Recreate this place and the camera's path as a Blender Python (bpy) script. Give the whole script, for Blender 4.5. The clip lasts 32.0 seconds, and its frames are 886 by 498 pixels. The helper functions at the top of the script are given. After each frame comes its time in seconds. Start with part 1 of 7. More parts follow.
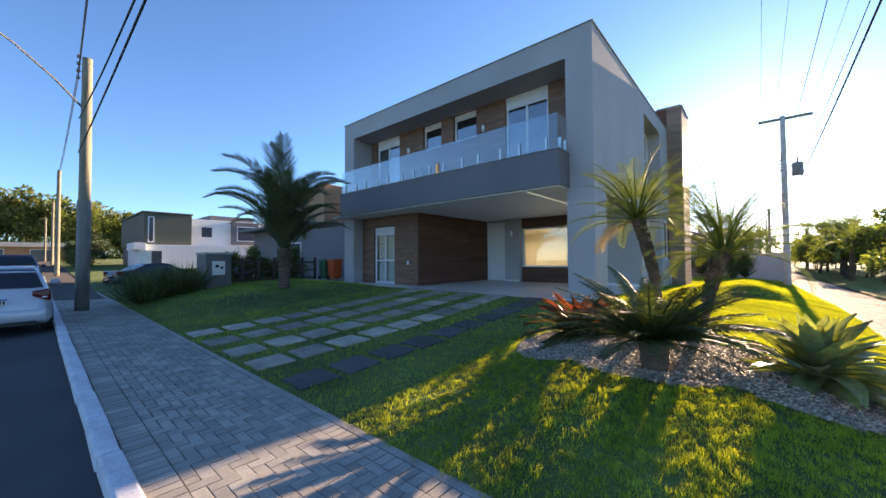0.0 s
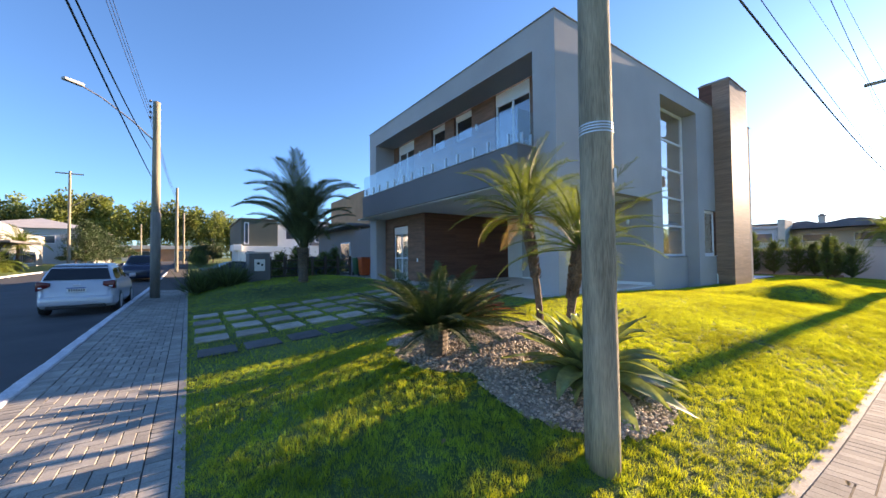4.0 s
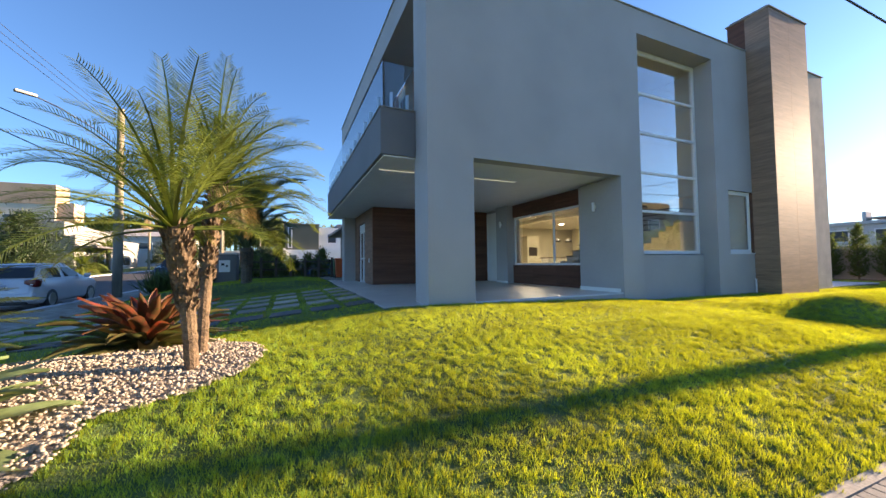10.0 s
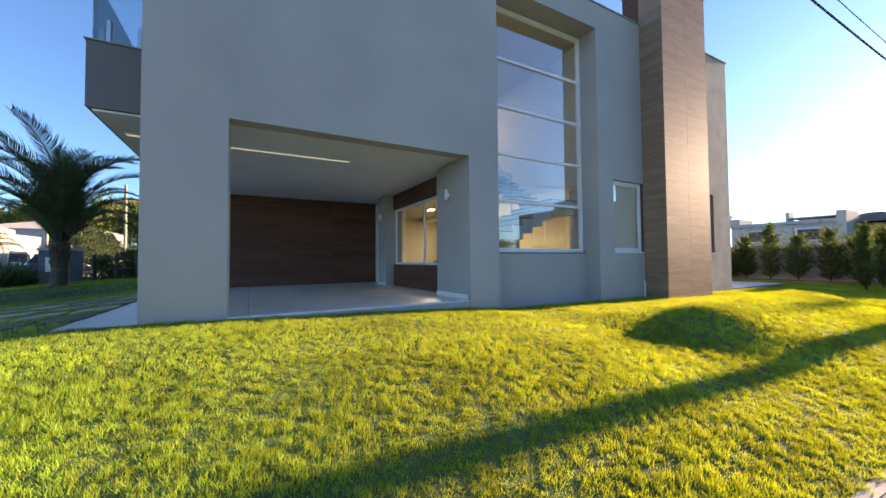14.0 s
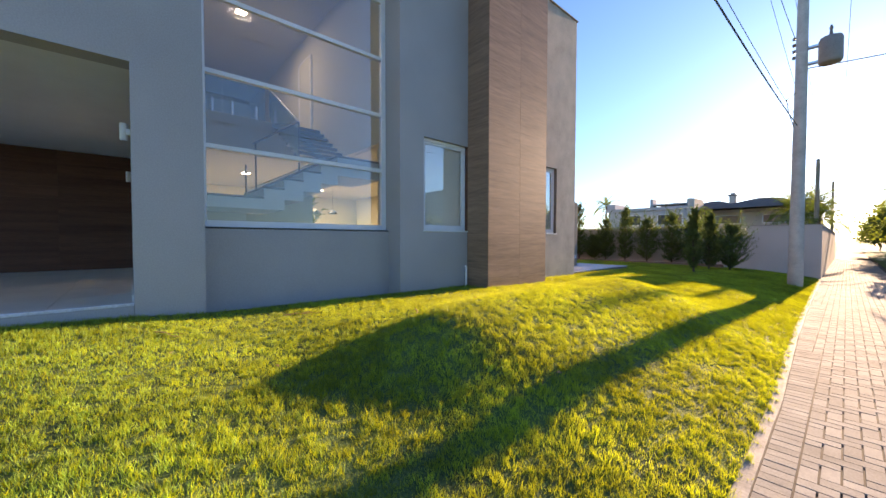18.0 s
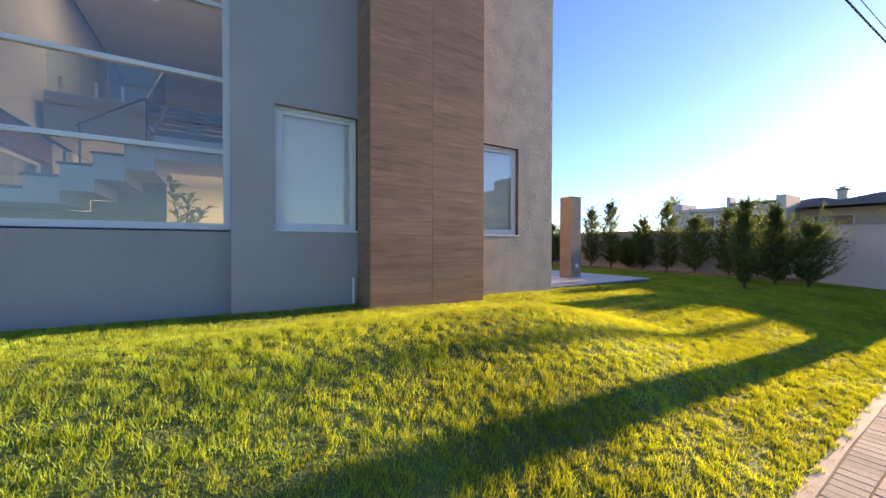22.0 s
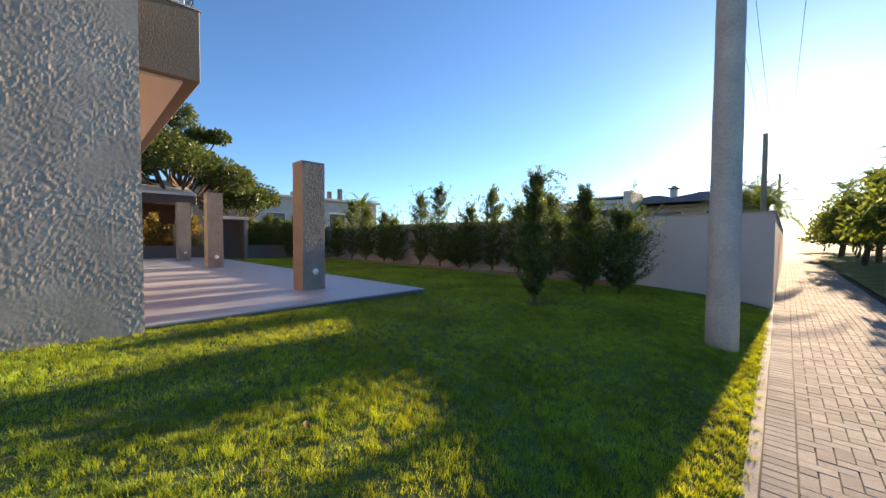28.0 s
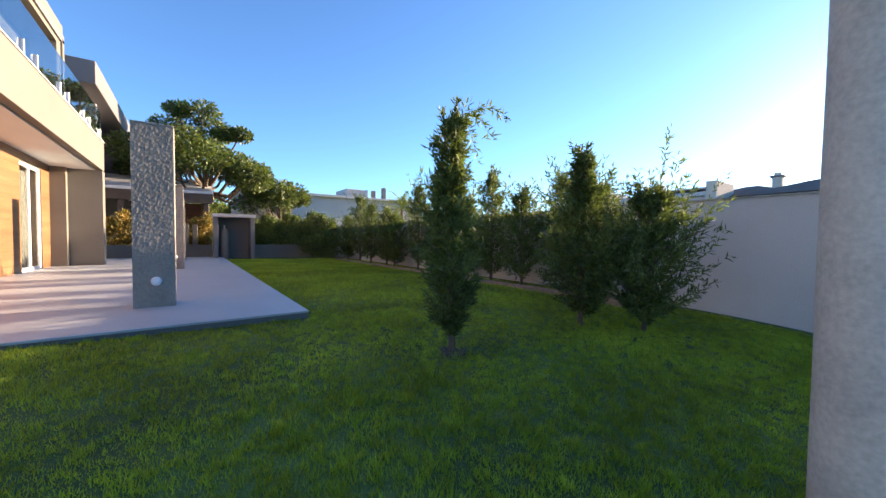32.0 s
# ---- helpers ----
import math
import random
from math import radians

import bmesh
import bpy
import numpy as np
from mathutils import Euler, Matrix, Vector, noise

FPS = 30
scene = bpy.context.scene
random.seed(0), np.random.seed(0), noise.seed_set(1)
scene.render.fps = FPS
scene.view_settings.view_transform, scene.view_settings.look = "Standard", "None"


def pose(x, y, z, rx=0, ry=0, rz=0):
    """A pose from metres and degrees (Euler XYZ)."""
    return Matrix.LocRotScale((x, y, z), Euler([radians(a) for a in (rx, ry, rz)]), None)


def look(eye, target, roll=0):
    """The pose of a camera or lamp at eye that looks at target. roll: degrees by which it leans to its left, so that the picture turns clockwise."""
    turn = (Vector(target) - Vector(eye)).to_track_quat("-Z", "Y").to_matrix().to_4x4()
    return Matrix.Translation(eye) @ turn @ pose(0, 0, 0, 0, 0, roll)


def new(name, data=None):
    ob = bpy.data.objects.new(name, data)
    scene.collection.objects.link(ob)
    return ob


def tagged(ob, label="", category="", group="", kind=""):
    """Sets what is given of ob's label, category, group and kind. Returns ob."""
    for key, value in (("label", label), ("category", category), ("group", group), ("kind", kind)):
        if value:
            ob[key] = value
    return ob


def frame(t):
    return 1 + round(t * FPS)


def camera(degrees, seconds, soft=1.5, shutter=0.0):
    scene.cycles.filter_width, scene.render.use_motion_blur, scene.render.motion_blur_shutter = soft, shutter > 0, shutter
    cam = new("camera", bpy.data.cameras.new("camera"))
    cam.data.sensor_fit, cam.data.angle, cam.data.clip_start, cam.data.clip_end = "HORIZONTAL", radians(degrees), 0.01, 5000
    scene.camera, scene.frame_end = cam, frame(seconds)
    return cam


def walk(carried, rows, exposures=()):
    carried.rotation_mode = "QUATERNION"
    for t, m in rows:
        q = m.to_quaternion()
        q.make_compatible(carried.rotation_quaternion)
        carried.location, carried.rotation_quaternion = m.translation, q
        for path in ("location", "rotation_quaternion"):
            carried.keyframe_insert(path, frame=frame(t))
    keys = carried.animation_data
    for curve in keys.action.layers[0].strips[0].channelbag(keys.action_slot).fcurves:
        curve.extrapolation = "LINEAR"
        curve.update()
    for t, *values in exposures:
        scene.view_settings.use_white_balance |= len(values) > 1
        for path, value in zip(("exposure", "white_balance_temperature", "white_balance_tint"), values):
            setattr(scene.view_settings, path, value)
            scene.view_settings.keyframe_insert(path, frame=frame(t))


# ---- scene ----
cam = camera(102.4, 32.0)
PATH = [
    (0, (-0.324, -0.42, 1.791), (-1.638, 1.087, 1.848), -0.3),
    (0.5, (0.13, -0.414, 1.78), (-1.234, 1.048, 1.845), -0.3),
    (1, (0.491, -0.32, 1.726), (-0.889, 1.127, 1.782), -0.4),
    (1.5, (0.885, -0.115, 1.685), (-0.517, 1.311, 1.744), -0.5),
    (2, (1.326, 0.105, 1.665), (-0.129, 1.476, 1.724), -0.5),
    (2.5, (1.621, 0.462, 1.666), (0.118, 1.78, 1.712), -0.6),
    (3, (1.931, 0.858, 1.712), (0.383, 2.124, 1.758), -0.8),
    (3.5, (2.141, 1.242, 1.74), (0.558, 2.464, 1.787), -0.7),
    (5.5, (2.458, 2.878, 1.598), (0.701, 3.832, 1.672), -0.8),
    (6, (2.57, 3.31, 1.57), (0.788, 4.215, 1.646), -0.9),
    (6.5, (2.645, 3.712, 1.537), (0.833, 4.555, 1.615), -0.8),
    (7, (2.732, 4.194, 1.53), (0.915, 5.026, 1.614), -0.7),
    (7.5, (2.824, 4.627, 1.565), (1.008, 5.46, 1.646), -0.6),
    (8, (2.779, 5.072, 1.547), (0.961, 5.904, 1.626), -0.6),
    (8.5, (2.817, 5.534, 1.524), (0.995, 6.356, 1.605), -0.7),
    (9, (2.858, 5.954, 1.528), (1.033, 6.769, 1.606), -0.6),
    (9.5, (2.83, 6.418, 1.528), (1.001, 7.223, 1.607), -0.6),
    (10, (2.893, 6.918, 1.519), (1.062, 7.72, 1.597), -0.7),
    (10.5, (2.903, 7.346, 1.502), (1.071, 8.145, 1.575), -0.5),
    (11, (2.85, 7.796, 1.507), (1.018, 8.595, 1.586), -0.6),
    (11.5, (2.855, 8.268, 1.52), (1.023, 9.066, 1.6), -0.6),
    (12, (2.799, 8.721, 1.5), (0.966, 9.516, 1.572), -0.5),
    (12.5, (2.752, 9.211, 1.501), (0.919, 10.008, 1.578), -0.6),
    (13, (2.723, 9.699, 1.515), (0.893, 10.502, 1.591), -0.5),
    (13.5, (2.639, 10.208, 1.547), (0.834, 11.068, 1.613), -0.5),
    (14, (2.622, 10.712, 1.542), (0.866, 11.668, 1.602), -0.5),
    (14.5, (2.623, 11.177, 1.487), (0.889, 12.172, 1.549), -0.5),
    (15, (2.56, 11.744, 1.497), (0.87, 12.813, 1.559), -0.4),
    (15.5, (2.547, 12.269, 1.47), (0.94, 13.46, 1.479), -0.4),
    (17.5, (2.311, 14.137, 1.52), (0.808, 15.454, 1.462), -0.0),
    (18, (2.328, 14.634, 1.522), (0.829, 15.956, 1.466), 0.1),
    (18.5, (2.305, 15.1, 1.497), (0.806, 16.422, 1.438), 0.1),
    (19, (2.277, 15.594, 1.519), (0.762, 16.898, 1.469), 0.0),
    (19.5, (2.312, 16.076, 1.518), (0.725, 17.292, 1.48), 0.0),
    (20, (2.319, 16.57, 1.489), (0.668, 17.698, 1.449), 0.0),
    (20.5, (2.39, 17.08, 1.486), (0.713, 18.169, 1.45), -0.0),
    (21, (2.424, 17.567, 1.449), (0.72, 18.613, 1.426), -0.1),
    (21.5, (2.45, 18.094, 1.47), (0.741, 19.134, 1.448), -0.0),
    (22, (2.527, 18.601, 1.478), (0.817, 19.637, 1.454), 0.1),
    (22.5, (2.513, 19.085, 1.458), (0.793, 20.104, 1.432), 0.0),
    (23, (2.507, 19.591, 1.476), (0.778, 20.595, 1.45), 0.0),
    (23.5, (2.476, 20.075, 1.487), (0.747, 21.08, 1.454), 0.3),
    (24, (2.357, 20.606, 1.5), (0.628, 21.611, 1.467), 0.3),
    (24.5, (2.304, 21.15, 1.5), (0.6, 22.198, 1.466), 0.3),
    (25, (2.128, 21.643, 1.483), (0.491, 22.79, 1.443), 0.5),
    (25.5, (1.976, 22.145, 1.486), (0.429, 23.412, 1.447), 0.4),
    (26, (1.874, 22.621, 1.513), (0.38, 23.949, 1.475), 0.4),
    (26.5, (1.811, 23.116, 1.502), (0.365, 24.497, 1.463), 0.3),
    (28.5, (1.868, 25.143, 1.504), (0.483, 26.584, 1.439), 0.3),
    (29, (1.842, 25.622, 1.488), (0.455, 27.062, 1.417), 0.4),
    (29.5, (1.878, 26.111, 1.482), (0.485, 27.544, 1.416), 0.2),
    (30, (1.884, 26.556, 1.481), (0.475, 27.974, 1.415), 0.4),
    (30.5, (1.785, 27.029, 1.491), (0.358, 28.428, 1.428), 0.4),
    (31, (1.742, 27.479, 1.467), (0.264, 28.825, 1.409), 0.5),
    (31.5, (1.585, 27.883, 1.434), (0.016, 29.121, 1.37), 0.6),
    (32, (1.417, 28.345, 1.441), (-0.213, 29.502, 1.383), 0.4),
]
walk(cam, [(t, look(eye, target, roll)) for t, eye, target, roll in PATH], [(0.0, 2.02, 7800, 27), (1.0, 2.16, 7800, 27), (4.0, 2.1, 7650, 27), (9.0, 1.98, 7700, 25), (15.0, 2.16, 8250, 30), (19.0, 1.98, 8250, 32), (20.2, 2.04, 8150, 33), (24.0, 1.94, 8100, 33), (25.0, 1.96, 7950, 30), (26.0, 1.66, 7800, 26), (27.0, 1.68, 7800, 24), (30.0, 1.82, 7700, 23), (31.0, 1.95, 7500, 23), (32.0, 2.18, 7400, 23)])

# ---- world and sun ----
SUN_AZ, SUN_EL = 1.7, 11.6
world = bpy.data.worlds.new("world")
scene.world = world
world.use_nodes = True
wn = world.node_tree
wn.nodes.clear()
w_out = wn.nodes.new("ShaderNodeOutputWorld")
w_bg = wn.nodes.new("ShaderNodeBackground")
w_sky = wn.nodes.new("ShaderNodeTexSky")
w_sky.sky_type = "NISHITA"
w_sky.sun_disc = False
w_sky.sun_elevation = radians(SUN_EL)
w_sky.sun_rotation = radians(SUN_AZ)
w_sky.air_density, w_sky.dust_density, w_sky.ozone_density = 0.85, 0.2, 5.5
w_bg.inputs["Strength"].default_value = 0.1
w_tint = wn.nodes.new("ShaderNodeMix")
w_tint.data_type, w_tint.blend_type = "RGBA", "MULTIPLY"
w_tint.inputs[0].default_value = 1.0
w_tint.inputs[7].default_value = (0.88, 1.03, 1.0, 1.0)
wn.links.new(w_sky.outputs[0], w_tint.inputs[6])
wn.links.new(w_tint.outputs[2], w_bg.inputs[0])
wn.links.new(w_bg.outputs[0], w_out.inputs[0])
sun_data = bpy.data.lights.new("sun", "SUN")
sun_data.energy, sun_data.angle, sun_data.color = 5.0, radians(0.6), (1.0, 0.84, 0.6)
sun = new("sun", sun_data)
SUN_DIR = Vector((math.sin(radians(SUN_AZ)) * math.cos(radians(SUN_EL)), math.cos(radians(SUN_AZ)) * math.cos(radians(SUN_EL)), math.sin(radians(SUN_EL))))
sun.matrix_world = look(tuple(SUN_DIR * 60), (0, 0, 0))


# ---- materials ----
def mat(name, color, rough=0.7, metal=0.0, var=0.12, scale=3.0, fine=40.0, bump=0.15, bump_dist=0.004, color2=None, spec=0.5, stretch=(1, 1, 1), sheen=0.0, coord="Object", obj_var=0.0, translucent=0.0, through_tint=(1.15, 1.08, 0.65)):
    """A procedural surface: base colour varied at two scales, with fine relief."""
    m = bpy.data.materials.new(name)
    m.use_nodes = True
    nt = m.node_tree
    n, l = nt.nodes, nt.links
    bsdf = n["Principled BSDF"]
    bsdf.inputs["Roughness"].default_value = rough
    bsdf.inputs["Metallic"].default_value = metal
    bsdf.inputs["Specular IOR Level"].default_value = spec
    tc = n.new("ShaderNodeTexCoord")
    mp = n.new("ShaderNodeMapping")
    mp.inputs["Scale"].default_value = stretch
    if obj_var:
        info = n.new("ShaderNodeObjectInfo")
        far_ = n.new("ShaderNodeVectorMath")
        far_.operation = "MULTIPLY_ADD"
        far_.inputs[1].default_value = (53.0, 31.0, 17.0)
        l.new(info.outputs["Random"], far_.inputs[0])
        l.new(tc.outputs[coord], far_.inputs[2])
        l.new(far_.outputs[0], mp.inputs[0])
    else:
        l.new(tc.outputs[coord], mp.inputs[0])
    big = n.new("ShaderNodeTexNoise")
    big.inputs["Scale"].default_value, big.inputs["Detail"].default_value = scale, 5
    small = n.new("ShaderNodeTexNoise")
    small.inputs["Scale"].default_value, small.inputs["Detail"].default_value = fine, 4
    l.new(mp.outputs[0], big.inputs[0])
    l.new(mp.outputs[0], small.inputs[0])
    mix = n.new("ShaderNodeMix")
    mix.data_type = "FLOAT"
    mix.inputs[0].default_value = 0.45
    l.new(big.outputs[0], mix.inputs[2])
    l.new(small.outputs[0], mix.inputs[3])
    ramp = n.new("ShaderNodeValToRGB")
    c2 = color2 or tuple(max(0.0, c * (1 - 2 * var)) for c in color)
    c1 = tuple(min(1.0, c * (1 + var)) for c in color)
    ramp.color_ramp.elements[0].position, ramp.color_ramp.elements[1].position = 0.34, 0.66
    ramp.color_ramp.elements[0].color, ramp.color_ramp.elements[1].color = (*c2, 1), (*c1, 1)
    l.new(mix.outputs[0], ramp.inputs[0])
    col = ramp.outputs[0]
    if obj_var:
        geo = n.new("ShaderNodeNewGeometry")
        add = n.new("ShaderNodeMath")
        add.operation = "ADD"
        frac = n.new("ShaderNodeMath")
        frac.operation = "FRACT"
        l.new(info.outputs["Random"], add.inputs[0])
        l.new(geo.outputs["Random Per Island"], add.inputs[1])
        l.new(add.outputs[0], frac.inputs[0])
        hsv = n.new("ShaderNodeHueSaturation")
        rng = n.new("ShaderNodeMapRange")
        rng.inputs[3].default_value, rng.inputs[4].default_value = 1 - obj_var, 1 + obj_var
        l.new(frac.outputs[0], rng.inputs[0])
        l.new(rng.outputs[0], hsv.inputs["Value"])
        l.new(col, hsv.inputs["Color"])
        col = hsv.outputs[0]
    l.new(col, bsdf.inputs["Base Color"])
    if bump:
        b = n.new("ShaderNodeBump")
        b.inputs["Strength"].default_value, b.inputs["Distance"].default_value = bump, bump_dist
        l.new(small.outputs[0], b.inputs["Height"])
        l.new(b.outputs[0], bsdf.inputs["Normal"])
    if translucent:
        tr = n.new("ShaderNodeBsdfTranslucent")
        tm = n.new("ShaderNodeMix")
        tm.data_type, tm.blend_type, tm.clamp_result = "RGBA", "MULTIPLY", False
        tm.inputs[0].default_value = 1.0
        tm.inputs[7].default_value = (*through_tint, 1)
        l.new(col, tm.inputs[6])
        l.new(tm.outputs[2], tr.inputs[0])
        ms = n.new("ShaderNodeMixShader")
        ms.inputs[0].default_value = translucent
        out = n["Material Output"]
        l.new(bsdf.outputs[0], ms.inputs[1])
        l.new(tr.outputs[0], ms.inputs[2])
        l.new(ms.outputs[0], out.inputs[0])
    return m


def glass(name, tint=(0.9, 0.95, 0.95), alpha=0.75, rough=0.01, mirror=0.05):
    """Thin pane: clear with a mirror-like coat that grows at a slant."""
    m = bpy.data.materials.new(name)
    m.use_nodes = True
    nt = m.node_tree
    n, l = nt.nodes, nt.links
    n.remove(n["Principled BSDF"])
    t = n.new("ShaderNodeBsdfTransparent")
    t.inputs[0].default_value = (*[c * alpha for c in tint], 1)
    g = n.new("ShaderNodeBsdfGlossy")
    g.inputs["Roughness"].default_value = rough
    f = n.new("ShaderNodeLayerWeight")
    f.inputs[0].default_value = 0.5
    pw_ = n.new("ShaderNodeMath")
    pw_.operation = "POWER"
    pw_.inputs[1].default_value = 1.4
    ma = n.new("ShaderNodeMath")
    ma.operation = "MULTIPLY_ADD"
    ma.inputs[1].default_value, ma.inputs[2].default_value = 0.75 * (1 - mirror), mirror
    l.new(f.outputs["Facing"], pw_.inputs[0])
    l.new(pw_.outputs[0], ma.inputs[0])
    mx = n.new("ShaderNodeMixShader")
    l.new(ma.outputs[0], mx.inputs[0])
    l.new(t.outputs[0], mx.inputs[1])
    l.new(g.outputs[0], mx.inputs[2])
    l.new(mx.outputs[0], n["Material Output"].inputs[0])
    return m


def glow(name, color, strength):
    m = bpy.data.materials.new(name)
    m.use_nodes = True
    b = m.node_tree.nodes["Principled BSDF"]
    b.inputs["Base Color"].default_value = (*color, 1)
    b.inputs["Emission Color"].default_value = (*color, 1)
    b.inputs["Emission Strength"].default_value = strength
    return m


M_GREY = mat("grey_render", (0.385, 0.368, 0.366), 0.75, var=0.085, scale=0.55, fine=60, bump=0.25)
M_DARK = mat("dark_grey_render", (0.15, 0.145, 0.15), 0.7, var=0.06, scale=0.8, fine=60, bump=0.2)
# Rough wall stucco in a darker tone, for the terrace pillars.
M_PILLAR = mat("pillar_stucco", (0.265, 0.245, 0.215), 0.9, var=0.13, scale=2.6, fine=30, bump=0.15, bump_dist=0.006)
M_ROUGH = mat("rough_stucco", (0.465, 0.41, 0.35), 0.9, var=0.13, scale=2.6, fine=30, bump=0.15, bump_dist=0.006)
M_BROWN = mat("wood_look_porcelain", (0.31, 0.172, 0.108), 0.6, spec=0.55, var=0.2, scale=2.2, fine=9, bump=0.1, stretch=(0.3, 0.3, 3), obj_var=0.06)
# Chimney cladding brown again, darker and less glossy, for the front.
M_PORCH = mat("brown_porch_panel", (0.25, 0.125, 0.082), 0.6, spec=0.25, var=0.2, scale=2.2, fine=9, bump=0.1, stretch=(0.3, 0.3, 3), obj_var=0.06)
# Darkest of the three browns, with little gloss, for the porch recess.
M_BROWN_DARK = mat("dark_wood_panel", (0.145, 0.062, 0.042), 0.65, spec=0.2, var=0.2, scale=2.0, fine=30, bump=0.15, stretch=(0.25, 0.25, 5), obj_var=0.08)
M_WHITE = mat("white_paint", (0.76, 0.76, 0.74), 0.55, var=0.03, scale=2, fine=50, bump=0.05)
M_FRAME = mat("white_aluminium", (0.74, 0.75, 0.77), 0.35, var=0.03, scale=4, fine=60, bump=0.03)
M_BLIND = mat("roller_blind", (0.93, 0.88, 0.79), 0.8, var=0.04, scale=1.5, fine=120, bump=0.1)
M_TILE = mat("porch_tile", (0.6, 0.56, 0.51), 0.35, var=0.07, scale=1.5, fine=40, bump=0.05, obj_var=0.05)
M_SLAB = mat("terrace_tile", (0.375, 0.405, 0.435), 0.45, var=0.05, scale=1.2, fine=40, bump=0.05)
M_GRASS_SOIL = mat("lawn_base", (0.13, 0.19, 0.035), 0.95, var=0.3, scale=1.1, fine=45, bump=0.8, bump_dist=0.03, coord="Object")
M_GRASS = mat("grass_blade", (0.235, 0.42, 0.062), 0.55, var=0.26, scale=0.9, fine=7, bump=0, obj_var=0.24, translucent=0.46, spec=0.3, through_tint=(2.12, 1.24, 0.28))
M_THATCH = mat("lawn_thatch", (0.09, 0.145, 0.035), 0.95, var=0.35, scale=1.1, fine=60, bump=0.8, bump_dist=0.03)
M_ASPHALT = mat("asphalt", (0.052, 0.053, 0.058), 0.85, var=0.2, scale=0.8, fine=120, bump=0.4, bump_dist=0.006)
M_PAVER = mat("concrete_paver", (0.355, 0.335, 0.295), 0.95, spec=0.15, var=0.15, scale=2.5, fine=70, bump=0.4, bump_dist=0.004, obj_var=0.16)
M_JOINT = mat("paver_joint_sand", (0.06, 0.052, 0.043), 0.95, var=0.25, scale=4, fine=90, bump=0.4)
M_KERB = mat("whitewashed_kerb", (0.62, 0.63, 0.66), 0.8, var=0.16, scale=3, fine=40, bump=0.5, bump_dist=0.008)
M_EDGE = mat("concrete_edging", (0.33, 0.31, 0.28), 0.9, var=0.2, scale=4, fine=50, bump=0.5)
M_STONE = mat("slate_step", (0.36, 0.315, 0.25), 0.75, var=0.25, scale=3, fine=35, bump=0.5, bump_dist=0.008, obj_var=0.38)
M_WALL = mat("garden_wall_render", (0.44, 0.425, 0.41), 0.85, var=0.07, scale=0.8, fine=50, bump=0.25)
M_POLE = mat("weathered_pole_wood", (0.29, 0.255, 0.18), 0.85, var=0.28, scale=3, fine=30, bump=0.6, bump_dist=0.01, stretch=(4, 4, 0.35))
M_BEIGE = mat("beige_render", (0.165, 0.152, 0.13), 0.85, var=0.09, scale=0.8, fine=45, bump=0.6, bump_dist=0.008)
M_GLASS = glass("window_glass", (0.985, 0.99, 0.985), 1.0, mirror=0.08)
M_RAIL = glass("balustrade_glass", (0.86, 0.95, 0.96), 0.97, mirror=0.06)
M_STEEL = mat("brushed_steel", (0.55, 0.56, 0.57), 0.3, metal=1.0, var=0.06, scale=5, fine=60, bump=0.05)
M_BLACK = mat("black_rubber", (0.02, 0.02, 0.021), 0.6, var=0.2, scale=5, fine=60, bump=0.1)
M_GALLERY = mat("gallery_grey_paint", (0.33, 0.325, 0.28), 0.75, var=0.05, scale=1, fine=50, bump=0.05)
M_ROOM = mat("room_wall_cream", (0.62, 0.585, 0.46), 0.8, var=0.03, scale=1, fine=50, bump=0.05)


# ---- building helpers ----
def bm_boxes(boxes, bevel=0.0, segs=1):
    """One bmesh of boxes (x0, x1, y0, y1, z0, z1), edges rounded by bevel."""
    bm = bmesh.new()
    for x0, x1, y0, y1, z0, z1 in boxes:
        one = bmesh.ops.create_cube(bm, size=1)["verts"]
        for v in one:
            v.co = ((x0 + x1) / 2 + v.co.x * (x1 - x0), (y0 + y1) / 2 + v.co.y * (y1 - y0), (z0 + z1) / 2 + v.co.z * (z1 - z0))
    if bevel:
        bmesh.ops.bevel(bm, geom=bm.edges[:], offset=bevel, segments=segs, affect="EDGES", profile=0.5)
    return bm


def mesh_of(name, bm, material, smooth=False):
    me = bpy.data.meshes.new(name)
    bm.to_mesh(me)
    bm.free()
    if material:
        me.materials.append(material)
    if smooth:
        me.polygons.foreach_set("use_smooth", [True] * len(me.polygons))
    return me


def part(name, bm, material, parent=None, label="", smooth=False):
    ob = new(name, mesh_of(name, bm, material, smooth))
    if parent:
        ob.parent = parent
    return tagged(ob, label)


def thing(name, x, y, z, label, category, group="", rz=0.0):
    """An empty at the base of a thing, to which its parts belong."""
    e = new(name)
    e.matrix_world = pose(x, y, z, 0, 0, rz)
    e.empty_display_size = 0.1
    return tagged(e, label, category, group)


def structure(name, bm, material, label, category, smooth=False):
    return tagged(part(name, bm, material, None, "", smooth), label, category, kind="structure")


def lathe(profile, seg=16, z_axis=True):
    """A turned shape from (radius, height) pairs."""
    bm = bmesh.new()
    rings = []
    for r, h in profile:
        rings.append([bm.verts.new((r * math.cos(2 * math.pi * k / seg), r * math.sin(2 * math.pi * k / seg), h)) for k in range(seg)])
    for a, b in zip(rings, rings[1:]):
        for k in range(seg):
            bm.faces.new((a[k], a[(k + 1) % seg], b[(k + 1) % seg], b[k]))
    bm.faces.new(rings[0][::-1])
    bm.faces.new(rings[-1])
    return bm


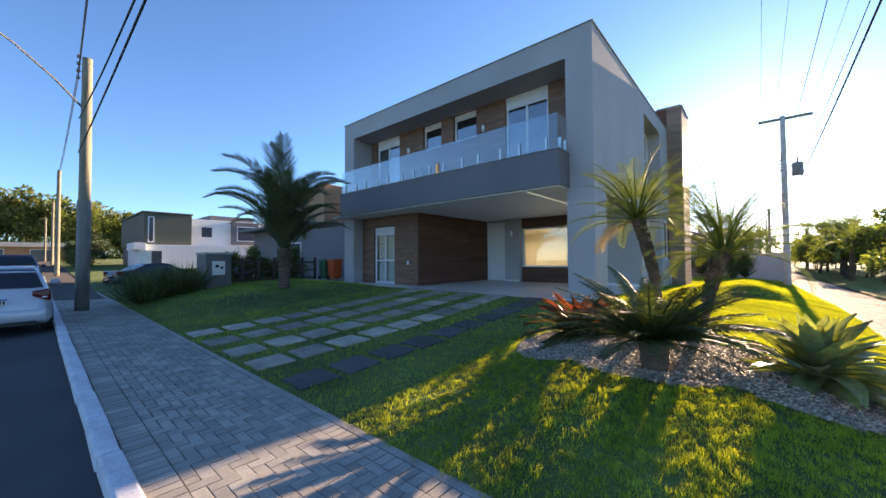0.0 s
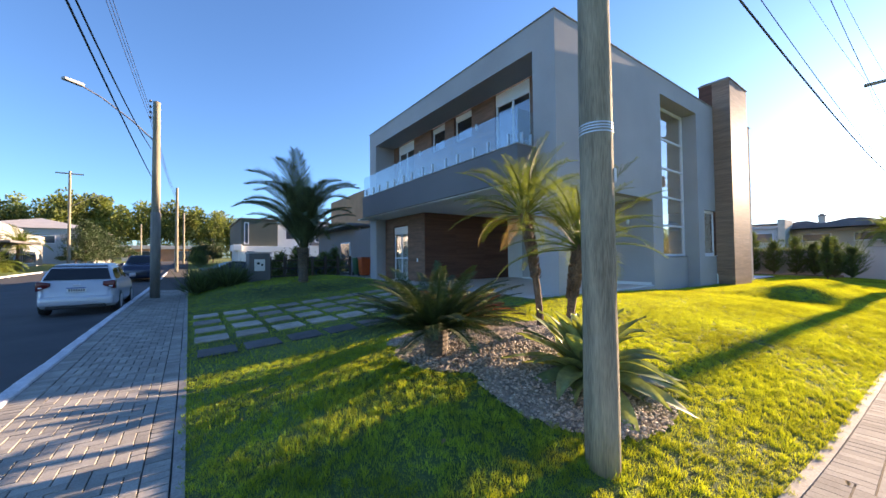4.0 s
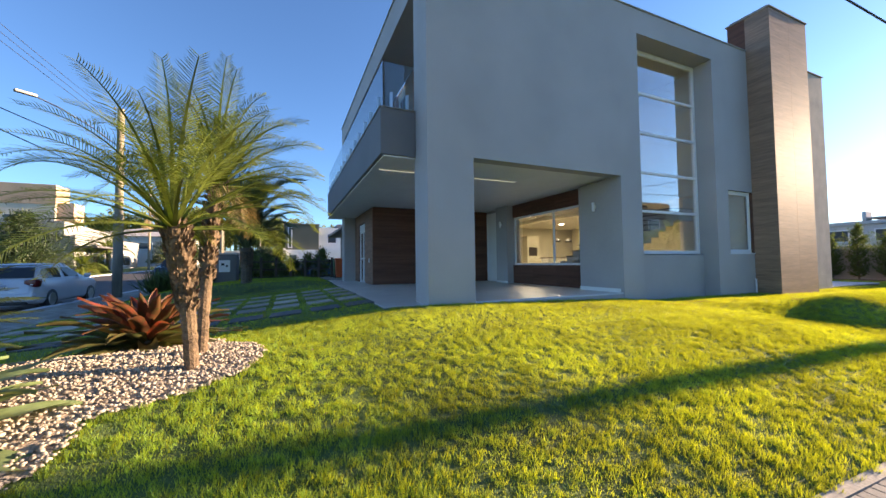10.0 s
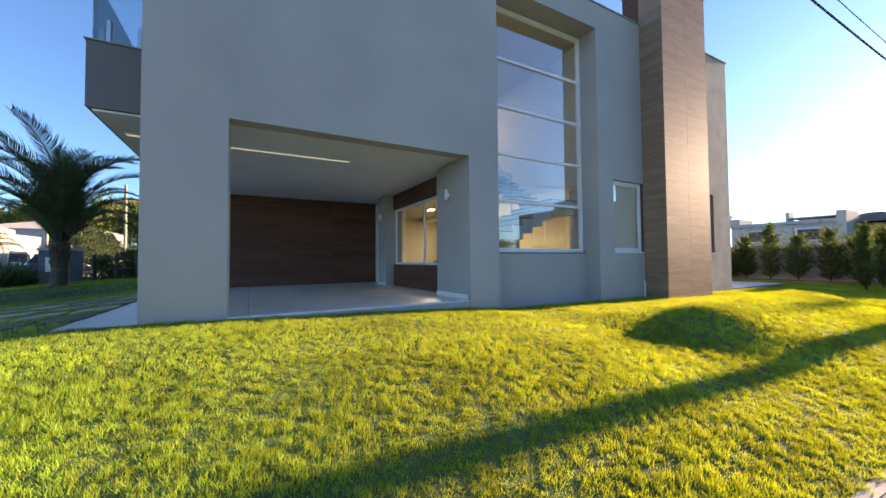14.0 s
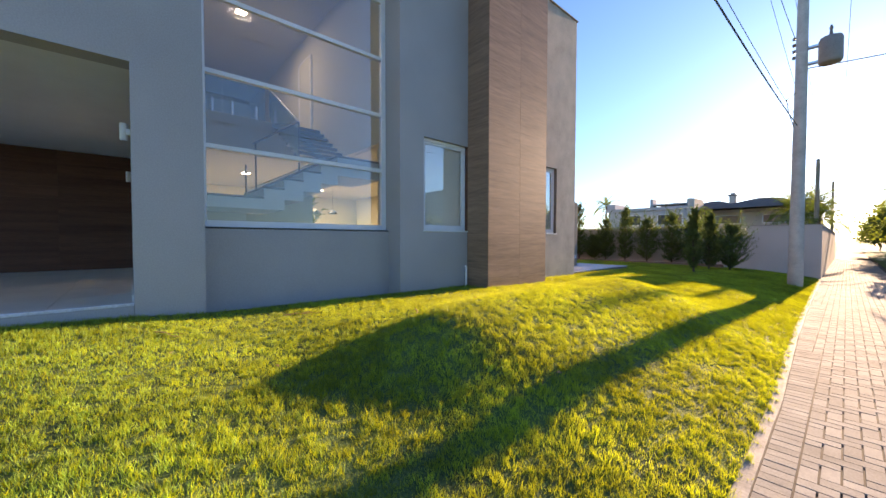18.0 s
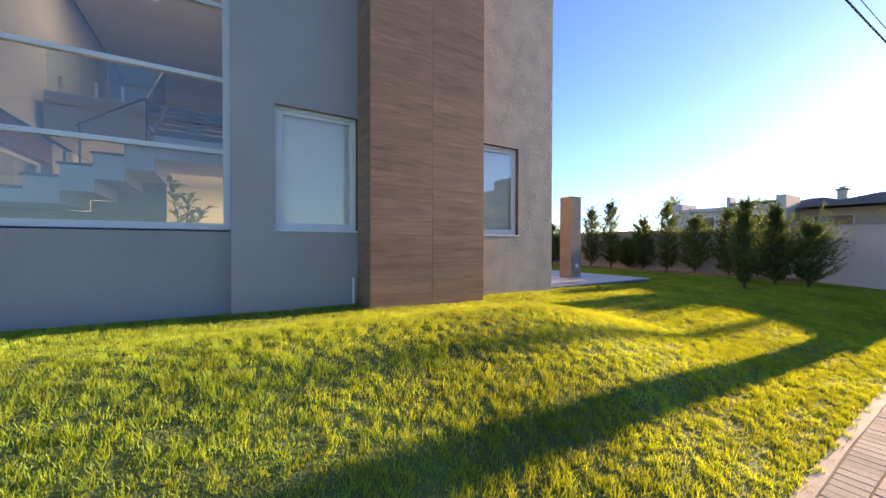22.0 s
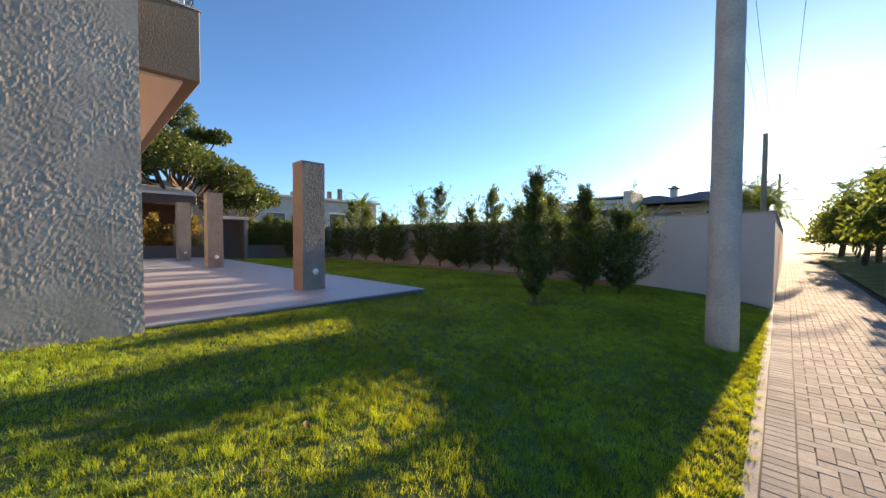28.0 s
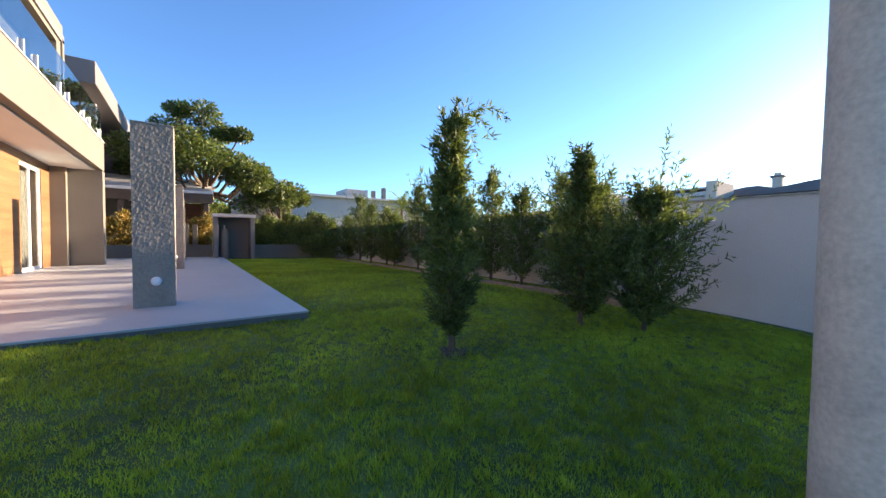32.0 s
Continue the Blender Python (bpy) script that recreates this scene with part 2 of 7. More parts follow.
def tube(points, radius, seg=8):
    """A round bar along points; radius one number or one per point."""
    bm = bmesh.new()
    pts = [Vector(p) for p in points]
    rad = radius if isinstance(radius, (list, tuple)) else [radius] * len(pts)
    rings = []
    for i, p in enumerate(pts):
        d = (pts[min(i + 1, len(pts) - 1)] - pts[max(i - 1, 0)]).normalized()
        a = d.cross(Vector((0, 0, 1)) if abs(d.z) < 0.9 else Vector((1, 0, 0))).normalized()
        b = d.cross(a)
        rings.append([bm.verts.new(p + rad[i] * (math.cos(2 * math.pi * k / seg) * a + math.sin(2 * math.pi * k / seg) * b)) for k in range(seg)])
    for a, b in zip(rings, rings[1:]):
        for k in range(seg):
            bm.faces.new((a[k], a[(k + 1) % seg], b[(k + 1) % seg], b[k]))
    bm.faces.new(rings[0][::-1])
    bm.faces.new(rings[-1])
    bmesh.ops.recalc_face_normals(bm, faces=bm.faces[:])
    return bm


def sheet(name, xs, ys, height, material, keep=None):
    """A ground sheet over a grid, z = height(x, y)."""
    bm = bmesh.new()
    grid = {}
    for i, x in enumerate(xs):
        for j, y in enumerate(ys):
            grid[i, j] = bm.verts.new((x, y, height(x, y)))
    for i in range(len(xs) - 1):
        for j in range(len(ys) - 1):
            if keep is None or keep((xs[i] + xs[i + 1]) / 2, (ys[j] + ys[j + 1]) / 2):
                bm.faces.new((grid[i, j], grid[i + 1, j], grid[i + 1, j + 1], grid[i, j + 1]))
    bmesh.ops.delete(bm, geom=[v for v in bm.verts if not v.link_faces], context="VERTS")
    return part(name, bm, material, smooth=True)


# ---- ground levels ----
def ramp_of(v, table):
    return float(np.interp(v, [a for a, _ in table], [b for _, b in table]))


def smooth01(v):
    v = min(1.0, max(0.0, v))
    return v * v * (3 - 2 * v)


def street_rise(x):
    """The front street climbs gently away from the corner."""
    return ramp_of(x, [(-140, 2.2), (-104, 1.6), (-60, 1.05), (-40, 0.45), (-26, 0.1), (-14, 0.05), (-5, 0.0)])


def far_edge(x):
    """The far kerb of the front street, which bends towards the end."""
    return ramp_of(x, [(-140, -4.5), (-90, -5.5), (-60, -7.9), (-42, -10.0), (-32, -10.4)])


def walk_z(x, y):
    """Level of the pavement: it falls gently from the front street along the side street."""
    return street_rise(x) + ramp_of(y, [(-8, 0.2), (0, 0.24), (3, 0.13), (6, 0.05), (10, 0.01), (20, -0.02), (30, -0.06), (80, -0.2)])


LAWN_Y = 1.6


def lawn_x(y):
    """The lawn's wavering edge along the footpath."""
    return ramp_of(y, [(2, 1.52), (4, 1.56), (6.5, 1.66), (12, 1.78), (16.5, 1.92), (19, 1.9), (22.5, 1.79), (26, 1.73), (30, 1.68), (36, 1.62), (60, 1.5)])


def plateau_z(y):
    return ramp_of(y, [(0, 0.8), (9.4, 0.74), (10.4, 0.72), (12.5, 0.66), (14.6, 0.58), (15.6, 0.5), (20, 0.46), (27, 0.42), (31, 0.36), (36, 0.28), (50, 0.25)])


def lawn_z(x, y):
    s = walk_z(x, y)
    fs = 1 - math.exp(-max(0.0, lawn_x(y) - x) / 1.75)
    # the drive rises evenly from the pavement to the porch
    ff = min(1.0, max(0.0, (y - LAWN_Y) / 7.2)) if y < 9 else 1.0
    if x > -3.6:
        k = smooth01((x + 3.6) / 2.6)
        ff = (1 - k) * ff + k * (1 - math.exp(-max(0.0, y - LAWN_Y) / 1.7))
    top = plateau_z(y)
    # beyond the drive the lawn climbs in a short bank
    if -18.4 < x < -11.3:
        k = smooth01((-11.3 - x) / 1.5) * (1 - smooth01((-17.0 - x) / 1.4)) * (1 - smooth01((y - 7.5) / 2.0))
        ff = (1 - k) * ff + k * (1 - math.exp(-max(0.0, y - LAWN_Y) / 1.7))
        top += 0.14 * k
    z = s + (top - s) * min(1.0, fs) * min(1.0, ff)
    # grassed mound beside the house
    u = (x + 0.5) / 1.2
    run = 1.5 + 1.6 * smooth01((-0.45 - x) / 0.9)
    z += 0.4 * math.exp(-u * u) * smooth01((y - 15.8 - 0.3 * (x + 0.4)) / run) * (1 - smooth01((y - 21.6) / 2.6))
    # raised planting bed
    z += 0.14 * math.exp(-(((x + 0.9) / 1.3) ** 2 + ((y - 4.6) / 1.5) ** 2))
    return z


def in_lawn(x, y):
    """Inside the rounded corner plot."""
    edge = lawn_x(y)
    if x > edge or y < LAWN_Y:
        return False
    if x > edge - 1.0 and y < LAWN_Y + 1.0:
        return math.hypot(x - (edge - 1.0), y - (LAWN_Y + 1.0)) < 1.0
    return True


def in_bed(x, y, grow=0.0):
    """Inside the pebble bed: a bean-shaped outline."""
    a = ((x + 0.02) / (0.92 + grow)) ** 2 + ((y - 4.8) / (0.95 + grow)) ** 2
    b = ((x + 1.25) / (1.15 + grow)) ** 2 + ((y - 5.15) / (1.55 + grow)) ** 2
    c = ((x + 2.25) / (1.0 + grow)) ** 2 + ((y - 5.1) / (1.1 + grow)) ** 2
    return min(a, b, c) < 1.0


# ---- ground ----
def steps(a, b, d):
    n = max(1, round((b - a) / d))
    return [a + (b - a) * i / n for i in range(n + 1)]


structure("ground", bm_boxes([(-500, 500, -400, 700, -1.2, -0.42)]), M_GRASS_SOIL, "grassy open ground reaching the horizon", "ground")
road = sheet("road", steps(-140, 60, 4), steps(-10.4, 0.0, 0.8), lambda x, y: walk_z(x, y) - 0.1, M_ASPHALT)
tagged(road, "dark grey asphalt street in the shade", "road", kind="structure")
verge_bm = bmesh.new()
rows_ = [[verge_bm.verts.new((x, far_edge(x) - d, walk_z(x, -5) - 0.02 + 0.012 * d)) for d in (0, 1, 3, 8, 16, 30, 50)] for x in steps(-140, 60, 4)]
for a, b in zip(rows_, rows_[1:]):
    for k in range(6):
        verge_bm.faces.new((a[k], a[k + 1], b[k + 1], b[k]))
structure("verge_far", verge_bm, M_GRASS_SOIL, "grass verge across the street", "lawn", smooth=True)
strip = sheet("verge_side", steps(3.75, 30, 1.5), steps(0.2, 130, 2.0), lambda x, y: walk_z(x, y) + 0.06 + 0.02 * min(4, x - 3.7), M_GRASS_SOIL)
tagged(strip, "grass verge beyond the footpath", "lawn", kind="structure")
near_verge = sheet("verge_near", steps(-140, -33.5, 4), steps(LAWN_Y, 30, 2), lambda x, y: walk_z(x, 1) + 0.02 * min(8, y - LAWN_Y), M_GRASS_SOIL)
tagged(near_verge, "grass plots along the street", "lawn", kind="structure")
lawn_ys = steps(LAWN_Y, 26, 0.14)[:-1] + steps(26, 52, 0.4)


def make_lawn():
    """Lawn surface whose eastern rim follows the footpath's edge."""
    bm = bmesh.new()
    us = [-34 + 28 * i / 40 for i in range(40)] + [-6 + 7.7 * i / 62 for i in range(63)]
    rows = []
    for y in lawn_ys:
        edge = lawn_x(y)
        if y < LAWN_Y + 1.0:
            edge = edge - 1.0 + math.sqrt(max(0.0, 1 - (LAWN_Y + 1.0 - y) ** 2))
        row = []
        for u in us:
            x = u if u <= -6 else -6 + (u + 6) * (edge + 6) / 7.7
            sunk = 0.45 if x < -3.6 and 8.62 < y < 29.5 else 0.0
            row.append(bm.verts.new((x, y, lawn_z(x, y) - sunk)))
        rows.append(row)
    for a, b in zip(rows, rows[1:]):
        for k in range(len(us) - 1):
            bm.faces.new((a[k], a[k + 1], b[k + 1], b[k]))
    return bm


structure("lawn_ground", make_lawn(), M_THATCH, "mown green lawn sloping up to the house", "lawn", smooth=True)
bed = sheet("footpath_bed", steps(-140, 3.9, 0.9), steps(0.0, 2.8, 0.4), lambda x, y: walk_z(x, y) - 0.006, M_JOINT)
tagged(bed, "sandy joints of the paved footpath", "pavement", kind="structure")
bed2 = sheet("footpath_bed_side", steps(0.4, 3.9, 0.5), steps(2.8, 120, 0.8), lambda x, y: walk_z(x, y) - 0.006, M_JOINT, lambda x, y: y < 36 or x > 1.2)
tagged(bed2, "sandy joints of the paved side footpath", "pavement", kind="structure")

# whitewashed kerb stones
kerb = structure("kerb", bm_boxes([(-60, 3.8, -0.10, 0.02, -0.3, 0.05)]), M_EDGE, "whitewashed concrete kerb along the street", "kerb")
kerb_bm = bm_boxes([(-0.485, 0.485, -0.075, 0.075, -0.16, 0.03)], 0.022, 2)
kerb_me = mesh_of("kerb_stone", kerb_bm, M_KERB)
for k in range(44):
    o = new("kerb_stone", kerb_me)
    o.parent = kerb
    o.matrix_world = pose(3.2 - k * 0.99, 0.0 + random.uniform(-0.006, 0.006), walk_z(3.2 - k * 0.99, 0) + random.uniform(-0.006, 0.008), 0, random.uniform(-0.5, 0.5), random.uniform(-0.7, 0.7))
fk = bmesh.new()
prev = None
for x in steps(-136, 40, 2):
    ring = [fk.verts.new((x, far_edge(x) + d, walk_z(x, -5) + h)) for d, h in ((0.08, -0.3), (0.08, -0.01), (-0.1, 0.0), (-0.1, -0.3))]
    if prev:
        for i in range(3):
            fk.faces.new((prev[i], prev[i + 1], ring[i + 1], ring[i]))
    prev = ring
structure("kerb_far", fk, M_KERB, "whitewashed kerb across the street", "kerb")
# concrete edging of the lawn
edge_bm = bmesh.new()
prev = None
for k in range(260):
    if k < 60:
        px, py = -24 + k * 0.39, LAWN_Y
        nx, ny = 0.0, -1.0
        if px > lawn_x(2) - 1.0:
            continue
    elif k < 72:
        a = -math.pi / 2 + (k - 60) / 12 * math.pi / 2
        px, py, nx, ny = lawn_x(2) - 1.0 + math.cos(a), LAWN_Y + 1.0 + math.sin(a), math.cos(a), math.sin(a)
    else:
        py = LAWN_Y + 1.0 + (k - 72) * 0.19
        px, nx, ny = lawn_x(py), 1.0, 0.0
    w = 0.06 + 0.012 * noise.noise((px, py, 0))
    z = walk_z(px, py)
    ring = [edge_bm.verts.new((px + nx * d, py + ny * d, z + h)) for d, h in ((-0.02, -0.1), (-0.02, 0.016), (w, 0.012), (w, -0.1))]
    if prev:
        for i in range(3):
            edge_bm.faces.new((prev[i], prev[i + 1], ring[i + 1], ring[i]))
    prev = ring
structure("lawn_edging", edge_bm, M_EDGE, "narrow concrete edging between lawn and footpath", "edging")

# ---- house shell ----
HX, HY, HL, HB, HT = -3.5, 9.41, -15.2, 25.19, 8.25
structure("wall_east", bm_boxes([
    (HX - 0.75, HX, HY, 10.43, 0.2, HT), (HX - 0.3, HX, 10.43, 14.675, 3.68, HT), (-4.95, HX, 14.675, 15.42, 0.2, 3.68),
    (HX - 0.55, HX, 14.675, 15.42, 3.68, HT), (HX - 0.55, HX, 15.42, 18.65, 7.585, HT), (HX - 0.62, HX - 0.42, 15.42, 18.65, 0.2, 1.70),
    (HX - 0.55, HX, 18.65, 19.24, 0.2, HT), (HX - 0.3, HX, 19.24, 20.535, 0.2, 1.71), (HX - 0.3, HX, 19.24, 20.535, 3.645, HT)]),
    M_GREY, "smooth grey rendered side wall with deep openings", "wall")
structure("wall_front_frame", bm_boxes([(HL, HX - 0.75, HY, 10.45, 7.49, HT), (HL, HL + 0.75, HY, 10.9, 0.4, 7.49)]), M_GREY, "grey rendered frame round the upper front floor", "wall")
structure("trim_roof", bm_boxes([(HL - 0.03, HX + 0.03, HY - 0.03, HY + 0.3, HT, HT + 0.03), (HX - 0.3, HX + 0.03, HY + 0.3, 20.5, HT, HT + 0.03), (-3.7, -3.33, 22.77, HB + 0.03, HT, HT + 0.03)]), M_EDGE, "thin grey coping on the parapet", "trim")
structure("balcony_front", bm_boxes([(-14.4, -4.16, 8.65, 9.405, 3.76, 4.73)], 0.008), M_DARK, "dark grey solid balcony parapet", "balcony")
structure("floor_balcony", bm_boxes([(-14.44, -4.26, 9.41, 10.44, 4.4, 4.6)]), M_TILE, "tiled balcony floor", "floor")
structure("trim_balcony", bm_boxes([(-14.42, -4.14, 8.63, 8.79, 4.732, 4.752), (-4.3, -4.14, 8.79, 9.4, 4.732, 4.752)]), M_EDGE, "pale stone coping on the balcony", "trim")
structure("ceiling_porch", bm_boxes([(-15.2, -4.2, 8.72, 9.412, 3.725, 3.755), (-15.2, HX - 0.3, 9.414, 15.0, 3.725, 3.755), (-14.44, HX - 0.31, 9.42, 15.0, 3.76, 3.9)]), M_WHITE, "white painted porch ceiling", "ceiling")
structure("wall_upper_front", bm_boxes([
    (-14.45, -14.0, 10.46, 10.7, 4.6, 7.49), (-12.4, -10.9, 10.46, 10.7, 4.6, 7.49), (-10.9, -9.86, 10.46, 10.7, 4.6, 6.43), (-9.86, -9.22, 10.46, 10.7, 4.6, 7.49),
    (-9.22, -8.1, 10.46, 10.7, 4.6, 6.43), (-8.1, -6.84, 10.46, 10.7, 4.6, 7.49), (-5.24, -4.26, 10.46, 10.7, 4.6, 7.49)]), M_BROWN_DARK, "backing of the brown cladding on the upper front", "wall")
structure("floor_porch", bm_boxes([(-15.9, HX - 0.06, 8.55, 14.99, 0.1, 0.7)]), M_EDGE, "concrete base of the porch floor", "floor")
structure("wall_plinth", bm_boxes([(HX - 0.058, HX - 0.015, 10.43, 14.67, 0.2, 0.684)]), M_GREY, "grey plinth under the porch threshold", "wall")
structure("threshold", bm_boxes([(HX - 0.07, HX - 0.01, 10.43, 14.67, 0.685, 0.722)], 0.005), M_KERB, "pale stone threshold along the porch", "trim")
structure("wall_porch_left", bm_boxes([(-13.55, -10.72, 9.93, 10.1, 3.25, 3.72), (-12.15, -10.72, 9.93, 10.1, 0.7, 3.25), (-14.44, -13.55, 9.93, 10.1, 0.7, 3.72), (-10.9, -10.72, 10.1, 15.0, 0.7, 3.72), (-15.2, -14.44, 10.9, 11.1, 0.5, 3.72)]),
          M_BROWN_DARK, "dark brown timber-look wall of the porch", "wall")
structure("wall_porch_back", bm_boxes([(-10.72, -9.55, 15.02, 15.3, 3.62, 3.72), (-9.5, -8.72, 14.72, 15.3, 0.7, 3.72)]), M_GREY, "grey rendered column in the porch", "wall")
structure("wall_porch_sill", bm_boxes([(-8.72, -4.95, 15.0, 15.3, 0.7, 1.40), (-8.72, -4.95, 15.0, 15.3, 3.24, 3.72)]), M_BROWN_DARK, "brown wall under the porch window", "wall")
structure("baseboard", bm_boxes([(-4.95, -3.6, 14.655, 14.673, 0.71, 0.81), (-4.97, -4.952, 14.675, 15.0, 0.71, 0.81), (-9.5, -8.72, 14.70, 14.718, 0.71, 0.79)]), M_WHITE, "white skirting board", "trim")
structure("wall_chimney", bm_boxes([(-4.0, -2.87, 20.54, 22.755, 0.2, 9.33)]), M_BROWN_DARK, "core of the tall tiled chimney", "wall")
structure("trim_chimney", bm_boxes([(-4.04, -2.82, 20.49, 22.79, 9.33, 9.37), (-3.95, -2.9, 20.58, 22.7, 9.37, 9.45)], 0.006), M_EDGE, "pale metal cap of the chimney", "trim")
structure("roof", bm_boxes([(HL, HX - 0.56, 10.7, 25.1, 7.6, 7.85)]), M_DARK, "flat roof behind the parapet", "roof")
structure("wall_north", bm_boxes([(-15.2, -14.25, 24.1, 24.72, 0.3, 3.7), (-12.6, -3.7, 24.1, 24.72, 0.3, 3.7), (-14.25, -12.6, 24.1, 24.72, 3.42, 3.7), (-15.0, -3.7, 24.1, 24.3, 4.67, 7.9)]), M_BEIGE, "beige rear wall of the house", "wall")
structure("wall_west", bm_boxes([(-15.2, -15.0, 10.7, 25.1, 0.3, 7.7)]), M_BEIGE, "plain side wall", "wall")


# rough stucco: relief is real
def rough_grid(x, y0, y1, z0, z1, d, amp, hole=None, sign=1):
    bm = bmesh.new()
    ys, zs = steps(y0, y1, d), steps(z0, z1, d)
    if hole:
        ys = sorted(set([v for v in ys if min(abs(v - hole[0]), abs(v - hole[1])) > d * 0.4] + [hole[0], hole[1]]))
        zs = sorted(set([v for v in zs if min(abs(v - hole[2]), abs(v - hole[3])) > d * 0.4] + [hole[2], hole[3]]))
    vs = {}
    for i, y in enumerate(ys):
        for j, z in enumerate(zs):
            h = noise.noise((y * 29 + 1.5 * noise.noise((y * 9, z * 9, 1)), z * 20, 3)) + 0.8 * noise.noise((y * 52, z * 34, 9))
            h *= min(1.35, max(0.12, 0.75 + 1.5 * noise.noise((y * 2.6, z * 1.9, 5)) + 0.5 * noise.noise((y * 7, z * 5, 7))))
            vs[i, j] = bm.verts.new((x + sign * amp * max(-0.3, h), y, z))
    for i in range(len(ys) - 1):
        for j in range(len(zs) - 1):
            cy, cz = (ys[i] + ys[i + 1]) / 2, (zs[j] + zs[j + 1]) / 2
            if hole and hole[0] < cy < hole[1] and hole[2] < cz < hole[3]:
                continue
            q = (vs[i, j], vs[i + 1, j], vs[i + 1, j + 1], vs[i, j + 1])
            bm.faces.new(q if sign > 0 else q[::-1])
    return bm


wall_rough = structure("wall_rough", bm_boxes([(-3.68, -3.385, 22.757, 22.92, 0.2, HT), (-3.68, -3.385, 24.125, HB, 0.2, HT), (-3.68, -3.385, 22.92, 24.125, 0.2, 1.695), (-3.68, -3.385, 22.92, 24.125, 3.59, HT), (-3.7, -3.68, 22.9, HB, 0.2, HT)]), M_BEIGE, "thick wall with coarse sprayed stucco", "wall")
part("stucco", rough_grid(-3.37, 22.757, HB, 0.25, HT, 0.017, 0.0024, (22.92, 24.125, 1.695, 3.59)), M_ROUGH, wall_rough, "coarse grey-beige sprayed stucco")


# wood-look tiles as separate pieces
TILE_MESHES = {}


def tile_mesh(a, h, axis, material):
    key = (round(a, 2), round(h, 2), axis, material.name)
    if key not in TILE_MESHES:
        a2, h2, t = key[0] / 2 - 0.0008, key[1] / 2 - 0.0007, 0.011
        ext = (-a2, a2, 0, t, -h2, h2) if axis == "y" else (0, t, -a2, a2, -h2, h2)
        TILE_MESHES[key] = mesh_of("tile", bm_boxes([ext]), material)
    return TILE_MESHES[key]


def clad(parent, axis, at, a0, a1, z0, z1, material, holes=(), row=0.2, length=1.2, sign=-1, offset=0.0):
    """Courses of long tiles on an upright face, cut round the holes (a0, a1, z0, z1)."""
    z, k = z0, 0
    while z < z1 - 0.02:
        h = min(row, z1 - z)
        cuts = [(a0, a1)]
        for b0, b1, c0, c1 in holes:
            if c0 < z + h / 2 < c1:
                cuts = [p for u, v in cuts for p in ((u, min(v, b0)), (max(u, b1), v)) if p[1] - p[0] > 0.03]
        for u, v in cuts:
            p = u
            first = length if not offset else length * (offset if k % 2 else 1.0)
            while p < v - 0.02:
                q = min(v, p + first)
                first = length
                o = new("tile", tile_mesh(q - p, h, axis, material))
                o.parent = parent
                c = (p + q) / 2
                shift = at - (0.011 if sign < 0 else 0)
                o.location = (c, shift, z + h / 2) if axis == "y" else (shift, c, z + h / 2)
                p = q
        z += h
        k += 1


chim = bpy.data.objects["wall_chimney"]
clad(chim, "x", -2.87, 20.53, 22.765, 0.25, 9.33, M_BROWN, sign=1, length=1.12)
clad(chim, "y", 20.54, -3.5, -2.86, 0.25, 9.33, M_BROWN, sign=-1, length=1.2)
upper = bpy.data.objects["wall_upper_front"]
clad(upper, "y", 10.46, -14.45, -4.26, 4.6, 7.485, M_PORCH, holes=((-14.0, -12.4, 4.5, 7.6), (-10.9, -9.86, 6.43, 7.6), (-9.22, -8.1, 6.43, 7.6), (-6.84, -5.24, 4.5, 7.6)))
plw = bpy.data.objects["wall_porch_left"]
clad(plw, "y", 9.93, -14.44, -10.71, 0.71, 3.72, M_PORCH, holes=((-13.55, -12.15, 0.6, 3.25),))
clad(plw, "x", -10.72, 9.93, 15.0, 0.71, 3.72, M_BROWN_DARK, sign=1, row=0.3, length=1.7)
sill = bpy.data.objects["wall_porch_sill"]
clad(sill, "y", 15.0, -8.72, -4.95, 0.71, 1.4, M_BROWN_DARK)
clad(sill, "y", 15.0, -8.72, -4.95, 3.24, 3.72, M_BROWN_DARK)


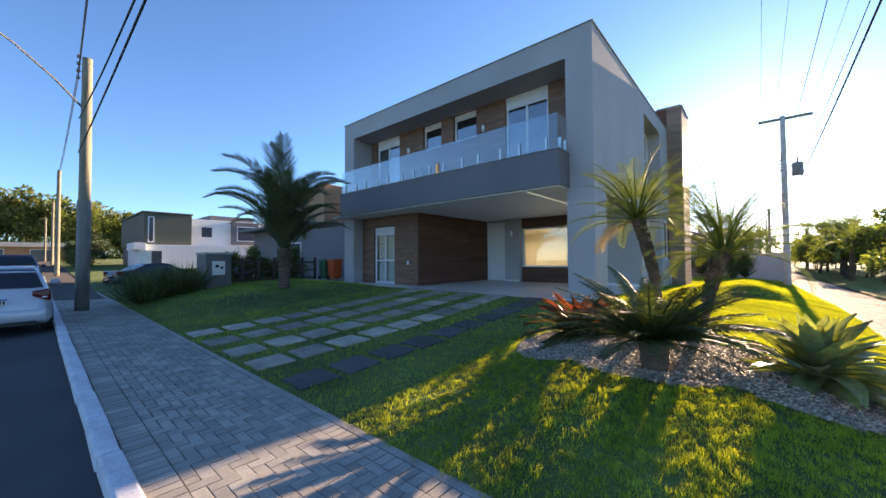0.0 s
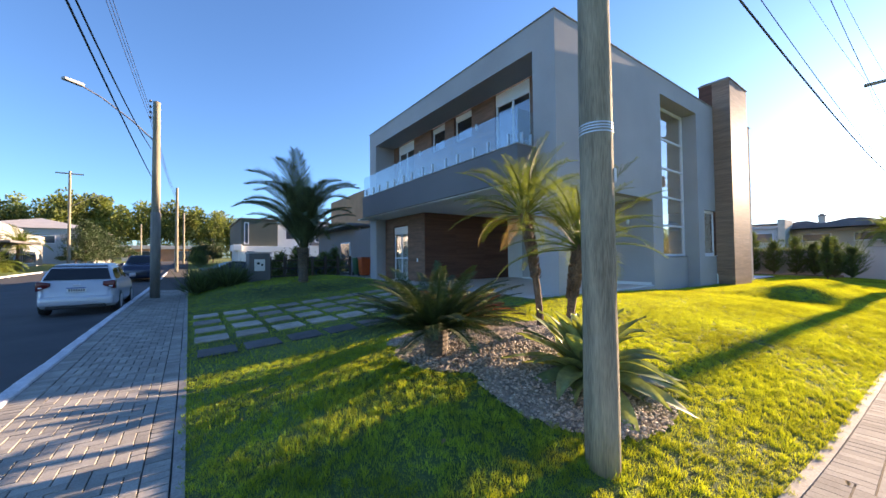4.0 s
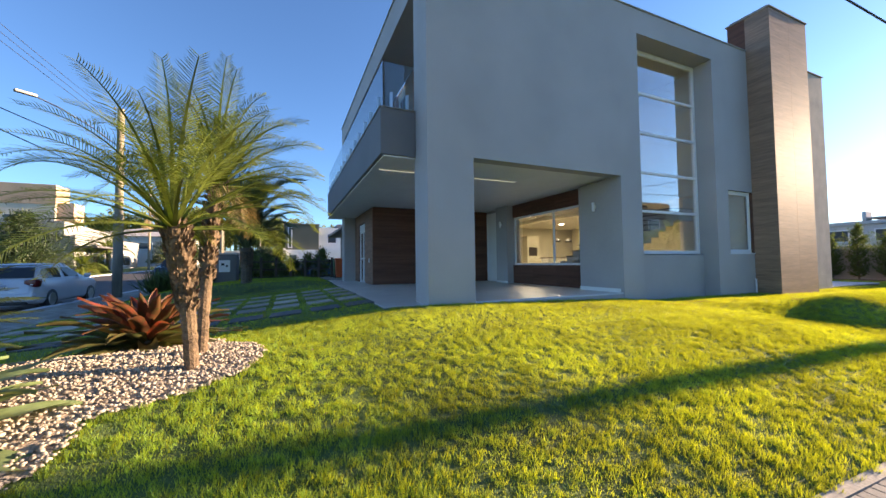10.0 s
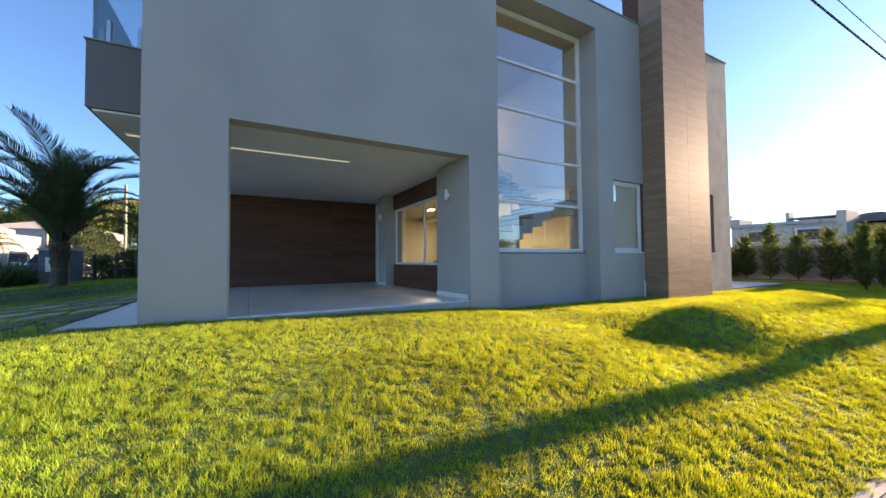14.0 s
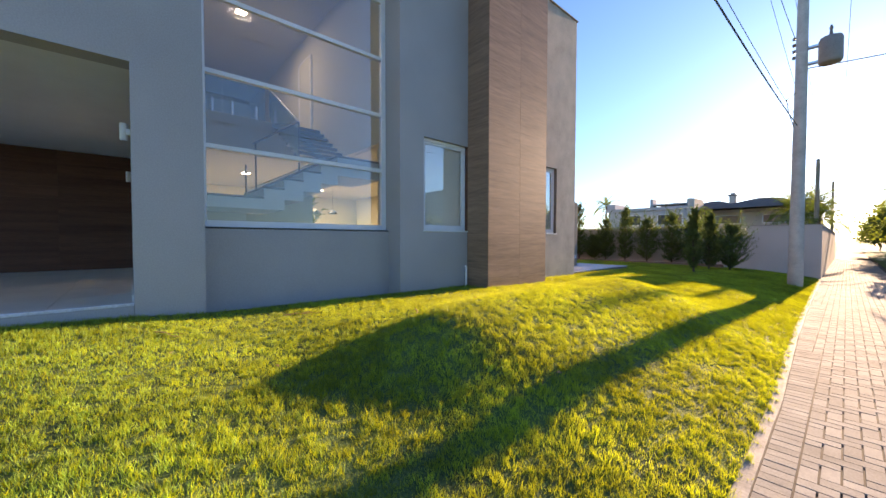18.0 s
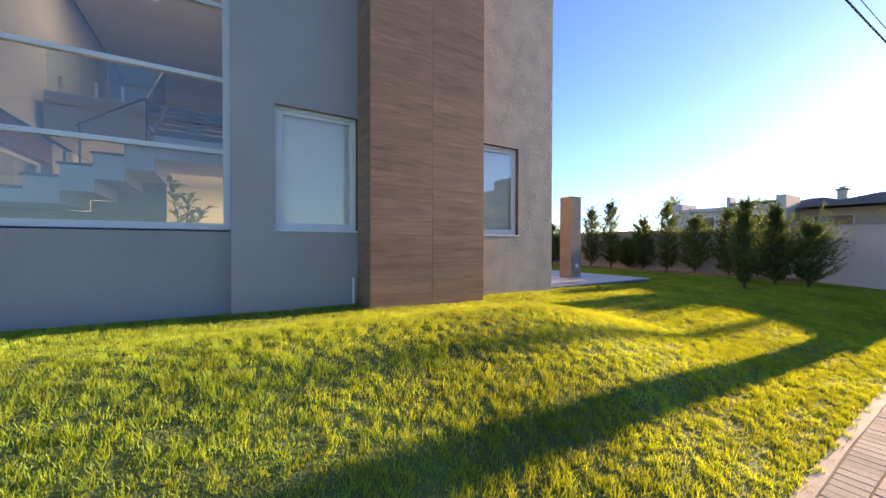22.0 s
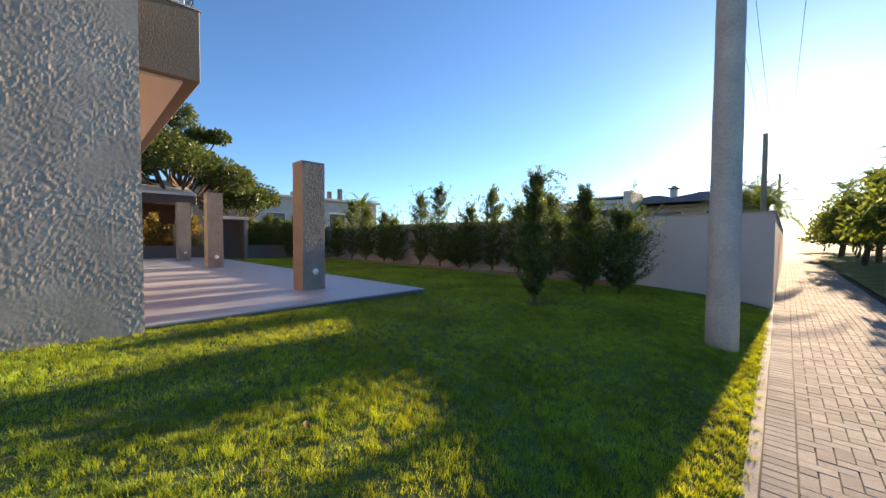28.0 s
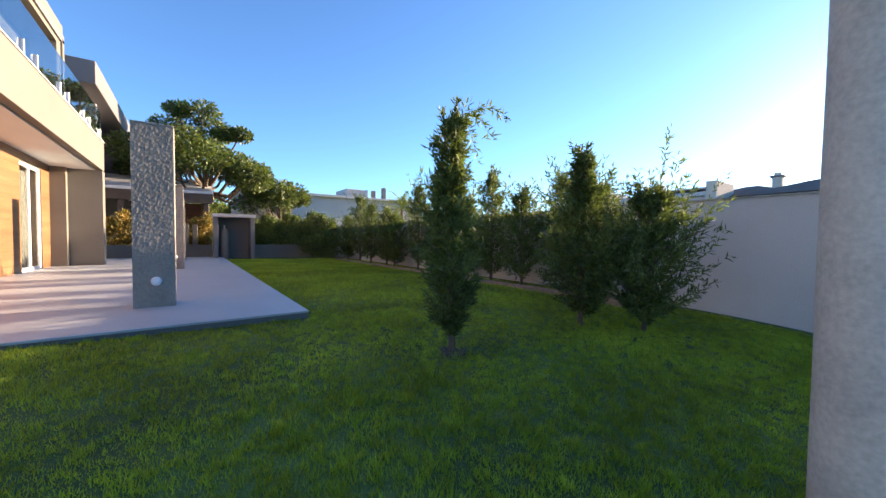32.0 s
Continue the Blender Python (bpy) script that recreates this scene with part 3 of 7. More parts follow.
# ---- windows and doors ----
def window(name, axis, at, a0, a1, z0, z1, label, mullions=(), rails=(), frame_w=0.06, depth=0.06, inward=1, pane_mat=None, shutter=0.0, blind=False, sill=False, sash=0.0):
    """A framed window in the plane axis = at; mullions and rails split it into panes."""
    e = thing(name, 0, 0, 0, label, "window")
    e["kind"] = "structure"

    def bx(u0, u1, w0, w1, d0, d1):
        lo, hi = sorted((at + inward * d0, at + inward * d1))
        return (u0, u1, lo, hi, w0, w1) if axis == "y" else (lo, hi, u0, u1, w0, w1)

    top = z1 - shutter
    part("window_frame", bm_boxes([bx(a0, a0 + frame_w, z0, top, 0, depth), bx(a1 - frame_w, a1, z0, top, 0, depth), bx(a0 + frame_w, a1 - frame_w, z0, z0 + frame_w, 0, depth), bx(a0 + frame_w, a1 - frame_w, top - frame_w, top, 0, depth)], 0.004), M_FRAME, e)
    us = [a0 + frame_w, *mullions, a1 - frame_w]
    ws = [z0 + frame_w, *rails, top - frame_w]
    for m in mullions:
        part("mullion", bm_boxes([bx(m - frame_w * 0.45, m + frame_w * 0.45, z0 + frame_w, top - frame_w, 0.004, depth - 0.004)], 0.003), M_FRAME, e)
    for r in rails:
        for u0, u1 in zip(us, us[1:]):
            part("glazing_bar", bm_boxes([bx(u0, u1, r - 0.035, r + 0.035, 0.006, depth - 0.006)], 0.003), M_FRAME, e)
    for u0, u1 in zip(us, us[1:]):
        for w0, w1 in zip(ws, ws[1:]):
            p = part("pane", bm_boxes([bx(u0, u1, w0, w1, depth * 0.4, depth * 0.4 + 0.006)]), pane_mat or M_GLASS, e)
            p.visible_shadow = False
    if sash:
        g0, g1, h0, h1 = a0 + frame_w, a1 - frame_w, z0 + frame_w, top - frame_w
        part("sash", bm_boxes([bx(g0, g0 + sash, h0, h1, 0.018, depth - 0.008), bx(g1 - sash, g1, h0, h1, 0.018, depth - 0.008), bx(g0 + sash, g1 - sash, h0, h0 + sash, 0.018, depth - 0.008), bx(g0 + sash, g1 - sash, h1 - sash, h1, 0.018, depth - 0.008)], 0.003), M_FRAME, e)
    if shutter:
        part("shutter_box", bm_boxes([bx(a0, a1, top, z1, -0.01, depth + 0.04)], 0.006), M_FRAME, e, "white roller shutter box")
    if blind:
        part("blind", bm_boxes([bx(a0 + 0.03, a1 - 0.03, z0 + 0.05, z1 - 0.05, depth + 0.03, depth + 0.036)]), M_BLIND, e, "pale roller blind pulled down")
    if sill:
        part("window_sill", bm_boxes([bx(a0 - 0.02, a1 + 0.02, z0 - 0.03, z0, -0.1, depth)], 0.004), M_FRAME, e)
    return e


window("window_1", "x", -4.02, 15.42, 18.65, 1.70, 7.58, "tall white-framed window of five stacked panes", rails=(2.92, 4.04, 5.18, 6.33), frame_w=0.1, depth=0.1, inward=-1, sill=True)
window("window_2", "x", -3.58, 19.24, 20.525, 1.71, 3.645, "white sliding window with a closed blind", frame_w=0.06, inward=-1, blind=True, sill=True, sash=0.055)
window("window_3", "x", -3.46, 22.92, 24.125, 1.695, 3.59, "white window set in rough stucco with a closed blind", frame_w=0.06, inward=-1, blind=True, sill=True, sash=0.055)
window("window_4", "y", 15.06, -8.72, -4.95, 1.40, 3.24, "wide white-framed window onto the porch", mullions=(-6.49,), frame_w=0.07)
window("window_5", "y", 10.56, -10.9, -9.86, 6.43, 7.48, "small white-framed upper window", shutter=0.16, frame_w=0.07, sill=True)
window("window_6", "y", 10.56, -9.22, -8.1, 6.43, 7.48, "small white-framed upper window", shutter=0.16, frame_w=0.07, sill=True)
window("door_1", "y", 10.52, -6.84, -5.24, 4.61, 7.48, "tall white balcony door with a shutter box", mullions=(-6.04,), shutter=0.36, frame_w=0.08)
window("door_2", "y", 10.52, -14.0, -12.4, 4.61, 7.48, "tall white balcony door with a shutter box", mullions=(-13.2,), shutter=0.36, frame_w=0.08)
window("door_3", "y", 9.98, -13.55, -12.15, 0.715, 3.25, "white glazed door in the brown porch wall", mullions=(-12.85,), rails=(1.75,), shutter=0.3, frame_w=0.07)
d4 = thing("door_4", -10.17, 15.0, 0.71, "plain white painted side door", "door")
d4["kind"] = "structure"
part("leaf", bm_boxes([(-0.55, 0.55, 0.03, 0.08, 0.01, 2.87)], 0.004), M_WHITE, d4)
part("door_frame", bm_boxes([(-0.62, -0.55, 0, 0.1, 0, 2.91), (0.55, 0.62, 0, 0.1, 0, 2.91), (-0.55, 0.55, 0, 0.1, 2.87, 2.91)], 0.004), M_FRAME, d4)
part("door_handle", tube([(0.46, 0.03, 1.0), (0.46, -0.03, 1.0), (0.34, -0.03, 1.0)], 0.009), M_STEEL, d4)


def wall_lamp(x, y, z, face):
    e = thing("wall_lamp", x, y, z, "small white up-and-down wall lamp", "wall lamp", "wall lamps on the house")
    dx, dy = face
    part("bracket", bm_boxes([(-0.035 + dx * 0.02, 0.035 + dx * 0.02, -0.035 + dy * 0.02, 0.035 + dy * 0.02, -0.04, 0.04)]), M_FRAME, e)
    b = lathe([(0.035, -0.12), (0.045, -0.11), (0.045, 0.11), (0.035, 0.12)], 12)
    bmesh.ops.translate(b, verts=b.verts[:], vec=(dx * 0.07, dy * 0.07, 0))
    part("shade", b, M_FRAME, e, smooth=True)


for x, y, z, f in ((-7.75, 10.447, 6.6, (0, -1)), (-11.75, 10.447, 6.6, (0, -1)), (-4.35, 14.675, 3.0, (0, -1)), (-9.1, 14.72, 3.0, (0, -1))):
    wall_lamp(x, y, z, f)
sw = thing("wall_socket", -11.3, 9.915, 1.65, "small white socket plate on the brown wall", "socket")
part("plate", bm_boxes([(-0.05, 0.05, -0.012, 0.0, -0.08, 0.08)], 0.004), M_FRAME, sw)
pipe = thing("drain_pipe", -3.45, 20.44, 0.45, "short white drain pipe at the wall foot", "pipe")
part("pipe", tube([(0, 0, 0), (0, 0, 0.42), (-0.03, 0, 0.46)], 0.022, 8), M_FRAME, pipe)


# glass balustrades
def balustrade(name, runs, z0, z1, label, shares=(0.22, 0.78)):
    e = thing(name, 0, 0, 0, label, "balustrade")
    for (x0, y0), (x1, y1), n in runs:
        for k in range(n):
            ax, ay = x0 + (x1 - x0) * k / n, y0 + (y1 - y0) * k / n
            bx_, by_ = x0 + (x1 - x0) * (k + 1) / n, y0 + (y1 - y0) * (k + 1) / n
            gx, gy = (0.006, 0.0) if abs(x1 - x0) > abs(y1 - y0) else (0.0, 0.006)
            tx, ty = (0.0, 0.005) if gx else (0.005, 0.0)
            p = part("pane", bm_boxes([(min(ax, bx_) + gx - tx, max(ax, bx_) - gx + tx, min(ay, by_) + gy - ty, max(ay, by_) - gy + ty, z0 + 0.02, z1)]), M_RAIL, e)
            p.visible_shadow = False
            for share in shares:
                mx, my = ax + (bx_ - ax) * share, ay + (by_ - ay) * share
                part("post", bm_boxes([(mx - 0.025 - tx * 4, mx + 0.025 + tx * 4, my - 0.025 - ty * 4, my + 0.025 + ty * 4, z0, z0 + 0.33)], 0.005), M_STEEL, e)
    return e


balustrade("balustrade", [((-14.35, 8.71), (-4.2, 8.71), 7), ((-4.22, 8.75), (-4.22, 9.38), 1)], 4.752, 5.72, "clear glass balustrade with short steel posts on the front balcony")

# porch floor tiles
pf = bpy.data.objects["floor_porch"]
for i in range(11):
    for j in range(6):
        x0, y0 = -15.88 + i * 1.12, 8.57 + j * 1.07
        x1, y1 = min(x0 + 1.116, -3.58), y0 + 1.066
        if x1 > x0 + 0.05:
            key = ("floor", round(x1 - x0, 2))
            if key not in TILE_MESHES:
                TILE_MESHES[key] = mesh_of("tile", bm_boxes([(0, x1 - x0 - 0.004, 0, 1.062, 0, 0.01)]), M_TILE)
            o = new("tile", TILE_MESHES[key])
            o.parent = pf
            o.location = (x0, y0, 0.7)

# slim lighting track on the porch ceiling
trk = thing("ceiling_light", -5.2, 10.75, 3.725, "slim linear light glowing softly in the porch ceiling", "ceiling light")
part("profile", bm_boxes([(-0.04, 0.04, -1.9, 1.9, -0.018, 0.0)], 0.004), M_FRAME, trk)
part("diffuser", bm_boxes([(-0.035, 0.035, -1.88, 1.88, -0.023, -0.018)]), glow("linear_diffuser", (0.92, 1.0, 0.84), 0.1), trk)
for k in range(3):
    sp = thing("ceiling_light", -5.6 - 3.2 * k, 9.6, 3.725, "round white spotlight in the porch ceiling", "ceiling light", "porch spotlights")
    part("ring", lathe([(0.03, -0.012), (0.055, -0.014), (0.06, 0.0), (0.03, 0.0)], 16), M_FRAME, sp, smooth=True)

# pleated curtains behind the front door's glass
for c0 in (-13.45, -12.8):
    cur = bmesh.new()
    prev = None
    for i in range(41):
        x = c0 + 0.58 * i / 40
        pair = [cur.verts.new((x, 10.12 + 0.025 * math.sin(i * 1.6), z)) for z in (0.76, 2.9)]
        if prev:
            cur.faces.new((prev[0], pair[0], pair[1], prev[1]))
        prev = pair
    cu = part("curtain", cur, M_WHITE, None, smooth=True)
    tagged(cu, "white pleated curtain behind the front door glass", "curtain", "front door curtains")
bp = thing("potted_plant", -9.6, 9.15, 4.61, "small leafy plant in a dark pot on the balcony", "plant")
part("pot", lathe([(0.11, 0), (0.14, 0.02), (0.17, 0.3), (0.18, 0.32), (0.15, 0.32), (0.14, 0.26)], 16), M_DARK, bp, smooth=True)

# ---- rooms behind the glass ----
FL, GAL = 0.82, 4.62
structure("floor_inside", bm_boxes([(-14.9, -4.12, 15.3, 24.1, 0.5, FL)]), M_TILE, "pale indoor floor", "floor")
structure("wall_inside", bm_boxes([(-14.98, -14.8, 15.3, 24.1, FL, 7.6), (-7.9, -4.05, 18.66, 18.8, 3.56, 7.45), (-14.8, -8.9, 18.66, 18.8, GAL, 7.45), (-8.9, -7.9, 18.66, 18.8, 6.8, 7.45), (-14.8, -5.4, 15.3, 15.31, 3.8, 7.6), (-14.8, -9.5, 15.302, 15.42, FL, 3.7)]), M_ROOM, "cream painted room walls", "wall")
structure("ceiling_inside", bm_boxes([(-14.8, -4.05, 18.8, 24.1, 3.55, 3.75), (-14.8, -4.05, 15.42, 18.66, 7.45, 7.58)]), M_ROOM, "cream ceiling of the living room", "ceiling")
structure("floor_gallery", bm_boxes([(-14.8, -7.9, 15.42, 18.655, 3.72, GAL)], 0.005), M_GALLERY, "grey edge beam and floor of the upper gallery", "floor")
structure("partition", bm_boxes([(-14.5, -5.2, 23.5, 23.6, FL, 3.55), (-4.6, -3.82, 18.8, 18.9, FL, 3.5)]), M_ROOM, "cream inner wall", "wall")
for k, (x, y, z) in enumerate(((-8.25, 16.93, 7.44), (-11.0, 17.6, 3.715), (-12.2, 20.6, 3.545), (-7.4, 20.6, 3.545))):
    e = thing("ceiling_light", x, y, z, "square recessed ceiling light, switched on", "ceiling light", "ceiling lights indoors")
    part("frame", bm_boxes([(-0.13, 0.13, -0.13, 0.13, -0.012, 0.0)]), M_WHITE, e)
    part("diffuser", bm_boxes([(-0.11, 0.11, -0.11, 0.11, -0.02, -0.012)]), glow("lamp_diffuser", (1.0, 0.9, 0.72), 9.0) if k == 0 else bpy.data.materials["lamp_diffuser"], e)
    ld = bpy.data.lights.new("room_lamp", "AREA")
    ld.energy, ld.size, ld.color = ((10, 36, 36, 11)[k], 0.55, (1.0, 0.98, 0.82) if k == 0 else (1.0, 0.94, 0.64))
    lo = new("room_lamp", ld)
    lo.matrix_world = look((x, y, z - 0.05), (x, y + 0.001, z - 1))
M_DARKWOOD = mat("dark_furniture", (0.06, 0.04, 0.03), 0.5, var=0.2)
M_TREAD = mat("dark_stone_tread", (0.05, 0.05, 0.055), 0.4, var=0.15, scale=3, fine=40, bump=0.05)
M_STAIR = mat("pale_stair_render", (0.42, 0.43, 0.44), 0.7, var=0.04, scale=2, fine=50, bump=0.05)
st = thing("staircase", -4.2, 16.36, FL, "pale sawtooth staircase with dark stone treads, turning twice", "staircase")
LZ, W2 = 1.4, 1.25
part("landing", bm_boxes([(-W2, 0, -0.94, 0.0, LZ - 0.2, LZ - 0.025)]), M_STAIR, st)
part("landing_tread", bm_boxes([(-W2, 0.02, -0.94, 0.0, LZ - 0.024, LZ + 0.01)], 0.004), M_TREAD, st)
for k in range(4):
    y0, z0 = k * 0.33, LZ + (k + 1) * 0.18
    part("stringer", bm_boxes([(-W2, 0, y0, y0 + 0.33, z0 - 0.38, z0 - 0.03)]), M_STAIR, st)
    part("tread", bm_boxes([(-W2 - 0.01, 0.02, y0 - 0.03, y0 + 0.33, z0 - 0.029, z0 + 0.004)], 0.004), M_TREAD, st)
UZ = LZ + 5 * 0.18
part("upper_landing", bm_boxes([(-W2, 0, 1.32, 2.28, UZ - 0.38, UZ - 0.03)]), M_STAIR, st)
part("upper_landing_tread", bm_boxes([(-W2, 0.02, 1.29, 2.28, UZ - 0.029, UZ + 0.004)], 0.004), M_TREAD, st)
for k in range(8):
    x0, z0 = -W2 - k * 0.27, UZ + (k + 1) * 0.172
    part("tread", bm_boxes([(x0 - 0.31, x0, 1.12, 2.28, z0 - 0.07, z0)], 0.004), M_TREAD, st)
spine = bm_boxes([(-W2 - 2.3, -W2, 1.6, 1.8, 0, 0.2)])
for v in spine.verts:
    v.co.z += UZ - 0.16 - (v.co.x + W2) * 0.172 / 0.27
part("spine_beam", spine, M_STAIR, st)
for k in range(7):
    x0, z0 = -W2 - 0.28 * (7 - k), (k + 1) * 0.175
    part("riser", bm_boxes([(x0, x0 + 0.28, -0.94, 0.0, max(0.0, z0 - 0.33), z0 - 0.03)]), M_STAIR, st)
    part("tread", bm_boxes([(x0 - 0.03, x0 + 0.28, -0.95, 0.01, z0 - 0.029, z0 + 0.004)], 0.004), M_TREAD, st)
part("understair_panel", bm_boxes([(-W2 - 0.08, -W2 - 0.02, -0.9, 0.0, 0.0, LZ - 0.2), *[(-W2 - 0.08, -W2 - 0.02, k * 0.33, k * 0.33 + 0.33, 0.0, LZ + (k + 1) * 0.18 - 0.385) for k in range(4)]]), M_GALLERY, st, "grey panel closing the space under the stairs")
part("handrail", tube([(-W2 - 0.05, 0.14, 2.57), (-W2 - 0.05, 0.93, 3.13), (-W2 - 0.05, 1.05, 3.2)], 0.018, 8), M_TREAD, st)
part("handrail", tube([(-W2 - 0.05, 1.05, 3.2), (-W2 - 2.3, 1.05, 4.65)], 0.018, 8), M_STEEL, st)
for yy, zb, zt in ((0.02, LZ, LZ + 0.75), (0.2, LZ + 0.18, 2.6), (1.05, UZ - 0.2, 3.2)):
    part("newel", tube([(-W2 - 0.05, yy, zb), (-W2 - 0.05, yy, zt)], 0.016, 8), M_TREAD, st)
gp = part("glass_panel", bm_boxes([(-W2 - 2.2, -W2 - 0.1, 1.06, 1.07, 0, 0.8)]), M_RAIL, st)
for v in gp.data.vertices:
    v.co.z += UZ + 0.1 - (v.co.x + W2) * 0.172 / 0.27
gp.visible_shadow = False
balustrade("gallery_rail", [((-7.95, 15.45), (-7.95, 17.4), 2)], GAL, GAL + 0.95, "glass gallery balustrade with steel posts indoors")
gd = thing("door_6", -8.4, 18.62, GAL, "tall pale door standing on the gallery", "door")
gd["kind"] = "structure"
part("leaf", bm_boxes([(-0.42, 0.42, 0.0, 0.04, 0.01, 2.13)], 0.004), M_ROOM, gd)
part("door_frame", bm_boxes([(-0.5, -0.42, -0.01, 0.05, 0, 2.18), (0.42, 0.5, -0.01, 0.05, 0, 2.18), (-0.42, 0.42, -0.01, 0.05, 2.13, 2.18)], 0.004), M_WHITE, gd)
ip = thing("house_plant", -6.35, 17.85, FL, "tall leafy house plant in a pale pot", "plant")
part("pot", lathe([(0.12, 0), (0.16, 0.02), (0.2, 0.4), (0.21, 0.42), (0.18, 0.42), (0.17, 0.36)], 18), M_WHITE, ip, smooth=True)
PLANT_STEMS = ((-0.05, -0.22, 1.9), (0.06, 0.1, 1.55), (-0.04, 0.3, 1.35))
for sx, sy, sz in PLANT_STEMS:
    part("stem", tube([(sx * 0.3, sy * 0.15, 0.36), (sx * 0.6, sy * 0.4, sz * 0.6), (sx, sy, sz)], [0.014, 0.011, 0.006], 8), M_DARKWOOD, ip)
for px, py in ((-12.5, 20.52), (-12.5, 21.3)):
    pl = thing("pendant_lamp", px, py, 2.6, "black dome pendant lamp over the counter", "pendant lamp", "kitchen pendant lamps")
    part("shade", lathe([(0.2, 0), (0.19, 0.07), (0.11, 0.15), (0.03, 0.19)], 14), M_BLACK, pl, smooth=True)
    part("cord", tube([(0, 0, 0.19), (0, 0, 0.94)], 0.006, 6), M_BLACK, pl)
ct = thing("kitchen_counter", -12.6, 20.95, FL, "white kitchen counter with a dark hob", "counter")
part("base", bm_boxes([(-0.3, 0.3, -1.2, 1.2, 0, 0.88)], 0.01), M_WHITE, ct)
part("worktop", bm_boxes([(-0.34, 0.34, -1.25, 1.25, 0.88, 0.93)], 0.006), M_DARKWOOD, ct)
ov = thing("kitchen_cabinet", -14.5, 20.2, FL, "tall white kitchen cabinet with a dark oven", "cabinet")
part("body", bm_boxes([(-0.3, 0.3, -0.4, 0.4, 0, 2.2)], 0.01), M_ROOM, ov)
part("oven", bm_boxes([(0.3, 0.32, -0.3, 0.3, 1.05, 1.55)], 0.006), M_BLACK, ov, "black built-in oven")

# ---- terrace behind the house ----
terr = structure("terrace", bm_boxes([(-19.7, -3.5, 24.3, 29.61, 0.1, 0.44)]), M_DARK, "dark-edged base of the raised terrace", "floor")
part("terrace_top", bm_boxes([(-19.72, -3.48, 24.3, 29.63, 0.442, 0.47)], 0.004), M_SLAB, terr, "smooth pale terrace surface")
M_SOFFIT = mat("soffit_paint", (0.62, 0.64, 0.64), 0.7, var=0.03, scale=1, fine=50, bump=0.05)
M_CURTAIN = mat("pale_curtain", (0.42, 0.46, 0.4), 0.9, var=0.06, scale=2, fine=60, bump=0.05)
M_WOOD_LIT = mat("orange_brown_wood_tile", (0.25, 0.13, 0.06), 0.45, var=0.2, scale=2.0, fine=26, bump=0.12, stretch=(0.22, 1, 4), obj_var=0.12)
wn_ = bpy.data.objects["wall_north"]
clad(wn_, "y", 24.72, -15.2, -3.7, 0.47, 3.66, M_WOOD_LIT, holes=((-14.25, -12.6, 0.4, 3.42),), sign=1)
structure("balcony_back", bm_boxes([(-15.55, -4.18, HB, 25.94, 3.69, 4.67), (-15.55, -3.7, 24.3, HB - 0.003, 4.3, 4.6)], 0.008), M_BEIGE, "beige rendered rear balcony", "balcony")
structure("ceiling_terrace", bm_boxes([(-15.5, -3.7, 24.735, HB, 3.66, 3.7), (-15.4, -4.3, HB + 0.003, 25.75, 3.655, 3.688)]), M_SOFFIT, "white soffit of the rear balcony", "ceiling")
structure("trim_balcony_back", bm_boxes([(-15.57, -4.16, 25.8, 25.96, 4.672, 4.692), (-4.32, -4.16, HB, 25.8, 4.672, 4.692)]), M_KERB, "pale coping on the rear balcony", "trim")
balustrade("balustrade", [((-15.5, 25.88), (-4.24, 25.88), 5), ((-4.24, 25.2), (-4.24, 25.85), 1)], 4.692, 5.7, "clear glass balustrade with short steel posts on the rear balcony", (0.16, 0.84))
structure("wall_terrace_end", bm_boxes([(-15.6, -15.2, 24.3, 25.94, 0.47, 3.655)]), M_BEIGE, "beige end wall of the terrace", "wall")
structure("wall_upper_back", bm_boxes([(-15.3, -14.6, 24.3, 25.05, 4.7, 7.45), (-15.3, -3.7, 24.3, 25.05, 7.45, 8.2)]), M_BEIGE, "beige frame over the rear balcony", "wall")
structure("wall_balcony_end", bm_boxes([(-15.57, -15.44, 25.35, 25.78, 4.695, 5.95)]), M_GREY, "grey end wall of the rear balcony", "wall")
window("door_5", "y", 24.7, -14.25, -12.6, 0.47, 3.42, "white sliding terrace door", mullions=(-13.42,), frame_w=0.09, inward=-1)
for c0 in (-14.2, -13.2):
    cur = bmesh.new()
    prev = None
    for i in range(33):
        pair = [cur.verts.new((c0 + 0.52 * i / 32, 24.45 + 0.03 * math.sin(i * 1.5), z)) for z in (0.5, 3.38)]
        if prev:
            cur.faces.new((prev[0], pair[0], pair[1], prev[1]))
        prev = pair
    tagged(part("curtain", cur, M_CURTAIN, None, smooth=True), "pale green-grey curtain behind the terrace door", "curtain", "terrace door curtains")


def rough_block(w, d, h, seed, g=0.02):
    """A square shaft whose four faces carry sprayed relief."""
    bm = bmesh.new()
    ring = [(-w / 2 + t, -d / 2, 0, -1) for t in steps(0, w, g)[:-1]] + [(w / 2, -d / 2 + t, 1, 0) for t in steps(0, d, g)[:-1]]
    ring += [(w / 2 - t, d / 2, 0, 1) for t in steps(0, w, g)[:-1]] + [(-w / 2, d / 2 - t, -1, 0) for t in steps(0, d, g)[:-1]]
    last = None
    for z in steps(0, h, g):
        row = []
        for x, y, nx, ny in ring:
            n = noise.noise((x * 34 + seed, y * 34, z * 30)) + 0.7 * noise.noise((x * 60, y * 60 + seed, z * 54))
            n = 0.003 * max(-0.3, n) if 0.001 < z < h - 0.001 else 0
            row.append(bm.verts.new((x + nx * n, y + ny * n, z)))
        if last:
            m = len(row)
            for k in range(m):
                bm.faces.new((last[k], last[(k + 1) % m], row[(k + 1) % m], row[k]))
        else:
            bm.faces.new(row[::-1])
        last = row
    bm.faces.new(last)
    return bm


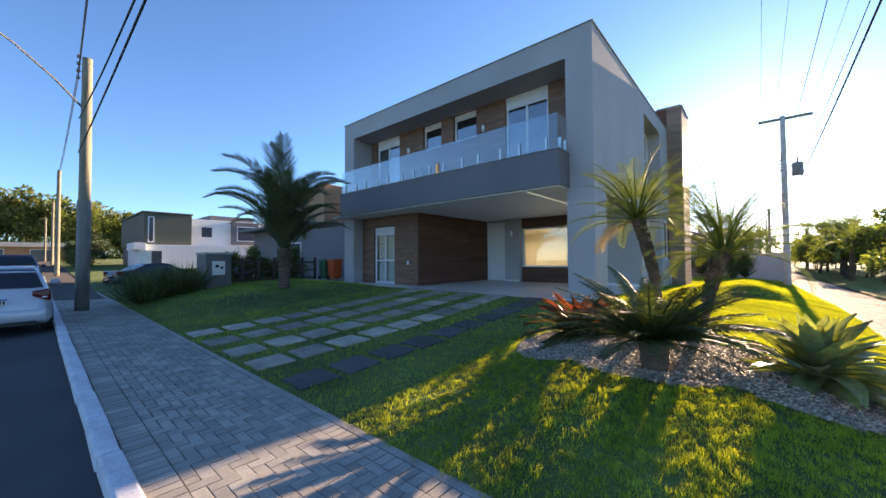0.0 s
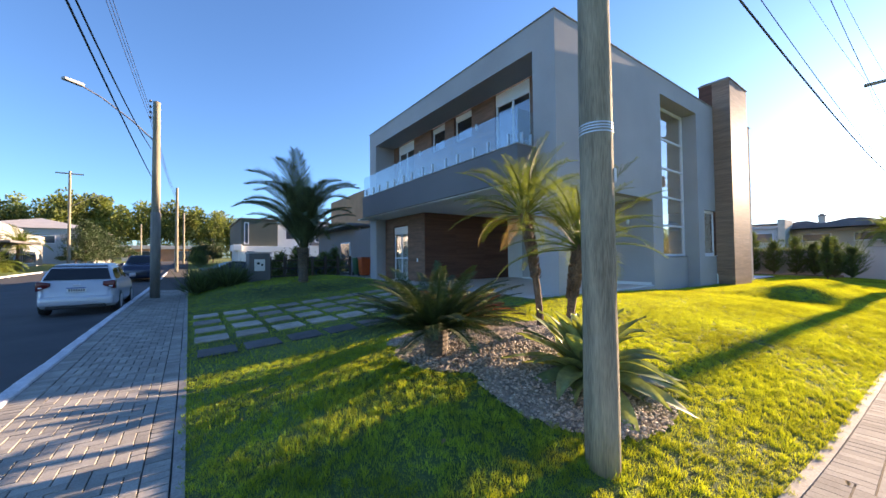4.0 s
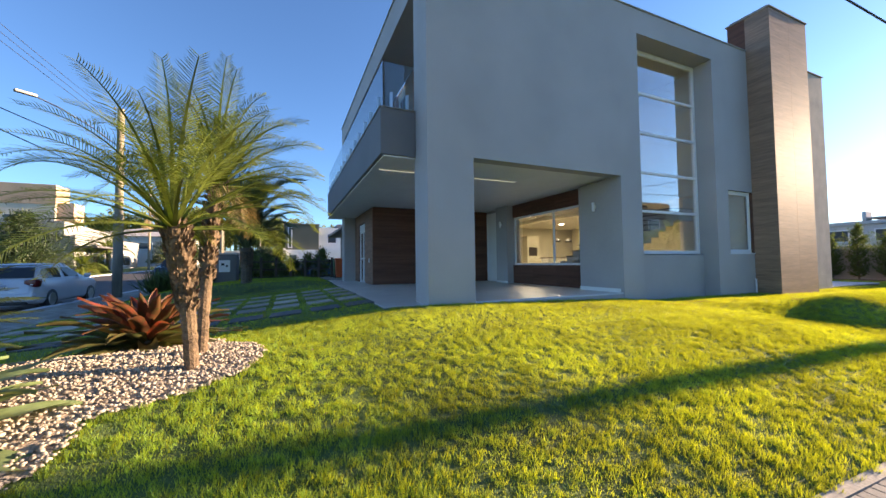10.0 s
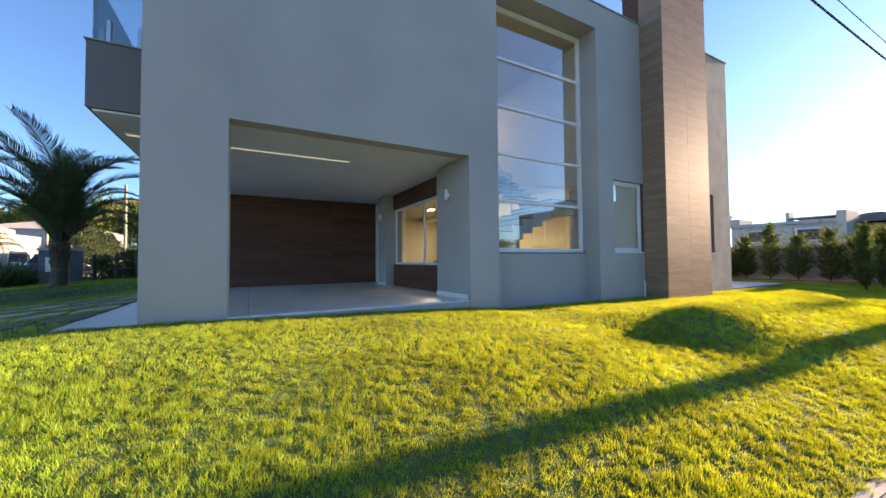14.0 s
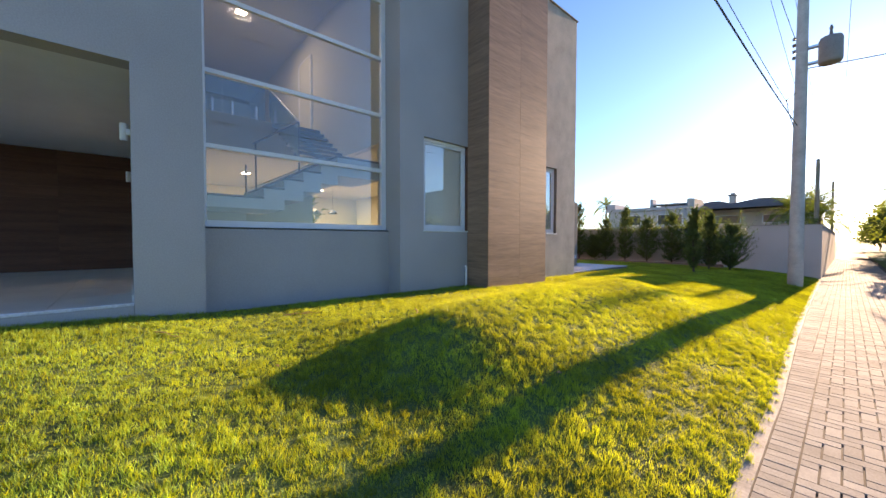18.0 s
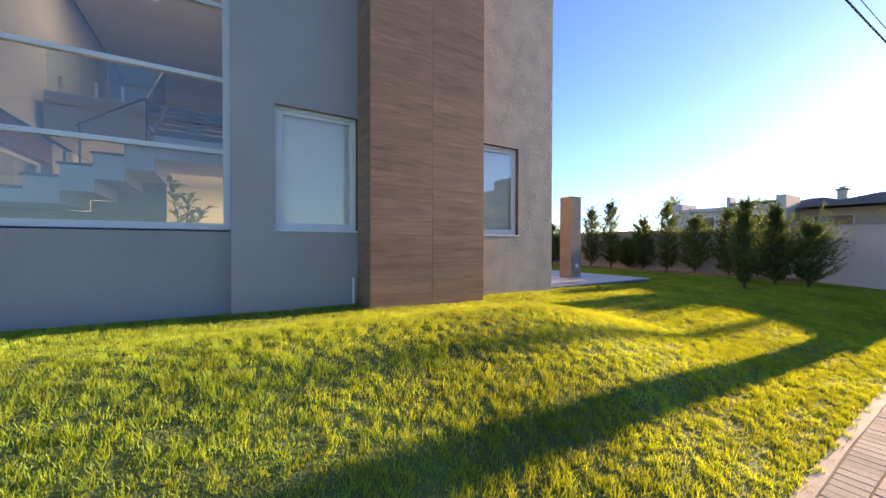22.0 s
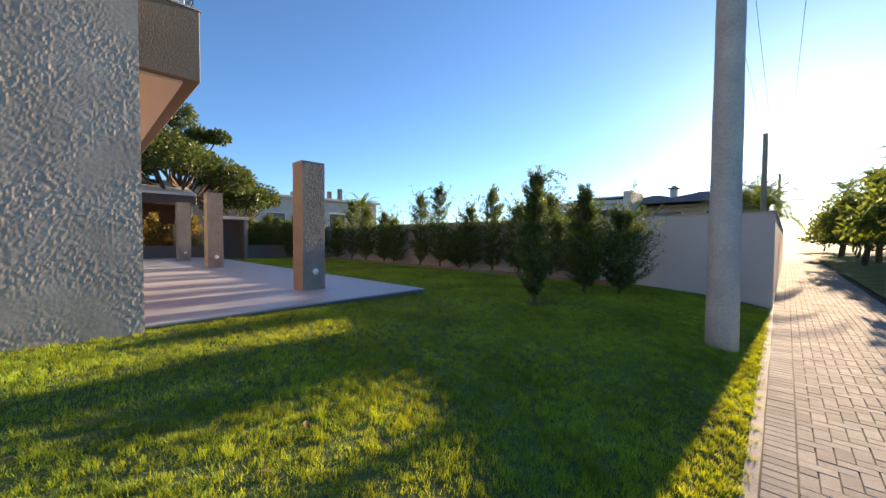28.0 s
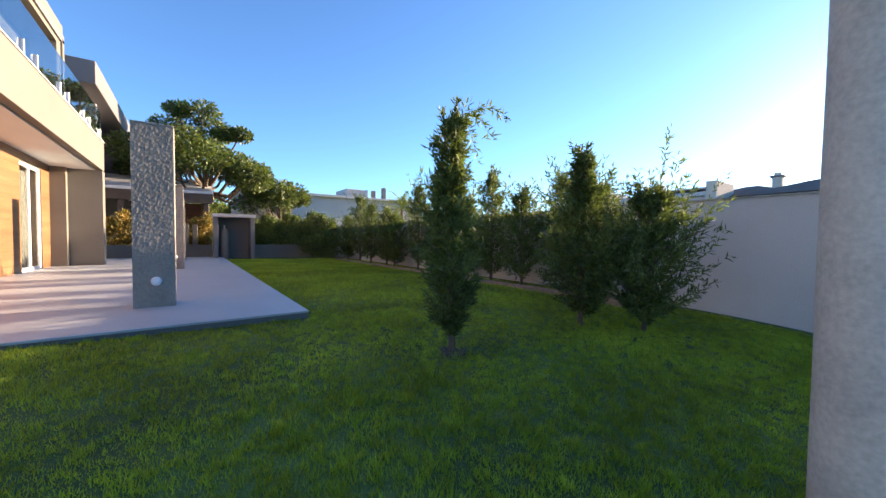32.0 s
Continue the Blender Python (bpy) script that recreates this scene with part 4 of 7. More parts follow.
for k, (px, py) in enumerate(((-5.07, 27.94), (-12.2, 27.96), (-17.0, 27.95))):
    p = thing("pillar", px, py, 0.47, "free-standing pillar of coarse stucco with a round lamp", "pillar", "terrace pillars")
    part("shaft", rough_block(0.43, 0.46, 2.5, k * 7, 0.014 if k == 0 else 0.03), M_PILLAR, p)
    part("cap", bm_boxes([(-0.22, 0.22, -0.235, 0.235, 2.503, 2.515)]), M_EDGE, p)
    lamp = lathe([(0.055, 0), (0.062, 0.012), (0.062, 0.03), (0.045, 0.045), (0.0, 0.05)], 18)
    bmesh.ops.rotate(lamp, verts=lamp.verts[:], cent=(0, 0, 0), matrix=Matrix.Rotation(radians(90), 3, "Y"))
    bmesh.ops.translate(lamp, verts=lamp.verts[:], vec=(0.22, 0.02, 0.36))
    part("lamp", lamp, M_FRAME, p, "round white bulkhead lamp", smooth=True)


# ---- plants ----
rng = np.random.default_rng(7)
M_PALM = mat("palm_leaf", (0.16, 0.215, 0.04), 0.5, var=0.25, scale=2, fine=12, bump=0, obj_var=0.3, translucent=0.45)
# Grey-green leaf darkened: the front palm's backlit shade is in the colour.
M_PALM_SHADED = mat("shaded_palm_leaf", (0.1, 0.13, 0.065), 0.5, var=0.25, scale=2, fine=12, bump=0, obj_var=0.25, translucent=0.3)
M_PALM_DRY = mat("dry_palm_leaf", (0.33, 0.24, 0.12), 0.8, var=0.25, scale=2, fine=12, bump=0, obj_var=0.25, translucent=0.3)
M_CYCAS = mat("cycad_leaf", (0.065, 0.1, 0.03), 0.58, var=0.3, scale=2, fine=12, bump=0, obj_var=0.3, translucent=0.3)
M_TRUNK = mat("palm_trunk", (0.17, 0.115, 0.07), 0.9, var=0.35, scale=6, fine=40, bump=0.8, bump_dist=0.02)
M_BARK = mat("tree_bark", (0.12, 0.09, 0.065), 0.9, var=0.3, scale=4, fine=30, bump=0.7, bump_dist=0.02)
M_AGAVE = mat("broad_green_leaf", (0.2, 0.275, 0.125), 0.42, var=0.28, scale=2.5, fine=14, bump=0.12, obj_var=0.3, translucent=0.35, through_tint=(1.5, 1.25, 0.4))
M_RED = mat("red_bromeliad_leaf", (0.17, 0.035, 0.022), 0.45, var=0.3, scale=2.5, fine=14, bump=0.1, obj_var=0.35, translucent=0.3, color2=(0.045, 0.07, 0.02), through_tint=(1.2, 0.8, 0.6))
M_DKLEAF = mat("dark_bromeliad_leaf", (0.06, 0.09, 0.03), 0.4, var=0.3, scale=2.5, fine=14, bump=0.1, obj_var=0.3, translucent=0.25, color2=(0.09, 0.05, 0.02))
M_SHRUB = mat("shrub_leaf", (0.1, 0.15, 0.042), 0.65, var=0.3, scale=1.5, fine=10, bump=0, obj_var=0.45, translucent=0.35)
M_TREE = mat("tree_leaf", (0.085, 0.13, 0.03), 0.5, var=0.3, scale=0.8, fine=6, bump=0, obj_var=0.45, translucent=0.35)
M_TREE_DARK = mat("dark_tree_leaf", (0.045, 0.08, 0.025), 0.55, var=0.3, scale=0.8, fine=6, bump=0, obj_var=0.4, translucent=0.2)
M_PINE = mat("pine_needles", (0.18, 0.225, 0.055), 0.7, var=0.4, scale=0.1, fine=2, bump=0, obj_var=0.45, translucent=0.4)
M_YELLOW = mat("golden_conifer", (0.3, 0.32, 0.03), 0.7, var=0.3, scale=1, fine=6, bump=0, obj_var=0.4, translucent=0.3)


def quick_mesh(name, verts, faces, material, smooth=False):
    me = bpy.data.meshes.new(name)
    me.from_pydata([tuple(v) for v in verts], [], faces)
    me.materials.append(material)
    if smooth:
        me.polygons.foreach_set("use_smooth", [True] * len(me.polygons))
    me.update()
    return me


def quads_mesh(name, quads, material):
    """A mesh from an (n, 4, 3) array of separate quads."""
    n = len(quads)
    me = bpy.data.meshes.new(name)
    me.vertices.add(n * 4)
    me.vertices.foreach_set("co", np.ascontiguousarray(quads, dtype=np.float32).ravel())
    me.loops.add(n * 4)
    me.loops.foreach_set("vertex_index", np.arange(n * 4, dtype=np.int32))
    me.polygons.add(n)
    me.polygons.foreach_set("loop_start", np.arange(0, n * 4, 4, dtype=np.int32))
    me.polygons.foreach_set("loop_total", np.full(n, 4, dtype=np.int32))
    me.materials.append(material)
    me.update(calc_edges=True)
    return me


def leaf_quads(p, d, length, width, r):
    """Pointed leaves from points p along directions d."""
    n = len(p)
    d = d / np.linalg.norm(d, axis=1, keepdims=True)
    side = np.cross(d, r.normal(size=(n, 3)))
    side /= np.linalg.norm(side, axis=1, keepdims=True)
    length = np.broadcast_to(length, n)[:, None]
    width = np.broadcast_to(width, n)[:, None]
    mid = p + d * length * 0.45
    return np.stack([p, mid + side * width / 2, p + d * length, mid - side * width / 2], 1)


def frond_mesh(name, material, length, rise, droop, n, leaf, width, fold=0.5, sweep=0.6, seed=0, twist=0.15, arch=1.4, limp=1.0, start=0.14):
    """A pinnate palm frond along +x: rachis and two rows of narrow leaflets."""
    r = np.random.default_rng(seed)
    s = np.linspace(0, 1, 16)
    ang = radians(rise) - radians(droop) * s ** arch
    seg = length / 15
    xs = np.concatenate([[0], np.cumsum(np.cos(ang[:-1]) * seg)])
    zs = np.concatenate([[0], np.cumsum(np.sin(ang[:-1]) * seg)])
    ys = twist * length * s ** 2 * r.uniform(-1, 1)
    verts, faces = [], []
    for i in range(16):
        w = 0.018 * length ** 0.5 * (1 - 0.85 * s[i])
        verts += [(xs[i], ys[i] - w, zs[i]), (xs[i], ys[i], zs[i] + w), (xs[i], ys[i] + w, zs[i])]
        if i:
            a, b = (i - 1) * 3, i * 3
            faces += [(a, a + 1, b + 1, b), (a + 1, a + 2, b + 2, b + 1), (a + 2, a, b, b + 2)]
    for k in range(n):
        t = start + (1 - start) * k / (n - 1)
        px, py, pz, a = np.interp(t, s, xs), np.interp(t, s, ys), np.interp(t, s, zs), np.interp(t, s, ang)
        ll = leaf * (0.35 + 0.65 * math.sin(math.pi * min(1, 0.12 + t * 0.93)) ** 0.7) * r.uniform(0.85, 1.1)
        for sd in (-1, 1):
            f = sweep * (0.7 + 0.6 * t) + r.uniform(-0.1, 0.1)
            up = fold + r.uniform(-0.15, 0.15)
            tx, tz = math.cos(a), math.sin(a)
            d = Vector((tx * f - tz * up * 0.6, sd * 1.0, tz * f + tx * up * 0.6)).normalized()
            e = (d - Vector((0, 0, limp * (0.35 + 0.4 * r.random())))).normalized()
            p = Vector((px, py, pz))
            side = Vector((tx, 0, tz)) * width / 2
            m = p + d * ll * 0.5
            q = m + e * ll * 0.5
            b = len(verts)
            verts += [p + side * 0.6, p - side * 0.6, m - side, m + side, q]
            faces += [(b, b + 1, b + 2, b + 3), (b + 3, b + 2, b + 4)]
    return quick_mesh(name, verts, faces, material)


def ringed_trunk(h, r0, r1, lean=(0, 0), rings=14, seed=0, shag=0.0):
    """A tapered palm trunk with leaf-scar rings."""
    r = random.Random(seed)
    pts, rad = [], []
    n = rings * 2
    for i in range(n + 1):
        t = i / n
        bulge = 1.06 if i % 2 else 0.97
        pts.append((lean[0] * t ** 1.6, lean[1] * t ** 1.6, h * t))
        rad.append((r0 + (r1 - r0) * t) * bulge * (1 + r.uniform(-0.05, 0.05)) * (1 + shag * max(0, t - 0.45)))
    return tube(pts, rad, 12)


def palm(x, y, z, h, r0, r1, lean, meshes, n, label, name="palm_tree", shag=0.5, pitch=(-25, 70), seed=0, dry=None, crown_r=0.05, bark=None, inner=0.0):
    r = random.Random(seed)
    e = thing(name, x, y, z - 0.03, label, "palm tree")
    part("trunk", ringed_trunk(h, r0, r1, lean, seed=seed, shag=shag), bark or M_TRUNK, e)
    if shag:
        q = []
        rr = np.random.default_rng(seed)
        m = 420
        t = rr.uniform(0.42, 1.0, m)
        a = rr.uniform(0, 2 * np.pi, m)
        rad = (r0 + (r1 - r0) * t) * (1 + shag * (t - 0.45))
        p = np.stack([lean[0] * t ** 1.6 + np.cos(a) * rad, lean[1] * t ** 1.6 + np.sin(a) * rad, h * t], 1)
        d = np.stack([np.cos(a) * 0.5, np.sin(a) * 0.5, np.full(m, 0.9)], 1)
        o = new("trunk_fibre", quads_mesh("trunk_fibre", leaf_quads(p, d, 0.075, 0.032, rr), M_TRUNK))
        o.parent = e
        tagged(o, kind="stuff")
    for k in range(n):
        t = (k + 0.5) / n
        a = k * 137.5 + r.uniform(-12, 12)
        tilt = pitch[1] + (pitch[0] - pitch[1]) * t + r.uniform(-7, 7)
        use = meshes[k % len(meshes)]
        if dry and k >= n - 3:
            use = dry
        o = new("frond", use)
        o.parent = e
        o.matrix_local = pose(lean[0], lean[1], h - 0.05 + 0.1 * (1 - t), 0, 0, a) @ pose(crown_r, 0, 0, r.uniform(-15, 15), -tilt, 0) @ Matrix.Scale(r.uniform(0.85, 1.1) * (1 + inner * (1 - t)), 4)
    return e


F_PHX = [frond_mesh("frond", M_PALM, 1.2, 6, 44 + 14 * k, 50, 0.24, 0.0075, fold=0.5, sweep=0.6, seed=k, twist=0.22, arch=1.8, limp=0.7, start=0.26) for k in range(4)]
F_DRY = frond_mesh("frond", M_PALM_DRY, 0.95, 5, 95, 40, 0.22, 0.011, fold=0.1, sweep=0.8, seed=9, start=0.25)
palm(-0.92, 6.15, lawn_z(-0.92, 6.15), 1.28, 0.056, 0.062, (0.27, -0.08), F_PHX, 42, "small date palm leaning over the pebble bed", seed=3, pitch=(-2, 80), shag=0.9)
palm(-1.43, 6.13, lawn_z(-1.43, 6.13), 1.85, 0.052, 0.056, (-0.36, 0.07), F_PHX, 44, "small date palm with a shaggy trunk in the pebble bed", seed=5, dry=F_DRY, pitch=(-12, 78), shag=0.8)
F_BIG = [frond_mesh("frond", M_PALM_SHADED, 2.5, 2, 80 + 9 * k, 84, 0.5, 0.026, fold=0.95, sweep=0.9, seed=20 + k, twist=0.1, arch=1.7, limp=0.75) for k in range(4)]
palm(-13.0, 5.47, lawn_z(-13.0, 5.47), 1.4, 0.2, 0.17, (0, 0), F_BIG, 38, "stout palm with arching fronds, darkened as if backlit, on the front lawn", seed=8, pitch=(52, 90), crown_r=0.1, bark=M_BARK, inner=0.62)

# cycad
cy = thing("cycad", -1.15, 3.95, lawn_z(-1.15, 3.95) - 0.03, "dark green cycad with stiff arching fronds among pebbles", "cycad")
part("trunk", ringed_trunk(0.34, 0.12, 0.15, rings=7, seed=2), M_BARK, cy)
F_CY = [frond_mesh("frond", M_CYCAS, 1.02, 8, 26 + 7 * k, 90, 0.17, 0.0105, fold=0.35, sweep=0.6, seed=40 + k, twist=0.06) for k in range(4)]
for k in range(58):
    t = k / 57
    o = new("frond", F_CY[k % 4])
    o.parent = cy
    o.matrix_local = pose(0, 0, 0.31, 0, 0, k * 137.5) @ pose(0.06, 0, 0, random.uniform(-12, 12), -(56 - 50 * t ** 0.8 + random.uniform(-6, 6)), 0) @ Matrix.Scale(random.uniform(0.88, 1.08), 4)
cone = lathe([(0.0, 0), (0.09, 0.02), (0.1, 0.1), (0.05, 0.2), (0.0, 0.24)], 12)
bmesh.ops.translate(cone, verts=cone.verts[:], vec=(0, 0, 0.32))
part("cone", cone, M_PALM_DRY, cy, "woolly brown centre", smooth=True)


def strap_leaf(name, material, length, width, rise, droop, seed, tipw=0.35, channel=0.35, waves=0.02):
    """A broad channelled leaf along +x."""
    r = np.random.default_rng(seed)
    n, m = 14, 6
    verts, faces = [], []
    x = z = 0.0
    for i in range(n + 1):
        t = i / n
        a = radians(rise - droop * t ** 1.5)
        w = width * (0.55 + 0.45 * math.sin(math.pi * min(1, t * 1.05 + 0.12))) * (1 if t < 0.72 else max(0.03, 1 - ((t - 0.72) / 0.28) ** 1.7))
        for j in range(m + 1):
            v = j / m * 2 - 1
            ch = channel * width * (v * v - 0.4) * (1 - 0.75 * t)
            wob = waves * math.sin(9 * t + 3 * v + seed) * abs(v)
            verts.append((x - math.sin(a) * (ch + wob), v * w / 2, z + math.cos(a) * (ch + wob)))
        x += math.cos(a) * length / n
        z += math.sin(a) * length / n
    for i in range(n):
        for j in range(m):
            b = i * (m + 1) + j
            faces.append((b, b + 1, b + m + 2, b + m + 1))
    return quick_mesh(name, verts, faces, material, True)


def rosette(x, y, label, leaves, n, inner, outer, scale, seed, category="bromeliad", outer_leaves=None):
    r = random.Random(seed)
    e = thing("bromeliad", x, y, lawn_z(x, y), label, category)
    part("stem", lathe([(0.11 * scale, -0.05), (0.13 * scale, 0.08), (0.08 * scale, 0.24), (0.02, 0.3)], 12), leaves[-1].materials[0], e, smooth=True)
    for k in range(n):
        t = k / (n - 1)
        o = new("leaf", (outer_leaves if outer_leaves and t > 0.42 + 0.1 * (k % 3) else leaves)[k % len(leaves)])
        o.parent = e
        tilt = inner + (outer - inner) * t ** 1.05 + r.uniform(-5, 5)
        o.matrix_local = pose(0, 0, 0.16 * (1 - t) + 0.05, 0, 0, k * 137.5 + r.uniform(-8, 8)) @ pose(0.05 + 0.06 * t, 0, 0, r.uniform(-10, 10), -tilt, 0) @ Matrix.Scale(scale * (0.56 + 0.46 * t ** 0.6) * r.uniform(0.92, 1.08), 4)
    return e


L_AG = [strap_leaf("leaf", M_AGAVE, 0.84, 0.235, 8, d, k, channel=0.22, waves=0.012) for k, d in enumerate((26, 44, 58, 36, 72))]
L_RED = [strap_leaf("leaf", M_RED, 0.8, 0.15, 6, d, k + 10) for k, d in enumerate((25, 40, 55, 35))]
# leaves of the indoor plant
L_IN = strap_leaf("leaf", M_AGAVE, 0.42, 0.09, 20, 70, 4)
L_HOUSE = strap_leaf("leaf", M_AGAVE, 0.27, 0.085, 15, 60, 6)
for m, (sx, sy, sz) in enumerate(PLANT_STEMS):
    for k in range(22):
        q = 1.0 - 0.026 * k
        o = new("leaf", L_HOUSE)
        o.parent = ip
        o.matrix_local = pose(sx * q, sy * q * q, sz * q, 0, 0, k * 137.5 + 40 * m) @ pose(0.02, 0, 0, 0, -random.uniform(5, 55) + 30 * (k > 15), 0) @ Matrix.Scale(random.uniform(0.75, 1.2), 4)
for k in range(14):
    o = new("leaf", L_IN)
    o.parent = bp
    o.matrix_local = pose(0, 0, 0.3, 0, 0, k * 137.5) @ pose(0, 0, 0, 0, -random.uniform(25, 80), 0) @ Matrix.Scale(random.uniform(0.8, 1.3), 4)
rosette(0.14, 4.93, "large green bromeliad with broad waxy leaves", L_AG, 64, 80, -22, 1.0, 3)
L_DG = [strap_leaf("leaf", M_DKLEAF, 0.85, 0.14, 6, d, k + 20) for k, d in enumerate((25, 40, 55, 35))]
rosette(-2.42, 5.4, "dark red and green bromeliad in the pebble bed", L_RED, 58, 62, -12, 1.2, 5, outer_leaves=L_DG)


def shrub_tree(x, y, z, h, w, n, leaf, seed, label, name="shrub_tree", material=None, bare=0.12, group="", category="shrub"):
    """An upright, uneven small tree: leader, limbs, and a crown of narrow leaves."""
    r = np.random.default_rng(seed)
    e = thing(name, x, y, z - 0.02, label, category, group)
    part("trunk", tube([(0, 0, 0), (0.02, 0.01, h * 0.4), (-0.02, 0.02, h * 0.92)], [0.02 + 0.008 * h, 0.014 + 0.005 * h, 0.004], 8), M_BARK, e)
    tips, dirs = [], []
    nb = max(14, int(26 * h))
    for k in range(nb):
        t = bare + (1 - bare) * (k + r.random()) / nb
        prof = min(1.0, 0.5 + (t - bare) * 4) * (1.02 - t) ** 0.9 * (0.6 + 0.75 * r.random()) * 1.3
        ln = max(0.08, w / 2 * prof)
        a = k * 2.4 + r.uniform(-0.4, 0.4)
        el = r.uniform(0.15, 0.8)
        d = np.array([math.cos(a) * math.cos(el), math.sin(a) * math.cos(el), math.sin(el)])
        base = np.array([0, 0, h * t * 0.9])
        m = max(6, int(n / nb))
        s = r.random(m) ** 0.7
        p = base + d * (s * ln * 1.25)[:, None] + r.normal(size=(m, 3)) * 0.045 * (0.5 + w)
        tips.append(p)
        dirs.append(d * 0.7 + r.normal(size=(m, 3)) * 0.55 + np.array([0, 0, 0.25]))
        if k % 3 == 0:
            part("limb", tube([tuple(base), tuple(base + d * ln * 0.6), tuple(base + d * ln)], [0.012, 0.008, 0.003], 5), M_BARK, e)
    p, d = np.concatenate(tips), np.concatenate(dirs)
    o = new("crown", quads_mesh("crown", leaf_quads(p, d, leaf * r.uniform(0.7, 1.25, len(p)), leaf * 0.27, r), material or M_SHRUB))
    o.parent = e
    return e


def podocarpus(x, y, z, h, girth, shoots, per, leaf, seed, label, name="podocarpus_tree", category="tree", group="", weep=False):
    """A leader with rising shoots, each a brush of narrow leaves; girth lists half-widths from foot to tip."""
    r = np.random.default_rng(seed)
    e = thing(name, x, y, z - 0.02, label, category, group)
    lx, ly = r.uniform(-0.05, 0.05, 2)
    part("trunk", tube([(0, 0, 0), (lx, ly, h * 0.45), (-lx, ly, h * 0.97)], [0.02 + 0.007 * h, 0.013 + 0.005 * h, 0.004], 8), M_BARK, e)
    tips, dirs = [], []

    def brush(base, d, ln, m, curl):
        q = r.random(m) ** 0.8
        p = base + d * (q * ln)[:, None] + np.array([0, 0, 1.0]) * (curl * ln * q * q)[:, None] + r.normal(size=(m, 3)) * 0.012
        v = r.normal(size=(m, 3))
        v /= np.linalg.norm(v, axis=1, keepdims=True)
        tips.append(p)
        dirs.append(d * 0.7 + v * 0.8 + np.array([0, 0, 0.15]))

    for k in range(shoots):
        t = 0.07 + 0.93 * ((k + r.random()) / shoots) ** 1.15
        reach = np.interp(t, np.linspace(0.05, 1, len(girth)), girth) * r.uniform(0.5, 1.2)
        a, el = k * 2.4 + r.uniform(-0.5, 0.5), r.uniform(0.25, 0.95) + 0.3 * t * t
        d = np.array([math.cos(a) * math.cos(el), math.sin(a) * math.cos(el), math.sin(el)])
        base = np.array([lx * math.sin(t * 3), ly, h * t * 0.9])
        brush(base, d, reach / math.cos(min(el, 1.1)), per, 0.25)
        for side in (-0.8, 0.8):
            d2 = np.array([math.cos(a + side) * math.cos(el), math.sin(a + side) * math.cos(el), math.sin(el) + 0.2])
            brush(base + d * reach * 0.45, d2, reach * r.uniform(0.35, 0.6), per // 2, 0.2)
        if k % 4 == 0:
            part("limb", tube([tuple(base), tuple(base + d * reach * 0.6), tuple(base + d * reach)], [0.011, 0.007, 0.003], 5), M_BARK, e)
    brush(np.array([-lx, ly, h * 0.85]), np.array([0.05, 0.0, 1.0]), h * 0.14, per * 2, 0.0)
    if weep:
        for k in range(4):
            q = np.linspace(0, 1, 90)
            p = np.stack([0.02 + (0.42 - 0.06 * k) * q, (0.3 - 0.13 * k) * q, h * (0.9 - 0.02 * k) + 0.5 * q - (0.5 + 0.16 * k) * q ** 2.2], 1)
            tips.append(p + r.normal(size=(90, 3)) * 0.006)
            dirs.append(np.tile([0.6, 0.3, -0.3], (90, 1)) + r.normal(size=(90, 3)) * 0.7)
    p, d = np.concatenate(tips), np.concatenate(dirs)
    o = new("crown", quads_mesh("crown", leaf_quads(p, d, leaf * r.uniform(0.6, 1.25, len(p)), leaf * 0.2, r), M_SHRUB))
    o.parent = e
    return e


podocarpus(-1.45, 30.5, lawn_z(-1.45, 30.5), 2.55, (0.12, 0.3, 0.36, 0.36, 0.34, 0.24, 0.2, 0.24, 0.05), 130, 48, 0.085, 11, "young podocarpus tree with a drooping tip on the lawn", weep=True)
podocarpus(-1.45, 32.7, lawn_z(-1.45, 32.7), 2.5, (0.3, 0.6, 0.7, 0.65, 0.58, 0.42, 0.24, 0.2, 0.06), 140, 58, 0.09, 12, "young podocarpus tree near the boundary wall")
podocarpus(-0.85, 33.2, lawn_z(-0.85, 33.2), 1.9, (0.35, 0.62, 0.75, 0.8, 0.78, 0.66, 0.5, 0.35, 0.12), 125, 62, 0.09, 13, "bushy young podocarpus tree near the boundary wall")
rockring = thing("stone_ring", -1.45, 30.5, lawn_z(-1.45, 30.5) - 0.01, "patch of bare stony soil round the young tree", "soil patch")
part("soil", lathe([(0.0, 0.0), (0.17, 0.004), (0.16, 0.02), (0.0, 0.025)], 18), M_JOINT, rockring)
hedge_xs = [(-2.6, 35.0, 2.3), (-3.5, 35.1, 2.5), (-4.6, 35.0, 2.1), (-5.7, 35.0, 2.55), (-6.8, 35.1, 2.5), (-7.5, 35.2, 1.3), (-8.4, 35.1, 3.1), (-9.5, 35.0, 2.6), (-11.3, 35.0, 2.1), (-12.2, 35.1, 2.3), (-13.6, 35.0, 2.4), (-15.1, 35.1, 2.7), (-16.4, 35.0, 2.4)]
for k, (x, y, h) in enumerate(hedge_xs):
    podocarpus(x, y, lawn_z(x, y), h * (0.98 + 0.24 * ((k * 5) % 4) / 3), [g * (1.2 + 0.2 * (k % 3)) for g in (0.34, 0.5, 0.52, 0.5, 0.47, 0.42, 0.35, 0.24, 0.08)], 90, 32, 0.13, 30 + k, "upright dark green shrub along the boundary wall", "hedge_shrub", "shrub", "shrubs along the wall")
for k in range(11):
    x, y = -18.0 - 0.75 * k, 34.6 - 0.28 * k
    shrub_tree(x, y, 0.28, 2.3 + 0.5 * ((k * 7) % 3) / 2, 1.7, 4200, 0.16, 60 + k, "dense dark shrub at the end of the garden", "hedge_shrub", group="shrubs along the wall", bare=0.02)


